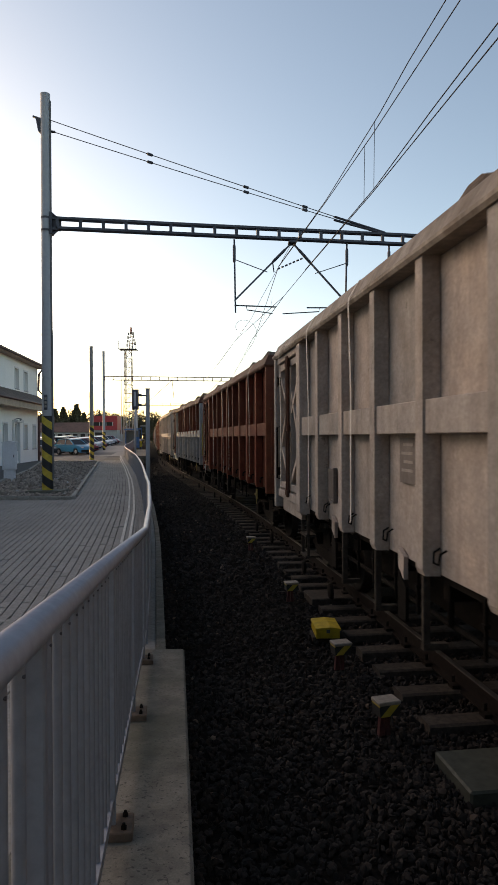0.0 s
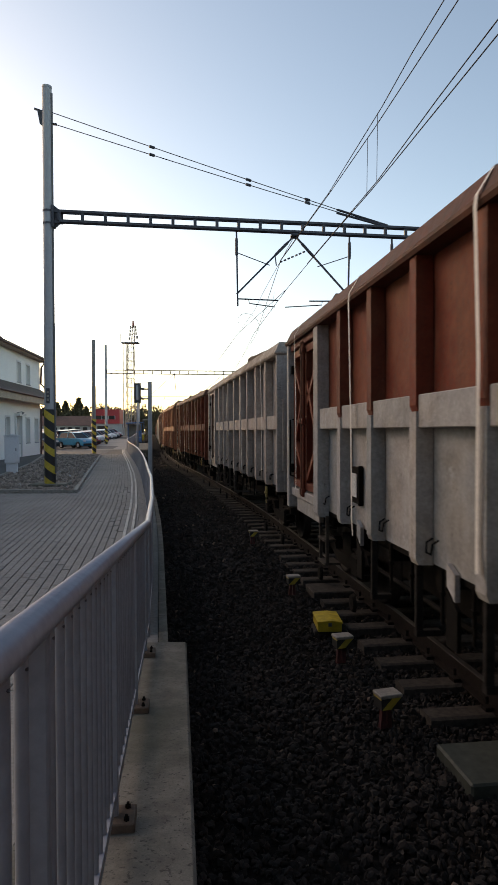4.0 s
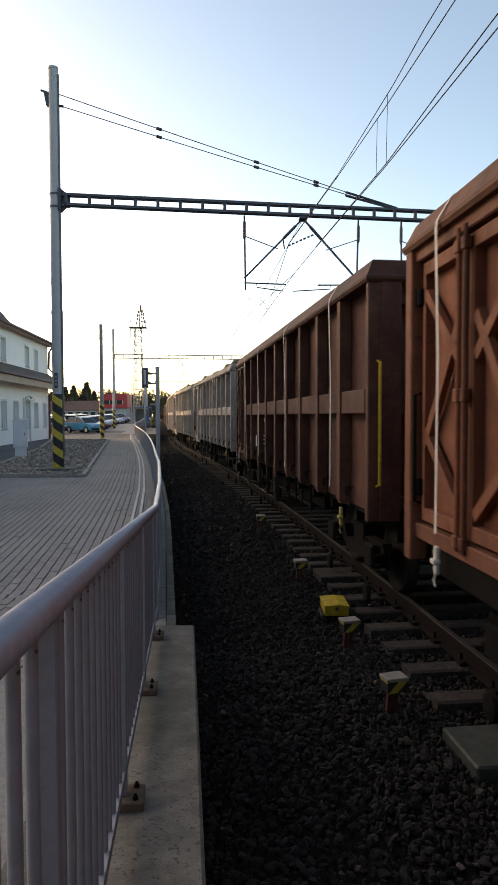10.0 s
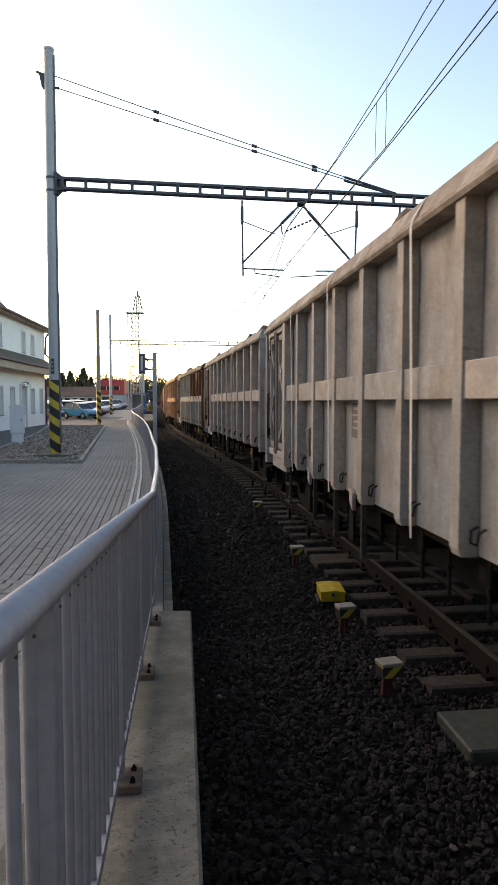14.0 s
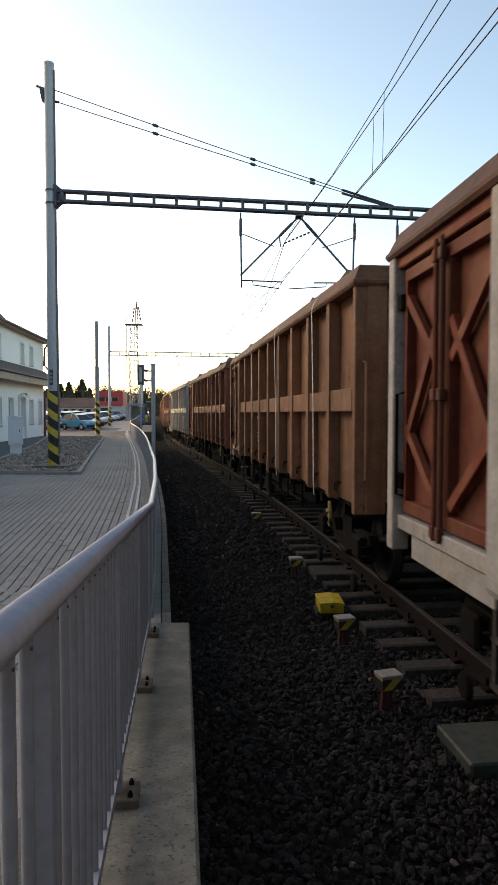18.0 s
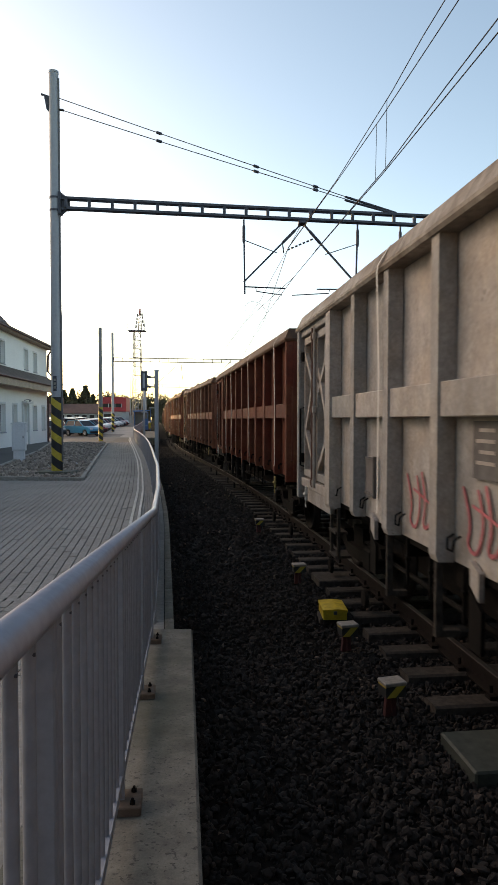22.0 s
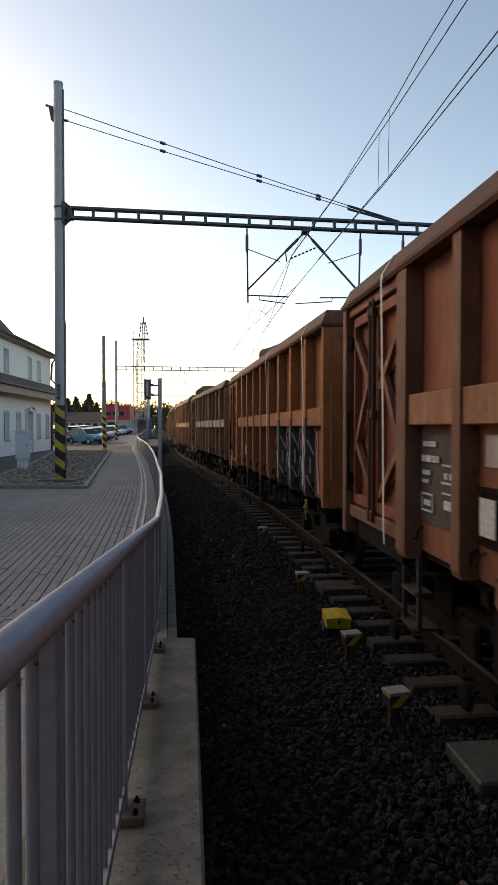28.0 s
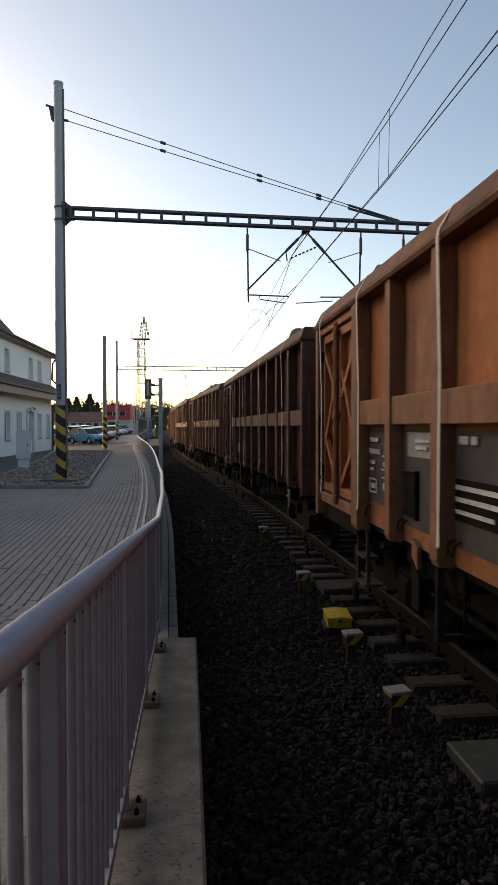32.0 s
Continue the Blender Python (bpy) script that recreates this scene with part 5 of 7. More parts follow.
# ---- overhead line ----
def concrete_mast(x, y, top, base=Z_PAVE, r0=0.155, r1=0.135, stripes=True, label="tall grey overhead-line mast with a striped foot"):
    m = empty("overhead_line_mast", pose(x, y, base), label=label, category="mast", group="overhead line masts")
    h = top - base
    part("shaft_low", mesh("shaft_low", *tube([(0, 0, 0.0), (0, 0, h * 0.40)], [r0, r0 * 0.93], 20, False), GALV_DULL, True), m)
    part("shaft_high", mesh("shaft_high", *tube([(0, 0, h * 0.40), (0, 0, h)], [r0 * 0.90, r1], 20, False), GALV_DULL, True), m)
    part("collar", mesh("collar", *tube([(0, 0, h * 0.395), (0, 0, h * 0.405)], [r0 * 0.97, r0 * 0.95], 20), GALV_DULL), m)
    part("cap", mesh("cap", *tube([(0, 0, h - 0.05), (0, 0, h + 0.01)], r1 + 0.006, 20), GALV_DULL), m)
    if stripes:
        part("warning_band", mesh("warning_band", *tube([(0, 0, 0.06), (0, 0, 2.25)], [r0 + 0.006, r0 * 0.965 + 0.006], 20, False), STRIPE, True), m, label="worn yellow and black diagonal stripes")
    return m


# darker grey for a strip that stands for the mast's shaded side
MAST_SHADE = plain("mast_shade_grey", (0.16, 0.155, 0.155), 0.7, 0.1, 12, 0.15)
M1 = concrete_mast(-5.55, 19.3, 12.05)
part("number_plate", mesh("number_plate", *join(box(-0.05, 0.05, -0.168, -0.135, 2.42, 2.86, 0.01)), DARKSTEEL), M1)
part("plate_bar", mesh("plate_bar", *join(*[box(-0.03, 0.03, -0.173, -0.166, 2.49 + 0.11 * k, 2.56 + 0.11 * k) for k in range(3)]), PALE), M1)
part("foot_slab", mesh("foot_slab", *prism([(-0.55, 0.0), (0.55, 0.0), (0.5, 0.10), (-0.5, 0.10)], -0.45, 0.45), CONCRETE), M1)
for z in (7.62, 7.98):
    part("clamp_band", mesh("clamp_band", *tube([(0, 0, z - 0.03), (0, 0, z + 0.03)], 0.152, 18, False), DARKSTEEL), M1)
for z in (7.66, 7.96):
    part("girder_bracket", mesh("girder_bracket", *join(box(0.13, 0.42, -0.09, 0.09, z - 0.035, z + 0.035), beam((0.13, 0, z + (0.2 if z > 7.8 else -0.2)), (0.36, 0, z), 0.06, 0.05))[:2], DARKSTEEL), M1)
part("bracket_plate", mesh("bracket_plate", *join(box(0.12, 0.20, -0.12, 0.12, 7.50, 8.14, 0.01), prism([(0.18, 7.52), (0.44, 7.70), (0.44, 7.97), (0.18, 8.12)], -0.02, 0.02)), DARKSTEEL), M1)
part("cable_duct", mesh("cable_duct", *tube([(0.165, -0.03, 0.4), (0.165, -0.03, 4.6), (0.15, -0.03, 4.75), (0.145, -0.03, 11.35)], 0.03, 8), MAST_SHADE), M1, label="dark strip up the side of the mast, standing for its shade")
part("anchor_arm", mesh("anchor_arm", *join(beam((-0.36, 0, 10.92), (0.16, 0, 10.74), 0.05, 0.05), prism([(-0.27, 10.86), (-0.12, 10.82), (-0.14, 10.42), (-0.20, 10.48)], -0.05, 0.05)), DARKSTEEL), M1)
part("wire_clamp", mesh("wire_clamp", *beam((0.1, 0, 10.49), (0.28, 0, 10.47), 0.06, 0.05), DARKSTEEL), M1)


def lattice_girder(name, a, b, h, w, step, material, label, bars=2):
    """A flat girder: two chords on each face, uprights between."""
    a, b = Vector(a), Vector(b)
    d = b - a
    n = int(d.length / step)
    side = Vector((-d.y, d.x, 0)).normalized() * (w / 2)
    G = empty(name, label=label, category="girder")
    for sd in (side, -side):
        for z in (0.0, h):
            part("chord", mesh("chord", *beam(a + sd + Vector((0, 0, z)), b + sd + Vector((0, 0, z)), 0.07, 0.068), material), G)
    up = mesh("upright", *box(-0.045, 0.045, -0.03, 0.03, 0.02, h - 0.02), material)
    turn = math.degrees(math.atan2(d.y, d.x))
    for i in range(n + 1):
        p = a + d * (i / n)
        for sd in (-side * 0.9,):
            part("upright", up, G, pose(p.x + sd.x, p.y + sd.y, p.z, 0, 0, turn))
    return G


ga, gb = Vector((-5.20, 19.25, 8.17)), Vector((13.5, 21.6, 8.03))
lattice_girder("portal_girder", ga, gb, 0.28, 0.15, 0.64, DARKSTEEL, "dark steel lattice girder across the tracks")


def on_girder(x, z):
    return Vector((x, 19.25 + (x + 5.2) * 2.35 / 18.7, z))


def hanging_support(xa, xb, name, z_low=5.85, brace=True):
    """Two hangers, a pair of slanting struts and steady arms that hold the wires of one track."""
    S = empty(name, label="hanging catenary support with insulators and slanting struts", category="catenary support", group="catenary supports")
    xm = (xa + xb) / 2 + 0.03
    for x in (xa, xb):
        part("hanger", mesh("hanger", *beam(on_girder(x, 8.05), on_girder(x + (0.03 if x == xa else -0.05), z_low), 0.05, 0.05), DARKSTEEL), S)
        part("insulator", mesh("insulator", *tube([on_girder(x, 8.05 - d) for d in (0.15, 0.2, 0.25, 0.6, 0.65, 0.7)], [0.025, 0.045, 0.048, 0.048, 0.045, 0.025], 10), DARKSTEEL), S)
        part("strut", mesh("strut", *beam(on_girder(xm, 8.02), on_girder(x, z_low + 0.36), 0.05, 0.05), DARKSTEEL), S)
        k = 1 if x == xa else -1
        part("insulator", mesh("insulator", *tube([on_girder(xm, 8.02).lerp(on_girder(x, z_low + 0.36), f) for f in (0.10, 0.14, 0.32, 0.36)], [0.025, 0.045, 0.045, 0.025], 10), DARKSTEEL), S)
        part("stay_rod", mesh("stay_rod", *tube([on_girder(x, 7.45), on_girder(x + k * 1.0, 7.10)], 0.014, 6), DARKSTEEL), S)
        near, far_end = (0.36, 1.15) if k == 1 else (0.85, 2.0)
        part("steady_arm", mesh("steady_arm", *tube([on_girder(x + (0 if k == 1 else -0.4), z_low + 0.22), on_girder(x + k * 1.25, z_low + 0.20)], 0.022, 6), DARKSTEEL), S)
        part("steady_arm", mesh("steady_arm", *tube([on_girder(x + k * near, z_low + 0.20), on_girder(x + k * (near + 0.02), z_low + 0.09), on_girder(x + k * far_end, z_low + 0.0)], 0.017, 6), DARKSTEEL), S)
    part("clamp", mesh("clamp", *box(xm - 0.12, xm + 0.12, on_girder(xm, 0).y - 0.18, on_girder(xm, 0).y + 0.18, 7.97, 8.05, 0.01), DARKSTEEL), S)
    return S


hanging_support(-0.10, 3.36, "catenary_support")
hanging_support(4.70, 8.2, "catenary_support")
WIRE = plain("copper_wire", (0.02, 0.02, 0.024), 0.9, 0.0, 20, 0.2)


def wire(name, pts, r, label):
    return solid(name, tube(pts, r, 6), WIRE, label=label, category="wire", kind="structure")


def sag(a, b, drop, n=14):
    a, b = Vector(a), Vector(b)
    return [a.lerp(b, i / n) - Vector((0, 0, drop * 4 * (i / n) * (1 - i / n))) for i in range(n + 1)]


def overhead_lines():
    def at(s, z, side=0.0):
        side += 0.12 * min(1.0, max(0.0, (20 - s) / 8))
        return (*on_line(s, side), z)
    wire("contact_wire", [at(-16, 6.6), at(0, 6.5), at(9, 6.43), at(11.7, 6.36), at(14, 6.35, 0.03), at(17, 6.35, 0.12), at(20, 6.35, 0.27)], 0.0085, "dark contact wire above the track")
    wire("contact_wire", [at(20, 6.35, 0.27), (0.59, 28.7, 6.32), (0.0, 38.7, 6.22), (-1.3, 60.0, 6.2), (-2.6, 80.0, 6.2)], 0.010, "dark contact wire further along the track")
    wire("contact_wire", [at(20, 6.35, 0.27), (-0.10, 28.7, 6.32), (-2.0, 45.0, 6.25), (-6.2, 76.0, 6.2)], 0.009, "second dark contact wire further along the track")
    wire("contact_wire", [at(-16, 7.0), at(0, 6.8), at(9, 6.56), at(11.45, 6.40), at(14, 6.37, 0.03), at(17, 6.37, 0.12)], 0.0085, "second dark contact wire above the track")
    wire("messenger_wire", [at(-16, 7.9), at(0, 7.6), at(9.4, 7.44), at(11.6, 7.37), at(14.6, 7.27), at(19.8, 7.15, 0.05)], 0.0085, "dark messenger wire above the track")
    wire("messenger_wire", [at(19.8, 7.15, 0.05), (0.80, 34.0, 7.0), (-0.9, 60.0, 7.1), (-2.4, 80.0, 7.5)], 0.010, "dark messenger wire above the track")
    wire("messenger_wire", [on_girder(1.65, 8.0), (0.86, 23.6, 7.1), (0.55, 27.0, 6.95), (-1.4, 45.0, 7.0)], 0.008, "thin messenger wire leaving the girder")
    wire("tension_rod", [on_girder(1.06, 7.40), on_girder(1.10, 7.10)], 0.02, "short hanging rod on the slanting strut")
    for k in range(7):
        f0, f1 = k / 7, (k + 0.62) / 7
        p, q = on_girder(1.21, 7.20), on_girder(2.02, 7.57)
        solid("insulator_bead", tube([p.lerp(q, f0), p.lerp(q, f1)], 0.026, 8), DARKSTEEL, label="dark bead of a slanting insulator string", category="insulator", group="insulator string")
    wire("messenger_wire", [at(-16, 8.3), at(0, 8.0), at(9.87, 7.69), at(11.2, 7.55), at(14.6, 7.30), at(19.8, 7.17, 0.05)], 0.0085, "second dark messenger wire above the track")
    for s, top, low, a in ((12.0, 7.36, 6.36, 0), (11.45, 7.53, 6.40, 0)):
        wire("dropper", [at(s, top, a), at(s + 0.05, low, a)], 0.005, "thin dropper between the wires")
    for y, xa, xb in ((23.5, 1.22, 1.10), (26.5, 1.09, 0.80), (30.5, 0.95, 0.49), (36.0, 0.67, 0.16)):
        wire("dropper", [(xa, y, 7.04), (xb, y, 6.31)], 0.004, "thin dropper between the wires")
    # earth wires from the head of the mast down to the girder, each with insulators
    for za, dz in ((11.29, 0.03), (10.98, 0.0)):
        a, b = Vector((-5.4, 19.25, za)), on_girder(4.45, 8.42 + dz)
        wire("cross_wire", [a.lerp(b, i / 8) - Vector((0, 0, 0.025 * 4 * (i / 8) * (1 - i / 8))) for i in range(9)], 0.012, "cross wire from the mast head to the girder")
        for f in (0.287, 0.575, 0.757):
            p = a.lerp(b, f) - Vector((0, 0, 0.025 * 4 * f * (1 - f)))
            d = (b - a).normalized()
            solid("wire_insulator", tube([p - d * 0.09, p - d * 0.07, p + d * 0.07, p + d * 0.09], [0.02, 0.045, 0.045, 0.02], 8), DARKSTEEL, label="small dark insulator on a cross wire", category="insulator", group="cross wire insulators")
    for off in (0.0, 0.10):
        solid("strain_insulator", tube([on_girder(2.95, 8.86 - off), on_girder(3.0, 8.85 - off), on_girder(4.55, 8.44 - off * 0.4), on_girder(4.6, 8.42)], [0.02, 0.038, 0.038, 0.02], 8), DARKSTEEL, label="long ribbed strain insulator above the girder", category="insulator", group="strain insulators")
    # wires of the next track
    def far(s, z):
        return (*on_line(s, 4.6), z)
    wire("contact_wire", [far(-10, 6.0), far(20, 5.9), far(80, 5.9)], 0.0085, "contact wire of the neighbouring track")
    loop = [on_girder(0.25 + 0.30 * math.sin(a) + 0.08 * a / 6, 5.35 + 0.28 * math.cos(a) - 0.06 * a) for a in [0.35 * i for i in range(-6, 7)]]
    wire("loop_wire", loop, 0.006, "loose loop of wire under the support")


overhead_lines()
railing()
pavement()


# ---- the bed of stones round the mast ----
def stone_bed():
    B = empty("planting_bed", kind="structure", label="bed of pale broken stones edged with concrete kerbs")
    ring = [(-4.33, 17.33), (-4.75, 19.5), (-9.3, 44.0), (-13.2, 44.6), (-10.2, 32.2), (-8.2, 21.8), (-9.0, 17.9)]
    part("bed_soil", mesh("bed_soil", [(x, y, Z_PAVE - 0.02) for x, y in ring], [tuple(range(len(ring)))], GRAVEL_BED), B)
    for a, b in zip(ring, ring[1:] + ring[:1]):
        a, b = Vector((*a, Z_PAVE - 0.03)), Vector((*b, Z_PAVE - 0.03))
        n = max(1, int((b - a).length / 1.0))
        for i in range(n):
            part("bed_kerb", mesh("bed_kerb", *beam(a.lerp(b, i / n), a.lerp(b, (i + 0.985) / n), 0.10, 0.22), KERB), B)
    rng = np.random.default_rng(2)
    pts = []

    def inside(x, y):
        k = False
        for (ax, ay), (bx, by) in zip(ring, ring[1:] + ring[:1]):
            if (ay > y) != (by > y) and x < ax + (bx - ax) * (y - ay) / (by - ay):
                k = not k
        return k
    while len(pts) < 9000:
        y = 17.4 + 27 * rng.random() ** 1.6
        x = rng.uniform(-13.5, -4.3)
        if inside(x, y) and math.hypot(x + 5.55, y - 19.3) > 0.5:
            pts.append((x, y, Z_PAVE - 0.01 + rng.uniform(-0.02, 0.04)))
    stones("bed_stones", pts, 0.058, PEBBLE, kind="stuff", label="pale broken stones covering the bed")


stone_bed()
solid("road", ([(-16, 17.0, Z_PAVE + 0.004 - 0.03), (-9.05, 17.9, Z_PAVE - 0.026), (-8.25, 21.8, Z_PAVE - 0.026), (-10.25, 32.2, Z_PAVE - 0.026), (-13.25, 44.65, Z_PAVE - 0.026), (-9.4, 44.3, Z_PAVE - 0.026), (-11.8, 62, Z_PAVE + 0.0), (-20, 84, Z_PAVE + 0.0), (-60, 84, Z_PAVE), (-60, 30, Z_PAVE - 0.026), (-16, 30, Z_PAVE - 0.026)], [tuple(range(11))]), ASPHALT, kind="structure", label="asphalt yard and car park beside the station")
solid("car_park_ground", ([(-11.6, 60.0, 0.504), (-60, 60.0, 0.504), (-110, 170, 1.72), (-24, 170, 1.72)], [(0, 1, 2, 3)]), ASPHALT, kind="structure", label="asphalt car park rising gently behind the cars")
# ---- the station house ----
PLASTER = plain("white_render", (0.90, 0.88, 0.84), 0.9, 0, 18, 0.05, 0.2, 0.004, 0.6)
ROOF = plain("dark_roof_tiles", (0.10, 0.065, 0.052), 0.8, 0, 10, 0.35, 0.6, 0.02)
FASCIA = plain("pale_fascia", (0.44, 0.33, 0.25), 0.8, 0, 14, 0.2)
PIPE = plain("brown_downpipe", (0.09, 0.035, 0.03), 0.6, 0, 12, 0.2)
WHITE_PVC = plain("white_frame", (0.66, 0.66, 0.65), 0.5, 0, 20, 0.06)


def glass(name, col=(0.02, 0.024, 0.03)):
    m, n, l, b = nodes_of(name, 0.08)
    b.inputs["Base Color"].default_value = (*col, 1)
    b.inputs["Specular IOR Level"].default_value = 0.12
    v = coords(n, l)
    bump(n, l, b, noise_of(n, l, v, 1.5, 2), 0.05, 0.01)
    return m


PANE = glass("window_glass", (0.035, 0.035, 0.036))
DIM = plain("dim_interior", (0.05, 0.048, 0.045), 0.9)


def house():
    B, A = Vector((-14.55, 48.2, 0)), Vector((-12.0, 8.9, 0))
    d = (A - B).normalized()
    L = (A - B).length
    H = empty("station_house", Matrix.Translation(B) @ Matrix.Rotation(math.atan2(d.y, d.x), 4, "Z"), label="two-storey white rendered station house with dark roofs", category="house")
    # local: x along the front towards the platform end, -y... the front faces +y
    Z0, Z1, Z2 = 0.35, 4.7, 7.12

    def local(y_world):
        return (48.2 - y_world) / -d.y
    lower = [(37.55, 0.95), (39.95, 0.95), (42.2, 0.95), (44.7, 1.0), (47.05, 0.9)]
    upper = [(37.6, 0.9), (42.6, 0.9), (44.85, 0.95)]
    more = [(33.0, 0.95), (29.0, 0.95), (25.0, 0.95)]

    def wall_with_holes(name, holes, z0, z1, za, zb):
        xs = sorted((local(y) - w / 2, local(y) + w / 2) for y, w in holes)
        pieces, x = [], 0.0
        for a, b in xs:
            pieces += [box(x, a, -0.40, 0.0, z0, z1), box(a, b, -0.40, 0.0, z0, za), box(a, b, -0.40, 0.0, zb, z1)]
            x = b
        pieces.append(box(x, L, -0.40, 0.0, z0, z1))
        part(name, mesh(name, *join(*pieces), PLASTER), H)
        for a, b in xs:
            w = part("window", mesh("window", *join(box(a + 0.0, b, -0.24, -0.20, za, za + 0.07), box(a, b, -0.24, -0.20, zb - 0.07, zb), box(a, a + 0.07, -0.24, -0.20, za + 0.07, zb - 0.07), box(b - 0.07, b, -0.24, -0.20, za + 0.07, zb - 0.07), box((a + b) / 2 - 0.03, (a + b) / 2 + 0.03, -0.24, -0.20, za + 0.07, zb - 0.07)), WHITE_PVC), H)
            part("pane", mesh("pane", *box(a + 0.03, b - 0.03, -0.232, -0.222, za + 0.03, zb - 0.03), PANE), w)
            part("sill", mesh("sill", *box(a - 0.05, b + 0.05, -0.2, 0.06, za - 0.05, za, 0.01), GALV_DULL), w)
            part("surround", mesh("surround", *join(box(a - 0.10, a, -0.01, 0.015, za, zb + 0.1), box(b, b + 0.10, -0.01, 0.015, za, zb + 0.1), box(a, b, -0.01, 0.015, zb, zb + 0.1)), WHITE_PVC), w)
    wall_with_holes("lower_wall", lower + more, Z0, Z1, 1.36, 2.99)
    wall_with_holes("upper_wall", upper + more, Z1, Z2, 5.28, 6.56)
    part("gable_wall", mesh("gable_wall", *box(-0.0, 0.4, -9.0, -0.4, Z0, Z2), PLASTER), H)
    part("back_wall", mesh("back_wall", *join(box(0.0, L, -9.4, -9.0, Z0, Z2), box(L, L + 0.4, -9.4, 0.0, Z0, Z2)), PLASTER), H)
    part("plinth", mesh("plinth", *box(0.0, L, 0.0, 0.03, Z0, 0.62), PLASTER), H)
    # skirt roof between the storeys
    part("skirt_roof", mesh("skirt_roof", *prism([(0.0, 5.15), (0.95, 4.42), (0.95, 4.36), (0.0, 5.04)], -0.25, L, "x"), ROOF), H)
    part("skirt_soffit", mesh("skirt_soffit", *prism([(0.0, 4.10), (0.88, 3.92), (0.94, 3.96), (0.94, 4.35), (0.0, 5.0)], -0.22, L, "x"), FASCIA), H, label="pale boarded underside of the skirt roof")
    part("eave", mesh("eave", *prism([(-0.3, Z2), (0.45, Z2), (0.50, Z2 + 0.16), (-0.3, Z2 + 0.22)], -0.35, L, "x"), FASCIA), H)
    part("flat_roof", mesh("flat_roof", *box(-0.3, L, -9.4, 0.40, Z2 + 0.18, Z2 + 0.30), ROOF), H)
    # steep main roof, hipped towards the yard
    x0 = local(39.6)
    v = [(x0, 0.1, Z2 + 0.3), (L + 0.3, 0.1, Z2 + 0.3), (L + 0.3, -9.2, Z2 + 0.3), (x0, -9.2, Z2 + 0.3), (x0 + 1.2, -1.33, Z2 + 2.1), (L + 0.3, -1.33, Z2 + 2.1), (L + 0.3, -7.9, Z2 + 2.1), (x0 + 1.2, -7.9, Z2 + 2.1)]
    part("main_roof", mesh("main_roof", v, [(0, 1, 5, 4), (3, 0, 4, 7), (2, 3, 7, 6), (1, 2, 6, 5), (4, 5, 6, 7)], ROOF), H)
    part("downpipe", mesh("downpipe", *tube([(0.15, 0.42, Z2 + 0.05), (0.15, 0.14, Z2 - 0.4), (0.15, 0.10, 5.55), (0.15, 0.5, 5.1), (0.15, 1.0, 4.42)], 0.075, 8), PIPE), H)
    part("downpipe", mesh("downpipe", *tube([(0.15, 0.80, 4.0), (0.15, 0.12, 3.7), (0.15, 0.10, Z0)], 0.075, 8), PIPE), H)
    part("gutter", mesh("gutter", *tube([(-0.3, 1.0, 4.40), (L, 1.0, 4.40)], 0.065, 8), PIPE), H)
    part("gutter", mesh("gutter", *tube([(-0.35, 0.52, Z2 + 0.12), (L, 0.52, Z2 + 0.12)], 0.06, 8), PIPE), H)
    # door canopy and lamp
    xd = local(42.2)
    part("door_arch", mesh("door_arch", *join(box(xd - 0.75, xd - 0.6, 0.0, 0.12, Z0, 3.1), box(xd + 0.6, xd + 0.75, 0.0, 0.12, Z0, 3.1), box(xd - 0.75, xd + 0.75, 0.0, 0.35, 3.1, 3.25)), WHITE_PVC), H)
    part("wall_lamp", mesh("wall_lamp", *tube([(xd + 0.2, 0.0, 3.3), (xd + 0.2, 0.30, 3.36), (xd + 0.2, 0.42, 3.25)], [0.03, 0.03, 0.10], 8), GALV_DULL), H)


house()


def cabinet():
    C = empty("electric_cabinet", pose(-8.82, 25.6, Z_PAVE - 0.03, 0, 0, 9), label="pale grey electric cabinet on a plinth beside the bed", category="cabinet")
    P = plain("cabinet_grey", (0.66, 0.66, 0.68), 0.7, 0, 20, 0.08)
    part("plinth", mesh("plinth", *box(-0.20, 0.20, -0.14, 0.14, 0.0, 0.42, 0.01), P), C)
    part("body", mesh("body", *box(-0.25, 0.25, -0.17, 0.17, 0.42, 1.46, 0.012), P), C)
    part("lid", mesh("lid", *prism([(-0.28, 1.46), (0.28, 1.46), (0.28, 1.49), (0.0, 1.53), (-0.28, 1.49)], -0.2, 0.2), P), C)
    door = part("door", mesh("door", *box(-0.22, 0.22, -0.182, -0.170, 0.47, 1.42, 0.003), P), C)
    part("lock", mesh("lock", *box(0.16, 0.19, -0.196, -0.180, 0.90, 1.0), DARKSTEEL), door)


cabinet()


# ---- parked cars ----
TYRE = plain("tyre_rubber", (0.018, 0.018, 0.018), 0.9, 0, 30, 0.3)
RIM = plain("wheel_rim", (0.30, 0.30, 0.31), 0.4, 0.7, 20, 0.1)
CARGLASS = glass("car_glass", (0.012, 0.014, 0.017))
LAMP_RED = plain("tail_lamp", (0.25, 0.01, 0.01), 0.25)
LAMP_CLEAR = plain("head_lamp", (0.55, 0.55, 0.55), 0.15)


def car_paint(name, col):
    m, n, l, b = nodes_of(name, 0.28, 0.1)
    v = coords(n, l)
    l.new(ramp(n, l, noise_of(n, l, v, 3, 3), 0.3, 0.7, tuple(c * 0.85 for c in col), col), b.inputs["Base Color"])
    b.inputs["Coat Weight"].default_value = 0.3
    return m


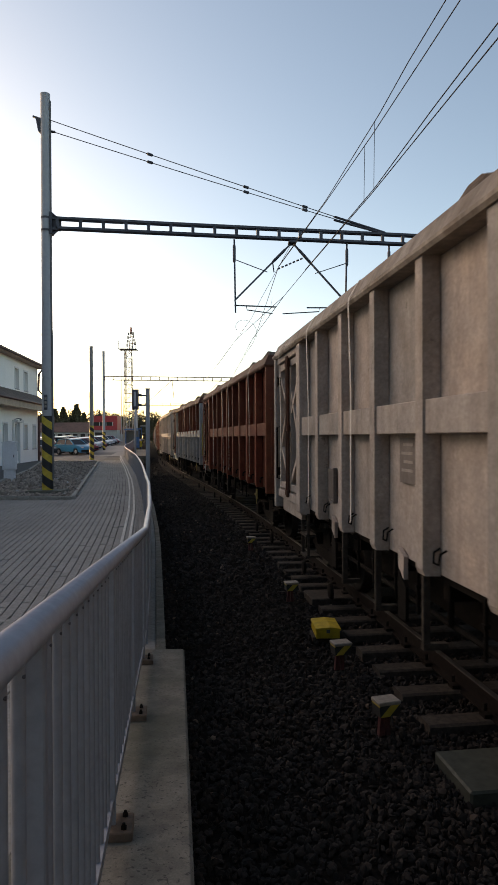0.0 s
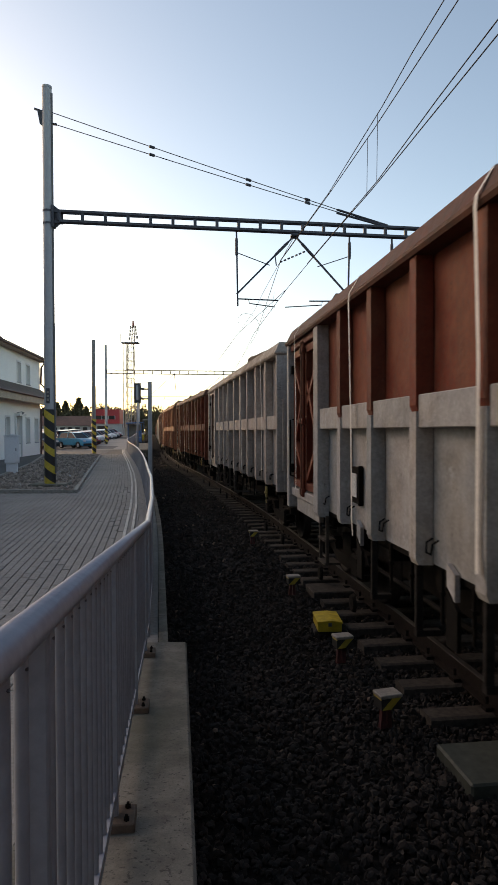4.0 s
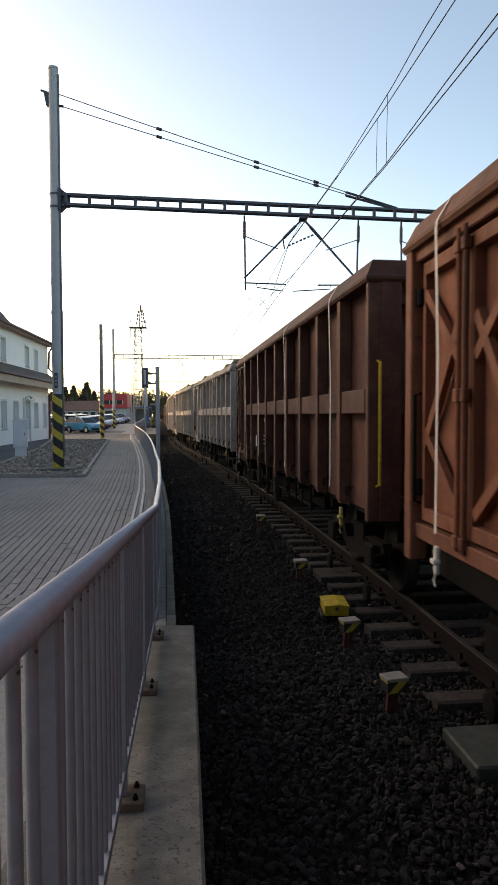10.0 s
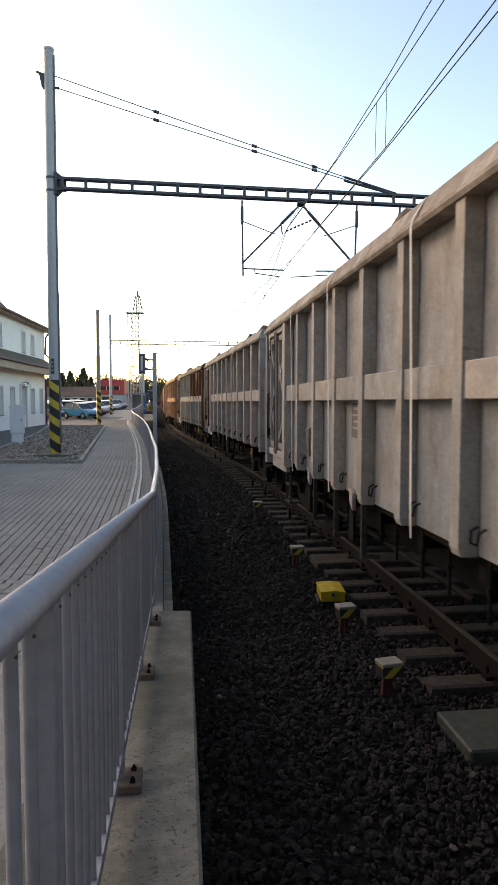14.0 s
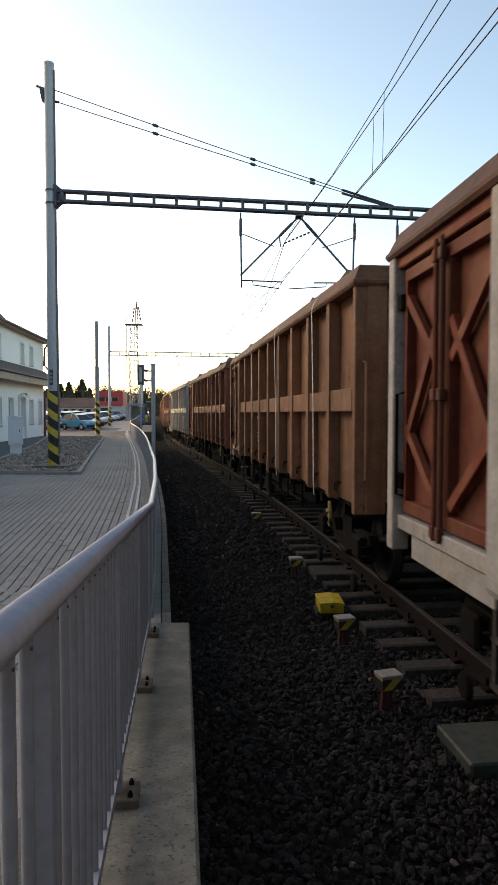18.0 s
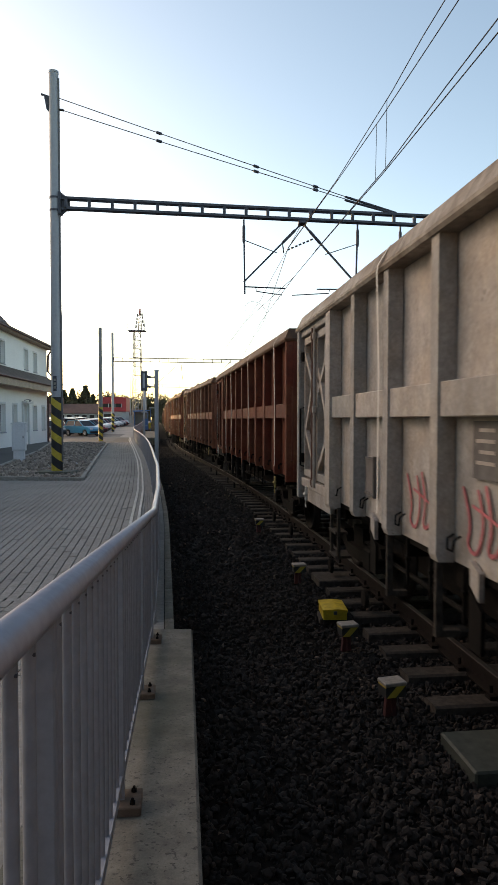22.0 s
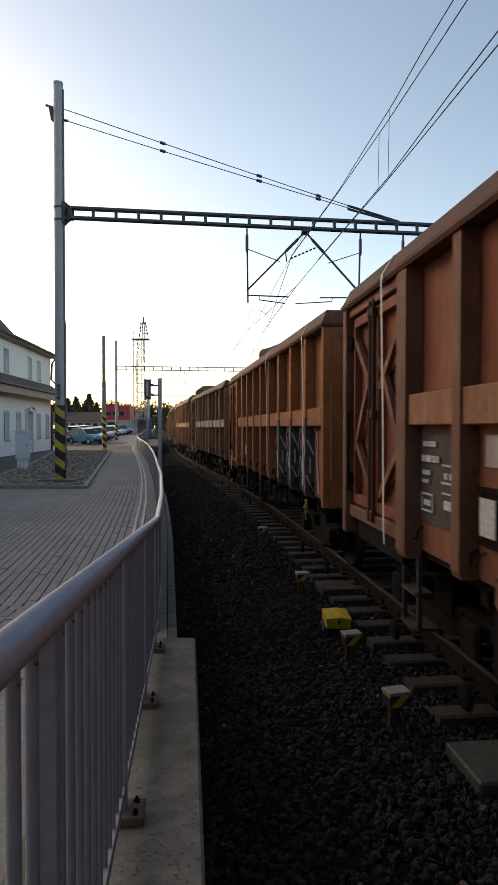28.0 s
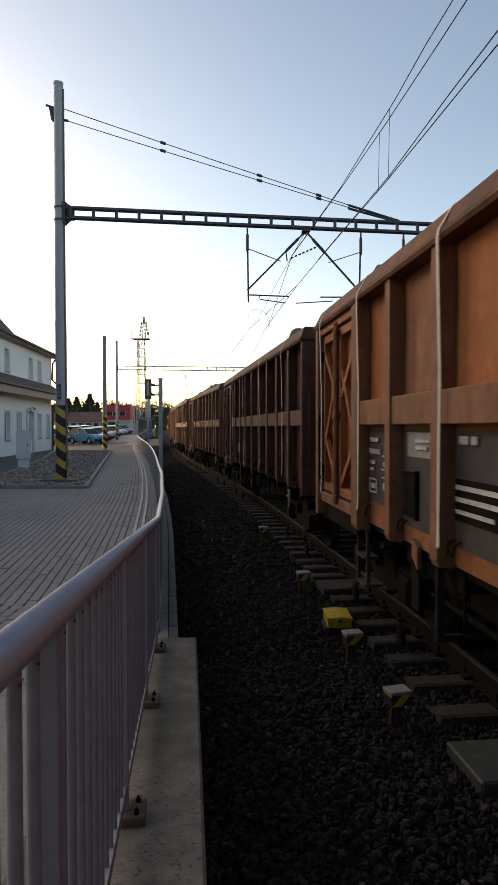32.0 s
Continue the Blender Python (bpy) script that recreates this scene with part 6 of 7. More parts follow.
def car_meshes():
    """A compact hatchback; nose at +x, 3.9 m long."""
    C = {}
    outline = [(-1.90, 0.30), (-1.95, 0.62), (-1.90, 0.92), (-1.72, 0.98), (0.95, 0.95), (1.55, 0.86), (1.88, 0.70), (1.95, 0.50), (1.92, 0.28)]
    arch = lambda cx: [(cx + 0.36 * math.cos(a), 0.30 + 0.36 * math.sin(a)) for a in [math.pi * k / 8 for k in range(9)]]
    low = [(1.92, 0.22)] + arch(1.22) + arch(-1.18) + [(-1.90, 0.22)]
    prof = outline + low[0:1] + low[1:10] + low[10:19] + low[19:]
    n = len(prof)
    vs, fs = [], []
    for y, k in ((-0.82, 0.985), (-0.76, 1.0), (0.76, 1.0), (0.82, 0.985)):
        vs += [(x * k, y, z if abs(y) < 0.8 else 0.3 + (z - 0.3) * 0.97) for x, z in prof]
    for r in range(3):
        fs += [(r * n + i, r * n + (i + 1) % n, (r + 1) * n + (i + 1) % n, (r + 1) * n + i) for i in range(n)]
    fs += [tuple(range(n - 1, -1, -1)), tuple(range(3 * n, 4 * n))]
    C["body"] = mesh("body", vs, fs, GALV)
    top = [(-1.72, 0.96, 0.76), (-1.45, 1.42, 0.62), (-0.2, 1.48, 0.62), (0.25, 1.40, 0.62), (1.0, 0.94, 0.74)]
    v = [(x, -w, z) for x, z, w in top] + [(x, w, z) for x, z, w in top]
    C["glasshouse"] = mesh("glasshouse", v, [(0, 1, 2, 3, 4), (9, 8, 7, 6, 5)] + [(i, i + 5, i + 6, i + 1) for i in range(4)], CARGLASS)
    roof = [(-1.50, 1.40), (-1.42, 1.455), (-0.2, 1.51), (0.22, 1.44), (0.20, 1.40), (-0.2, 1.465), (-1.40, 1.41)]
    C["roof"] = mesh("roof", *prism(roof, -0.63, 0.63), GALV)
    C["pillars"] = [mesh("window_pillar", *beam((a, q * 0.755, 0.95), (b, q * 0.628, 1.44), 0.07, 0.05), GALV) for q in (-1, 1) for a, b in ((-1.66, -1.40), (-0.32, -0.30), (0.93, 0.22))]
    C["tyre"] = mesh("tyre", *lathe([(0.17, -0.09), (0.29, -0.095), (0.30, -0.06), (0.30, 0.06), (0.29, 0.095), (0.17, 0.09)], 20, "x"), TYRE, True)
    C["rim"] = mesh("rim", *lathe([(0.0, 0.07), (0.06, 0.085), (0.14, 0.07), (0.18, 0.09), (0.18, -0.08)], 14, "x"), RIM)
    C["bumper"] = mesh("bumper", *box(-0.06, 0.06, -0.74, 0.74, 0.28, 0.46, 0.02), TYRE)
    C["lamp"] = mesh("lamp", *box(-0.05, 0.05, -0.14, 0.14, -0.07, 0.07, 0.02), LAMP_RED)
    return C


CM = car_meshes()


def car(x, y, turn, paint, label):
    z = 0.504 + max(0.0, y - 60) * 0.01105
    K = empty("car", pose(x, y, z, 0, 0, turn), label=label, category="car", group="cars in the car park")
    part("body", CM["body"], K, material=paint)
    part("glasshouse", CM["glasshouse"], K)
    part("roof", CM["roof"], K, material=paint)
    for me in CM["pillars"]:
        part("window_pillar", me, K, material=paint)
    for wx in (1.22, -1.18):
        for s in (-1, 1):
            w = part("wheel", CM["tyre"], K, pose(wx, s * 0.72, 0.30, 0, 0, 90 * s))
            part("rim", CM["rim"], w)
    for wx in (1.93, -1.93):
        part("bumper", CM["bumper"], K, pose(wx, 0, 0))
        for s in (-0.58, 0.58):
            part("tail_lamp" if wx < 0 else "headlamp", CM["lamp"], K, pose(wx - 0.06 * (1 if wx > 0 else -1), s, 0.68), LAMP_CLEAR if wx > 0 else LAMP_RED)


BLUE, BLACK, WHITE, SILVER, CRIMSON, NAVY = (car_paint("car_" + n, c) for n, c in (("blue", (0.008, 0.22, 0.37)), ("black", (0.012, 0.012, 0.014)), ("white", (0.62, 0.62, 0.62)), ("silver", (0.36, 0.37, 0.38)), ("crimson", (0.30, 0.02, 0.03)), ("navy", (0.02, 0.03, 0.07))))
car(-15.55, 62.6, -36, BLUE, "bright blue compact hatchback parked by the walkway")
car(-18.7, 61.6, -36, BLACK, "black hatchback parked beside the blue one")
PARKED = [(-15.55, 62.6), (-18.7, 61.6)]
for k, (paint, word) in enumerate(((NAVY, "dark blue"), (CRIMSON, "dark red"), (SILVER, "silver"), (SILVER, "silver"), (CRIMSON, "dark red"), (BLACK, "black"), (WHITE, "white"), (SILVER, "silver"), (WHITE, "white"), (NAVY, "dark blue"), (SILVER, "silver"), (CRIMSON, "dark red"), (WHITE, "white"))):
    px, d = -16.3 - 0.43 * k, 66.6 + 3.6 * k
    PARKED.append((px, d))
    car(px, d, -38 + (k * 5) % 7 - 3, paint, word + " hatchback parked at an angle along the walkway")


def free(px, d):
    """True where no parked car stands yet."""
    ok = all(math.hypot(px - a, (d - b) * 0.8) > 3.4 for a, b in PARKED)
    if ok:
        PARKED.append((px, d))
    return ok


for k, (px, d, paint, word) in enumerate([(-16.0, 68.2, NAVY, "dark blue"), (-15.7, 72.5, CRIMSON, "dark red"), (-19.0, 68, WHITE, "white"), (-21.3, 68.5, SILVER, "silver"), (-23.6, 69, CRIMSON, "dark red"), (-17.5, 77, NAVY, "dark blue"), (-20.1, 77.5, WHITE, "white"), (-22.7, 78, SILVER, "silver"), (-25.4, 78, BLACK, "black"),
                                          (-16.2, 82, CRIMSON, "dark red"), (-18.6, 88, WHITE, "white"), (-21.2, 88.4, SILVER, "silver"), (-24.0, 89, WHITE, "white"), (-26.8, 89, CRIMSON, "dark red"), (-29.6, 90, SILVER, "silver"), (-19.0, 98, CRIMSON, "dark red"), (-22.2, 99, WHITE, "white"), (-25.6, 100, SILVER, "silver"), (-29.0, 100, WHITE, "white"), (-32.4, 101, NAVY, "dark blue"), (-35.5, 101, WHITE, "white")]):
    if free(px, d):
        car(px, d, (88 if k % 3 else -92) + (k * 7) % 9 - 4, paint, word + " hatchback in a row of parked cars")


rowrng = random.Random(21)
for y0, x0, n in ((63.0, -21.6, 3), (73.0, -18.5, 4), (83.0, -19.5, 5), (93.5, -20.8, 5)):
    for k in range(n):
        paint, word = rowrng.choice(((WHITE, "white"), (SILVER, "silver"), (NAVY, "dark blue"), (CRIMSON, "dark red"), (BLACK, "black"), (SILVER, "silver")))
        if free(x0 - 2.5 * k, y0 + 0.3 * k):
            car(x0 - 2.5 * k, y0 + 0.3 * k, 90 + rowrng.uniform(-5, 5), paint, word + " hatchback in a row of parked cars")


# ---- the other masts, posts and the second portal ----
MAST_GREY = plain("grimy_mast_steel", (0.24, 0.225, 0.215), 0.7, 0.1, 10, 0.15)


def slim_mast(x, y, top):
    m = empty("overhead_line_mast", pose(x, y, Z_PAVE - 0.05), label="slim grey mast with a striped foot beside the walkway", category="mast", group="overhead line masts")
    h = top - Z_PAVE
    part("shaft_low", mesh("shaft_low", *tube([(0, 0, 0), (0, 0, h * 0.6)], 0.15, 14, False), MAST_GREY, True), m)
    part("shaft_high", mesh("shaft_high", *tube([(0, 0, h * 0.6), (0, 0, h)], 0.125, 14, False), MAST_GREY, True), m)
    part("warning_band", mesh("warning_band", *tube([(0, 0, 0.05), (0, 0, 2.55)], 0.168, 14, False), STRIPE, True), m)
    return m


slim_mast(-10.75, 48.6, 8.85)
concrete_mast(-15.0, 74.0, 11.75, label="grey overhead-line mast of the second portal with a striped foot")
GIRDER_TWO = lattice_girder("portal_girder", (-14.88, 74.0, 8.55), (9, 77.5, 8.55), 0.40, 0.30, 1.0, PIPE, "rust-red lattice girder of the second portal")
concrete_mast(-20.5, 134, 11.5, stripes=False, label="distant grey overhead-line mast")
lattice_girder("portal_girder", (-20.45, 134, 8.6), (8, 137, 8.6), 0.5, 0.3, 1.6, PIPE, "distant lattice girder across the tracks")
for z in (7.9, 6.7):
    wire("span_wire", [(-10.95, 48.6, z), (-12.9, 61, z - 0.25), (-15.0, 74, z)], 0.012, "thin span wire between two masts")
for x in (-7.5, -2.0):
    yy = 74 + (x + 14.7) / 23.7 * 3.5
    part("hanger", mesh("hanger", *beam((x, yy, 8.75), (x + 0.2, yy, 6.6), 0.06, 0.06), PIPE), GIRDER_TWO)
    part("strut", mesh("strut", *beam((x + 0.02, yy, 8.6), (x - 2.6, yy - 0.2, 6.2), 0.05, 0.05), PIPE), GIRDER_TWO)


def signal():
    S = empty("railway_signal", pose(-6.25, 40.2, -0.3), label="tall railway signal seen from behind, black head on a grey mast", category="railway signal")
    part("mast", mesh("mast", *tube([(0, 0, 0), (0, 0, 5.3)], 0.06, 10), GALV_DULL, True), S)
    part("head", mesh("head", *box(-0.17, 0.17, -0.08, 0.10, 4.15, 5.30, 0.03), DARKSTEEL), S)
    part("backboard", mesh("backboard", *box(-0.20, 0.20, 0.10, 0.12, 4.10, 5.34, 0.008), DARKSTEEL), S)
    part("rear_cover", mesh("rear_cover", *box(-0.075, 0.075, -0.115, -0.075, 4.30, 5.18, 0.02), GALV_DULL), S, label="pale grey rear cover")
    for k in range(3):
        part("hood", mesh("hood", *tube([(0, 0.10, 4.35 + 0.36 * k), (0, 0.34, 4.35 + 0.36 * k)], 0.11, 12, False), DARKSTEEL), S)
    part("step", mesh("step", *join(*[box(-0.2, 0.2, -0.03, 0.0, z, z + 0.03) for z in (1.2, 2.0, 2.8, 3.6)]), GALV_DULL), S)


signal()


def grey_post():
    P = empty("grey_post", pose(-3.26, 23.9, -0.3), label="plain grey steel post beside the railing", category="post")
    part("shaft", mesh("shaft", *box(-0.075, 0.065, -0.06, 0.06, 0, 4.15, 0.01), GALV_DULL), P)
    for z in (3.55, 3.90):
        part("bracket", mesh("bracket", *join(box(-0.22, -0.07, -0.03, 0.03, z, z + 0.05), tube([(-0.22, 0, z + 0.02), (-0.34, 0, z + 0.05)], 0.045, 8)), DARKSTEEL), P)
    part("cap", mesh("cap", *box(-0.085, 0.085, -0.07, 0.07, 4.15, 4.18), GALV_DULL), P)


grey_post()


TIP_RED = plain("faded_red_paint", (0.42, 0.12, 0.09), 0.7, 0, 10, 0.2)


def lattice_tower():
    T = empty("lattice_tower", pose(-21.5, 130.0, 0.4), label="tall lattice mast with a platform and aerials", category="tower")
    h, w0, w1 = 18.9, 0.95, 0.62
    for sx in (-1, 1):
        for sy in (-1, 1):
            part("leg", mesh("leg", *beam((sx * w0, sy * w0, 0), (sx * w1, sy * w1, h), 0.11, 0.11), FASCIA), T)
    n = 11
    for i in range(n):
        a, b = i / n, (i + 1) / n
        wa, wb = w0 + (w1 - w0) * a, w0 + (w1 - w0) * b
        for s in (-1, 1):
            part("brace", mesh("brace", *join(beam((-wa, s * wa, a * h), (wb, s * wb, b * h), 0.08, 0.08), beam((-wb, s * wb, b * h), (wb, s * wb, b * h), 0.08, 0.08)), FASCIA), T)
            part("brace", mesh("brace", *beam((s * wa, -wa, a * h), (s * wb, wb, b * h), 0.08, 0.08), FASCIA), T)
    part("platform", mesh("platform", *box(-1.7, 1.7, -1.3, 1.3, h, h + 0.10), GALV_DULL), T)
    for x in (-1.7, -0.85, 0, 0.85, 1.7):
        part("platform_rail_post", mesh("platform_rail_post", *beam((x, -1.3, h), (x, -1.3, h + 1.1), 0.05, 0.05), GALV_DULL), T)
    part("platform_rail", mesh("platform_rail", *beam((-1.7, -1.3, h + 1.1), (1.7, -1.3, h + 1.1), 0.05, 0.05), GALV_DULL), T)
    part("aerial_mast", mesh("aerial_mast", *join(*[tube([(0.55 + a, b, h), (0.55 + 0.5 * a, 0.5 * b, h + 3.5)], 0.06, 5) for a in (-0.3, 0.3) for b in (-0.3, 0.3)], *[beam((0.25, -0.3, h + z), (0.85, -0.3, h + z + 0.45), 0.06, 0.06) for z in (0.2, 0.9, 1.6, 2.3, 3.0)]), FASCIA), T)
    part("aerial_tip", mesh("aerial_tip", *tube([(0.55, 0, h + 3.1), (0.55, 0, h + 4.4)], [0.22, 0.16], 8), TIP_RED), T, label="red tip of the aerial mast")
    for k, (x, z) in enumerate(((-0.2, 0.6), (1.3, 0.9), (-0.05, 1.4), (1.15, 1.6), (0.0, 2.1), (1.1, 2.3), (0.1, 2.8), (1.0, 2.9))):
        part("aerial", mesh("aerial", *join(box(x - 0.13, x + 0.13, -0.3, -0.1, h + z, h + z + 0.55), beam((0.55, 0, h + z + 0.3), (x, -0.1, h + z + 0.3), 0.07, 0.07)), FASCIA if k % 2 else PALE), T)
    for x, z in ((-1.7, 1.7), (-1.2, 1.5), (1.65, 1.9)):
        part("whip_aerial", mesh("whip_aerial", *tube([(x, -1.25, h), (x, -1.25, h + z)], 0.05, 6), GALV_DULL), T)
    part("side_mast", mesh("side_mast", *tube([(-1.35, -0.5, 0), (-1.35, -0.5, h + 0.1)], 0.08, 8), GALV_DULL), T)
    part("ladder", mesh("ladder", *join(*[tube([(x, -0.95, 0), (x, -0.7, h)], 0.05, 5) for x in (-0.25, 0.25)], *[beam((-0.25, -0.95 + 0.25 * z / h, z), (0.25, -0.95 + 0.25 * z / h, z), 0.05, 0.05) for z in [0.5 * q for q in range(1, 36)]]), GALV_DULL), T)


lattice_tower()

# ---- buildings behind the car park ----
RED_CLAD = plain("red_cladding", (0.42, 0.03, 0.035), 0.5, 0, 10, 0.12)
PALE_WALL = plain("pale_wall", (0.42, 0.40, 0.38), 0.9, 0, 12, 0.12)
BROWN_TILE = plain("brown_roof_tile", (0.13, 0.065, 0.05), 0.85, 0, 8, 0.3)


def red_building():
    R = empty("red_building", pose(-22.6, 112, 0.7), label="low commercial building with red cladding over pale walls", category="building")
    part("wall", mesh("wall", *box(-2.0, 2.1, 0, 3, 0, 2.9), PALE_WALL), R)
    part("cladding", mesh("cladding", *join(box(-2.1, 2.2, -0.25, 3.1, 2.7, 3.4), box(-2.1, 2.2, -0.25, 3.1, 4.05, 5.1), box(-2.1, -1.9, -0.25, 3.1, 3.4, 4.05), box(1.5, 2.2, -0.25, 3.1, 3.4, 4.05), box(-1.9, 1.5, 0.0, 3.1, 3.4, 4.05)), RED_CLAD), R)
    for k in range(3):
        w = part("window", mesh("window", *box(-1.88 + k * 1.1, -0.84 + k * 1.1, -0.12, -0.02, 3.42, 4.03), PANE), R)
        part("mullion", mesh("mullion", *box(-0.84 + k * 1.1, -0.78 + k * 1.1, -0.16, -0.02, 3.40, 4.05), WHITE_PVC), w)
    part("door", mesh("door", *box(-1.6, 0.2, -0.06, 0.0, 0.0, 2.3), PANE), R)


red_building()


def long_house():
    H = empty("long_house", pose(-36.5, 132, -0.75), label="long pale house with a brown tiled roof", category="house")
    part("wall", mesh("wall", *box(-6, 8.5, 0, 8, 0, 4.1), PALE_WALL), H)
    part("roof", mesh("roof", *prism([(-0.5, 4.0), (4.0, 6.0), (8.5, 4.0)], -6.4, 8.9, "x"), BROWN_TILE), H)
    for k in range(9):
        w = part("window", mesh("window", *box(-5.4 + k * 1.5, -4.5 + k * 1.5, -0.05, 0.0, 2.6, 3.7), PANE), H)
        for z in (2.5, 3.7):
            part("frame", mesh("frame", *box(-5.5 + k * 1.5, -4.4 + k * 1.5, -0.08, -0.05, z, z + 0.1), WHITE_PVC), w)
    part("chimney", mesh("chimney", *box(-2.0, -1.2, 3.6, 4.4, 5.4, 7.2), BROWN_TILE), H)
    part("wing_roof", mesh("wing_roof", *prism([(-0.6, 3.6), (2.0, 5.0), (4.6, 3.6)], 8.9, 15, "x"), BROWN_TILE), H, label="brown lower roof of the wing")
    part("wing_wall", mesh("wing_wall", *box(8.9, 15, 0, 4, 0, 3.6), PALE_WALL), H)


long_house()


def shelter():
    S = empty("platform_shelter", pose(-16.3, 102.0, 0.3, 0, 0, 8), label="small blue and glass platform shelter", category="shelter")
    B = plain("blue_steel", (0.05, 0.14, 0.30), 0.5, 0.1, 12, 0.15)
    for x in (-1.0, 1.0):
        for y in (-0.8, 0.8):
            part("post", mesh("post", *beam((x, y, 0), (x, y, 2.95), 0.10, 0.10), B), S)
    part("roof", mesh("roof", *prism([(-1.25, 2.95), (1.25, 3.07), (1.25, 3.22), (-1.25, 3.12)], -1.1, 1.1), B), S)
    part("pane", mesh("pane", *box(-0.95, 0.95, 0.78, 0.80, 0.3, 2.9), PALE), S)
    part("pane", mesh("pane", *box(-1.01, -0.99, -0.7, 0.7, 0.3, 2.8), PANE), S)
    part("canopy", mesh("canopy", *box(1.2, 2.7, -1.0, 1.0, 3.50, 3.68, 0.02), PALE), S, label="flat pale canopy")
    for x in (1.4, 2.5):
        part("post", mesh("post", *beam((x, 0.0, 0), (x, 0.0, 3.5), 0.10, 0.10), B), S)
    part("panel", mesh("panel", *box(0.2, 0.95, -0.84, -0.80, 0.2, 1.9), B), S, label="blue notice panel")
    part("panel", mesh("panel", *box(1.10, 1.45, -0.82, -0.78, 0.4, 1.3), YELLOW), S, label="yellow notice")


shelter()


def platform_end():
    P = empty("platform_end", kind="structure", label="concrete end of the far platform with steps")
    a = lambda s, off: on_line(s, off)
    v = []
    for s in (62.0, 95.0):
        for off, z in ((-4.6, -0.4), (-2.6, -0.4), (-2.6, 0.42), (-4.6, 0.42)):
            v.append((*a(s, off), z))
    part("platform", mesh("platform", v, [(0, 1, 2, 3), (7, 6, 5, 4)] + [(i, 4 + i, 4 + (i + 1) % 4, (i + 1) % 4) for i in range(4)], CONCRETE), P)
    for k in range(3):
        x, y = a(61.7 - 0.3 * k, -3.6)
        part("step", mesh("step", *box(x - 0.8, x + 0.8, y - 0.15, y + 0.15, -0.4, 0.30 - 0.2 * k), CONCRETE), P)


platform_end()

# ---- trees against the glow ----
LEAF = plain("dark_foliage", (0.11, 0.095, 0.05), 0.9, 0, 6, 0.4)
TWIG = plain("bare_twigs", (0.14, 0.10, 0.07), 0.95, 0, 6, 0.3)


def conifer(x, y, h, seed, leaf=LEAF, label="dark conifer standing behind the houses", slim=0.27):
    rng = random.Random(seed)
    T = empty("tree", pose(x, y, -0.2), label=label, category="tree", group="trees on the skyline")
    part("trunk", mesh("trunk", *tube([(0, 0, 0), (0.05, 0, h * 0.5), (0, 0, h * 0.97)], [0.22, 0.14, 0.03], 7), TWIG), T)
    vs, fs = [], []
    for i in range(1100):
        f = rng.random() ** 0.8
        z = h * (0.12 + 0.88 * f)
        r = h * slim * (1.02 - f) * (0.5 + 0.6 * rng.random()) * (0.85 + 0.3 * math.sin(f * 40))
        a = rng.random() * 6.28
        c = Vector((r * math.cos(a), r * math.sin(a), z - r * 0.25))
        s = h * 0.038 * (0.6 + rng.random())
        q = Euler((rng.random() * 6, rng.random() * 6, rng.random() * 6)).to_matrix()
        k = len(vs)
        vs += [c + q @ Vector(p) * s for p in ((-1.3, -0.5, 0), (1.3, -0.4, 0.2), (1.0, 0.6, 0), (-1, 0.5, 0.2))]
        fs.append((k, k + 1, k + 2, k + 3))
    part("crown", mesh("crown", vs, fs, leaf), T)


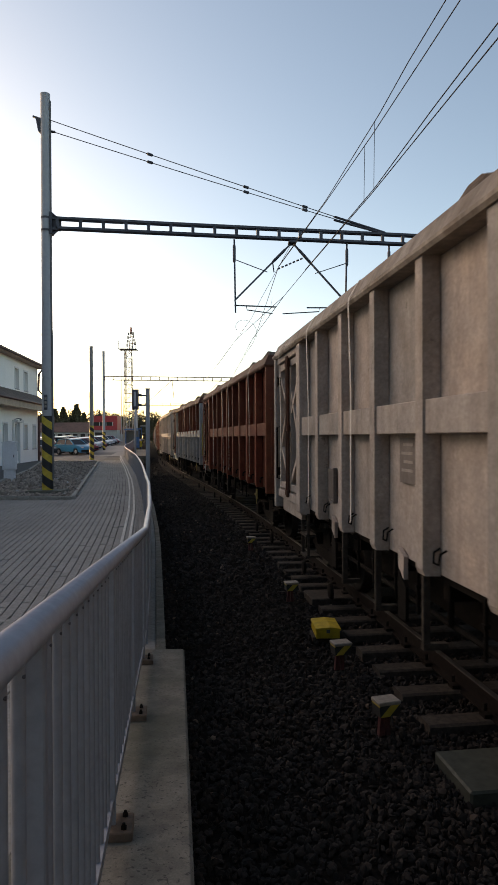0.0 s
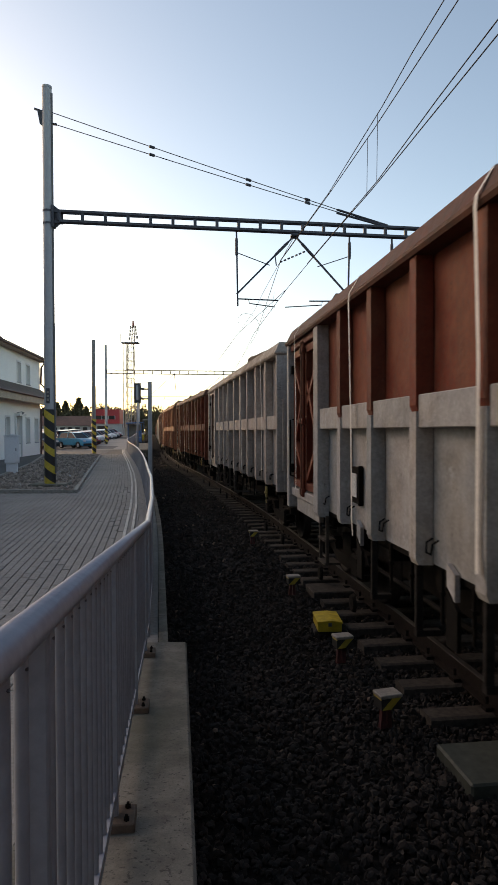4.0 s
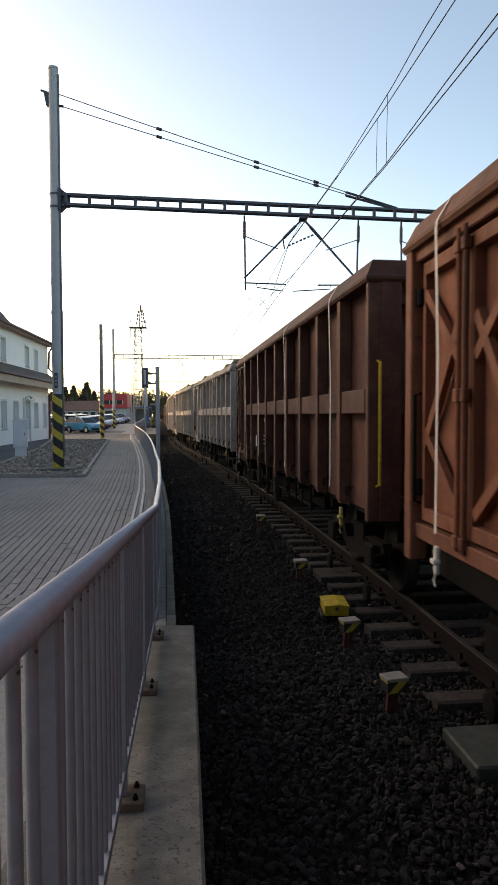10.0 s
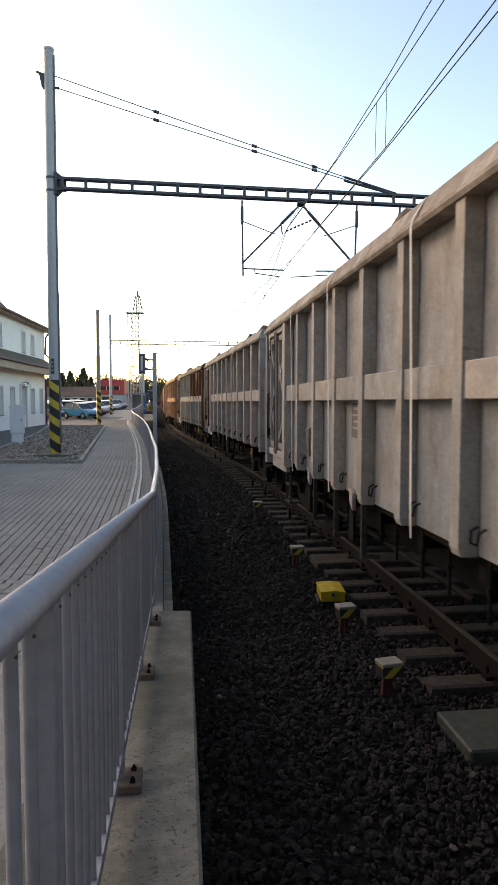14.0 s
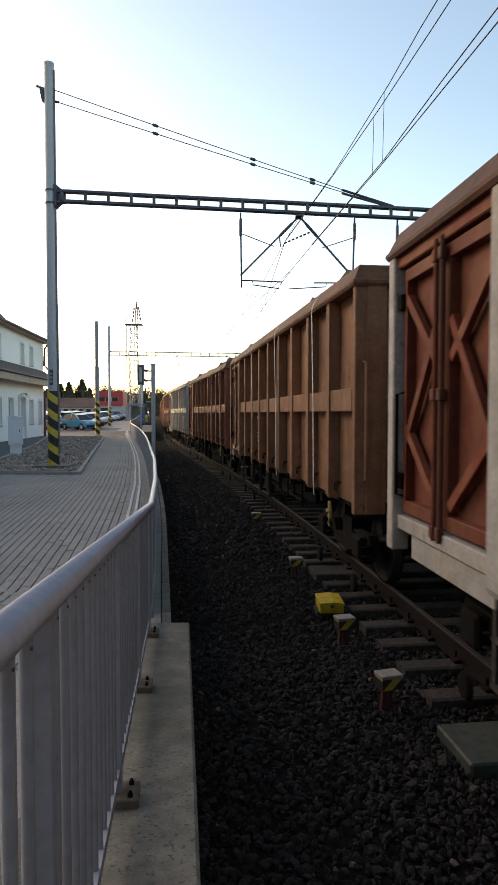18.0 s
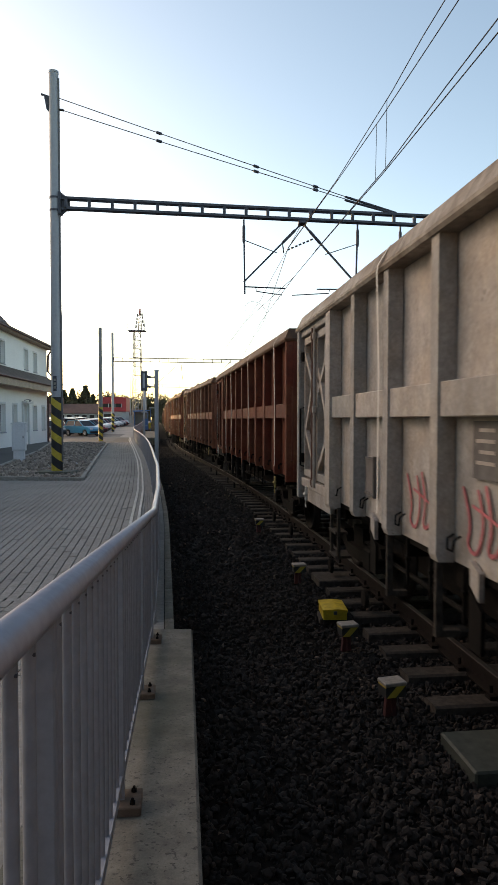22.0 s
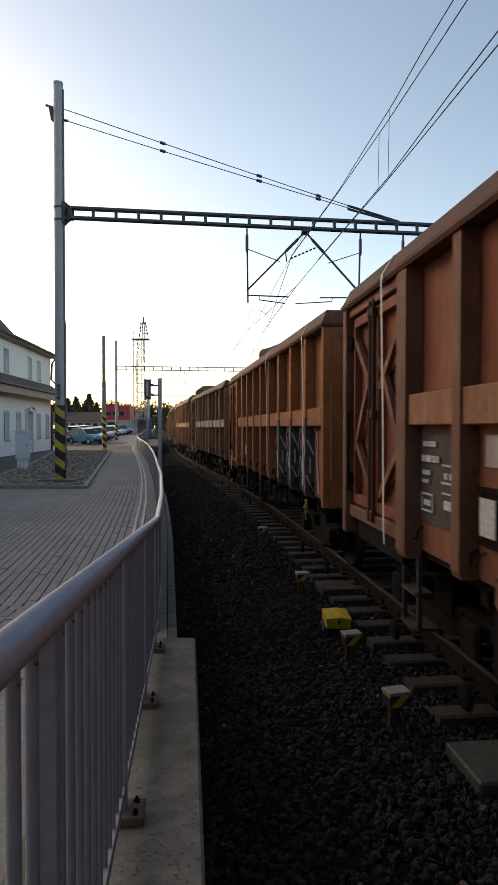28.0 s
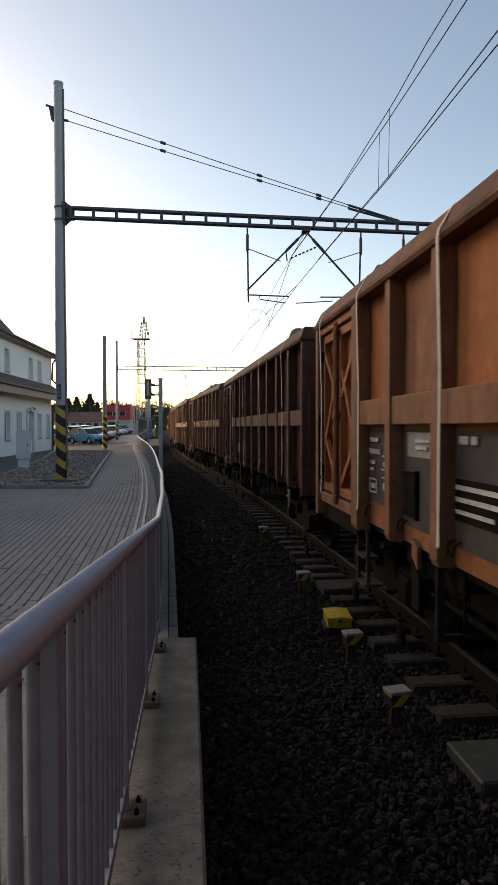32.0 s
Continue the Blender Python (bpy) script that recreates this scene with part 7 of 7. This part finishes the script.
def broadleaf(x, y, h, seed, leaf=TWIG, label="bare tree on the skyline", dense=700):
    rng = random.Random(seed)
    T = empty("tree", pose(x, y, -0.2), label=label, category="tree", group="trees on the skyline")
    limbs = [tube([(0, 0, 0), (0.1, 0, h * 0.35), (0.0, 0.1, h * 0.7)], [0.25, 0.18, 0.06], 7)]
    for k in range(9):
        a, z = rng.random() * 6.28, h * rng.uniform(0.25, 0.55)
        r = h * rng.uniform(0.2, 0.36)
        limbs.append(tube([(0, 0, z), (0.5 * r * math.cos(a), 0.5 * r * math.sin(a), z + 0.22 * h), (r * math.cos(a), r * math.sin(a), z + 0.4 * h)], [0.09, 0.06, 0.02], 5))
    part("trunk", mesh("trunk", *join(*limbs), TWIG), T)
    vs, fs = [], []
    for i in range(dense):
        a, b = rng.random() * 6.28, math.acos(rng.uniform(-0.7, 1))
        r = h * 0.36 * rng.random() ** 0.4 * (0.8 + 0.3 * math.sin(3 * a + b * 4))
        c = Vector((r * math.sin(b) * math.cos(a), r * math.sin(b) * math.sin(a), h * 0.62 + r * math.cos(b)))
        q = Euler((rng.random() * 6, rng.random() * 6, rng.random() * 6)).to_matrix()
        s = h * 0.022 * (0.5 + rng.random())
        k = len(vs)
        vs += [c + q @ Vector(p) * s for p in ((-1.6, -0.25, 0), (1.6, -0.3, 0.2), (1.2, 0.3, 0), (-1.2, 0.25, 0.2))]
        fs.append((k, k + 1, k + 2, k + 3))
    part("crown", mesh("crown", vs, fs, leaf), T)


for k, (x, y, h) in enumerate(((-52.4, 190, 10.2), (-46.3, 190, 11.4), (-43.0, 185, 9.0), (-40.0, 188, 8.4), (-49.0, 186, 10.4))):
    conifer(x, y, h, k, slim=0.36)
conifer(-55, 178, 9.0, 9)
for k, (x, y, h) in enumerate(((-56, 200, 9.5), (-50, 205, 9), (-38, 205, 8.5), (-62, 205, 9), (-33, 215, 10), (-68, 200, 10), (-45, 215, 10.5), (-59, 195, 9), (-53, 212, 10), (-41, 212, 9), (-36, 200, 8), (-28, 220, 9.5))):
    broadleaf(x, y, h + 1.5, 40 + k, TWIG if k in (2, 6) else LEAF, dense=2000)


def far_woods():
    rng = random.Random(77)
    vs, fs = [], []
    for i in range(5200):
        x = rng.uniform(-170, 120)
        y = 300 + rng.uniform(-25, 25) + abs(x + 30) * 0.1
        top = 7.5 + 2.2 * noise.noise(Vector((x * 0.09, 3, 0))) + 1.2 * noise.noise(Vector((x * 0.4, 7, 0)))
        c = Vector((x, y, -0.4 + top * rng.random() ** 0.6))
        q = Euler((rng.random() * 6, rng.random() * 6, rng.random() * 6)).to_matrix()
        s = 0.8 * (0.5 + rng.random())
        k = len(vs)
        vs += [c + q @ Vector(p) * s for p in ((-1.3, -0.8, 0), (1.3, -0.7, 0.2), (1.0, 0.8, 0), (-1, 0.8, 0.2))]
        fs.append((k, k + 1, k + 2, k + 3))
    solid("far_woods", (vs, fs), LEAF, kind="stuff", label="dark strip of woods on the horizon")


far_woods()

def motions():
    for i, W in enumerate(WAGONS):
        walk(W, [(k * 0.4, wagon_pose(i, k * 0.4)) for k in range(81)])


motions()
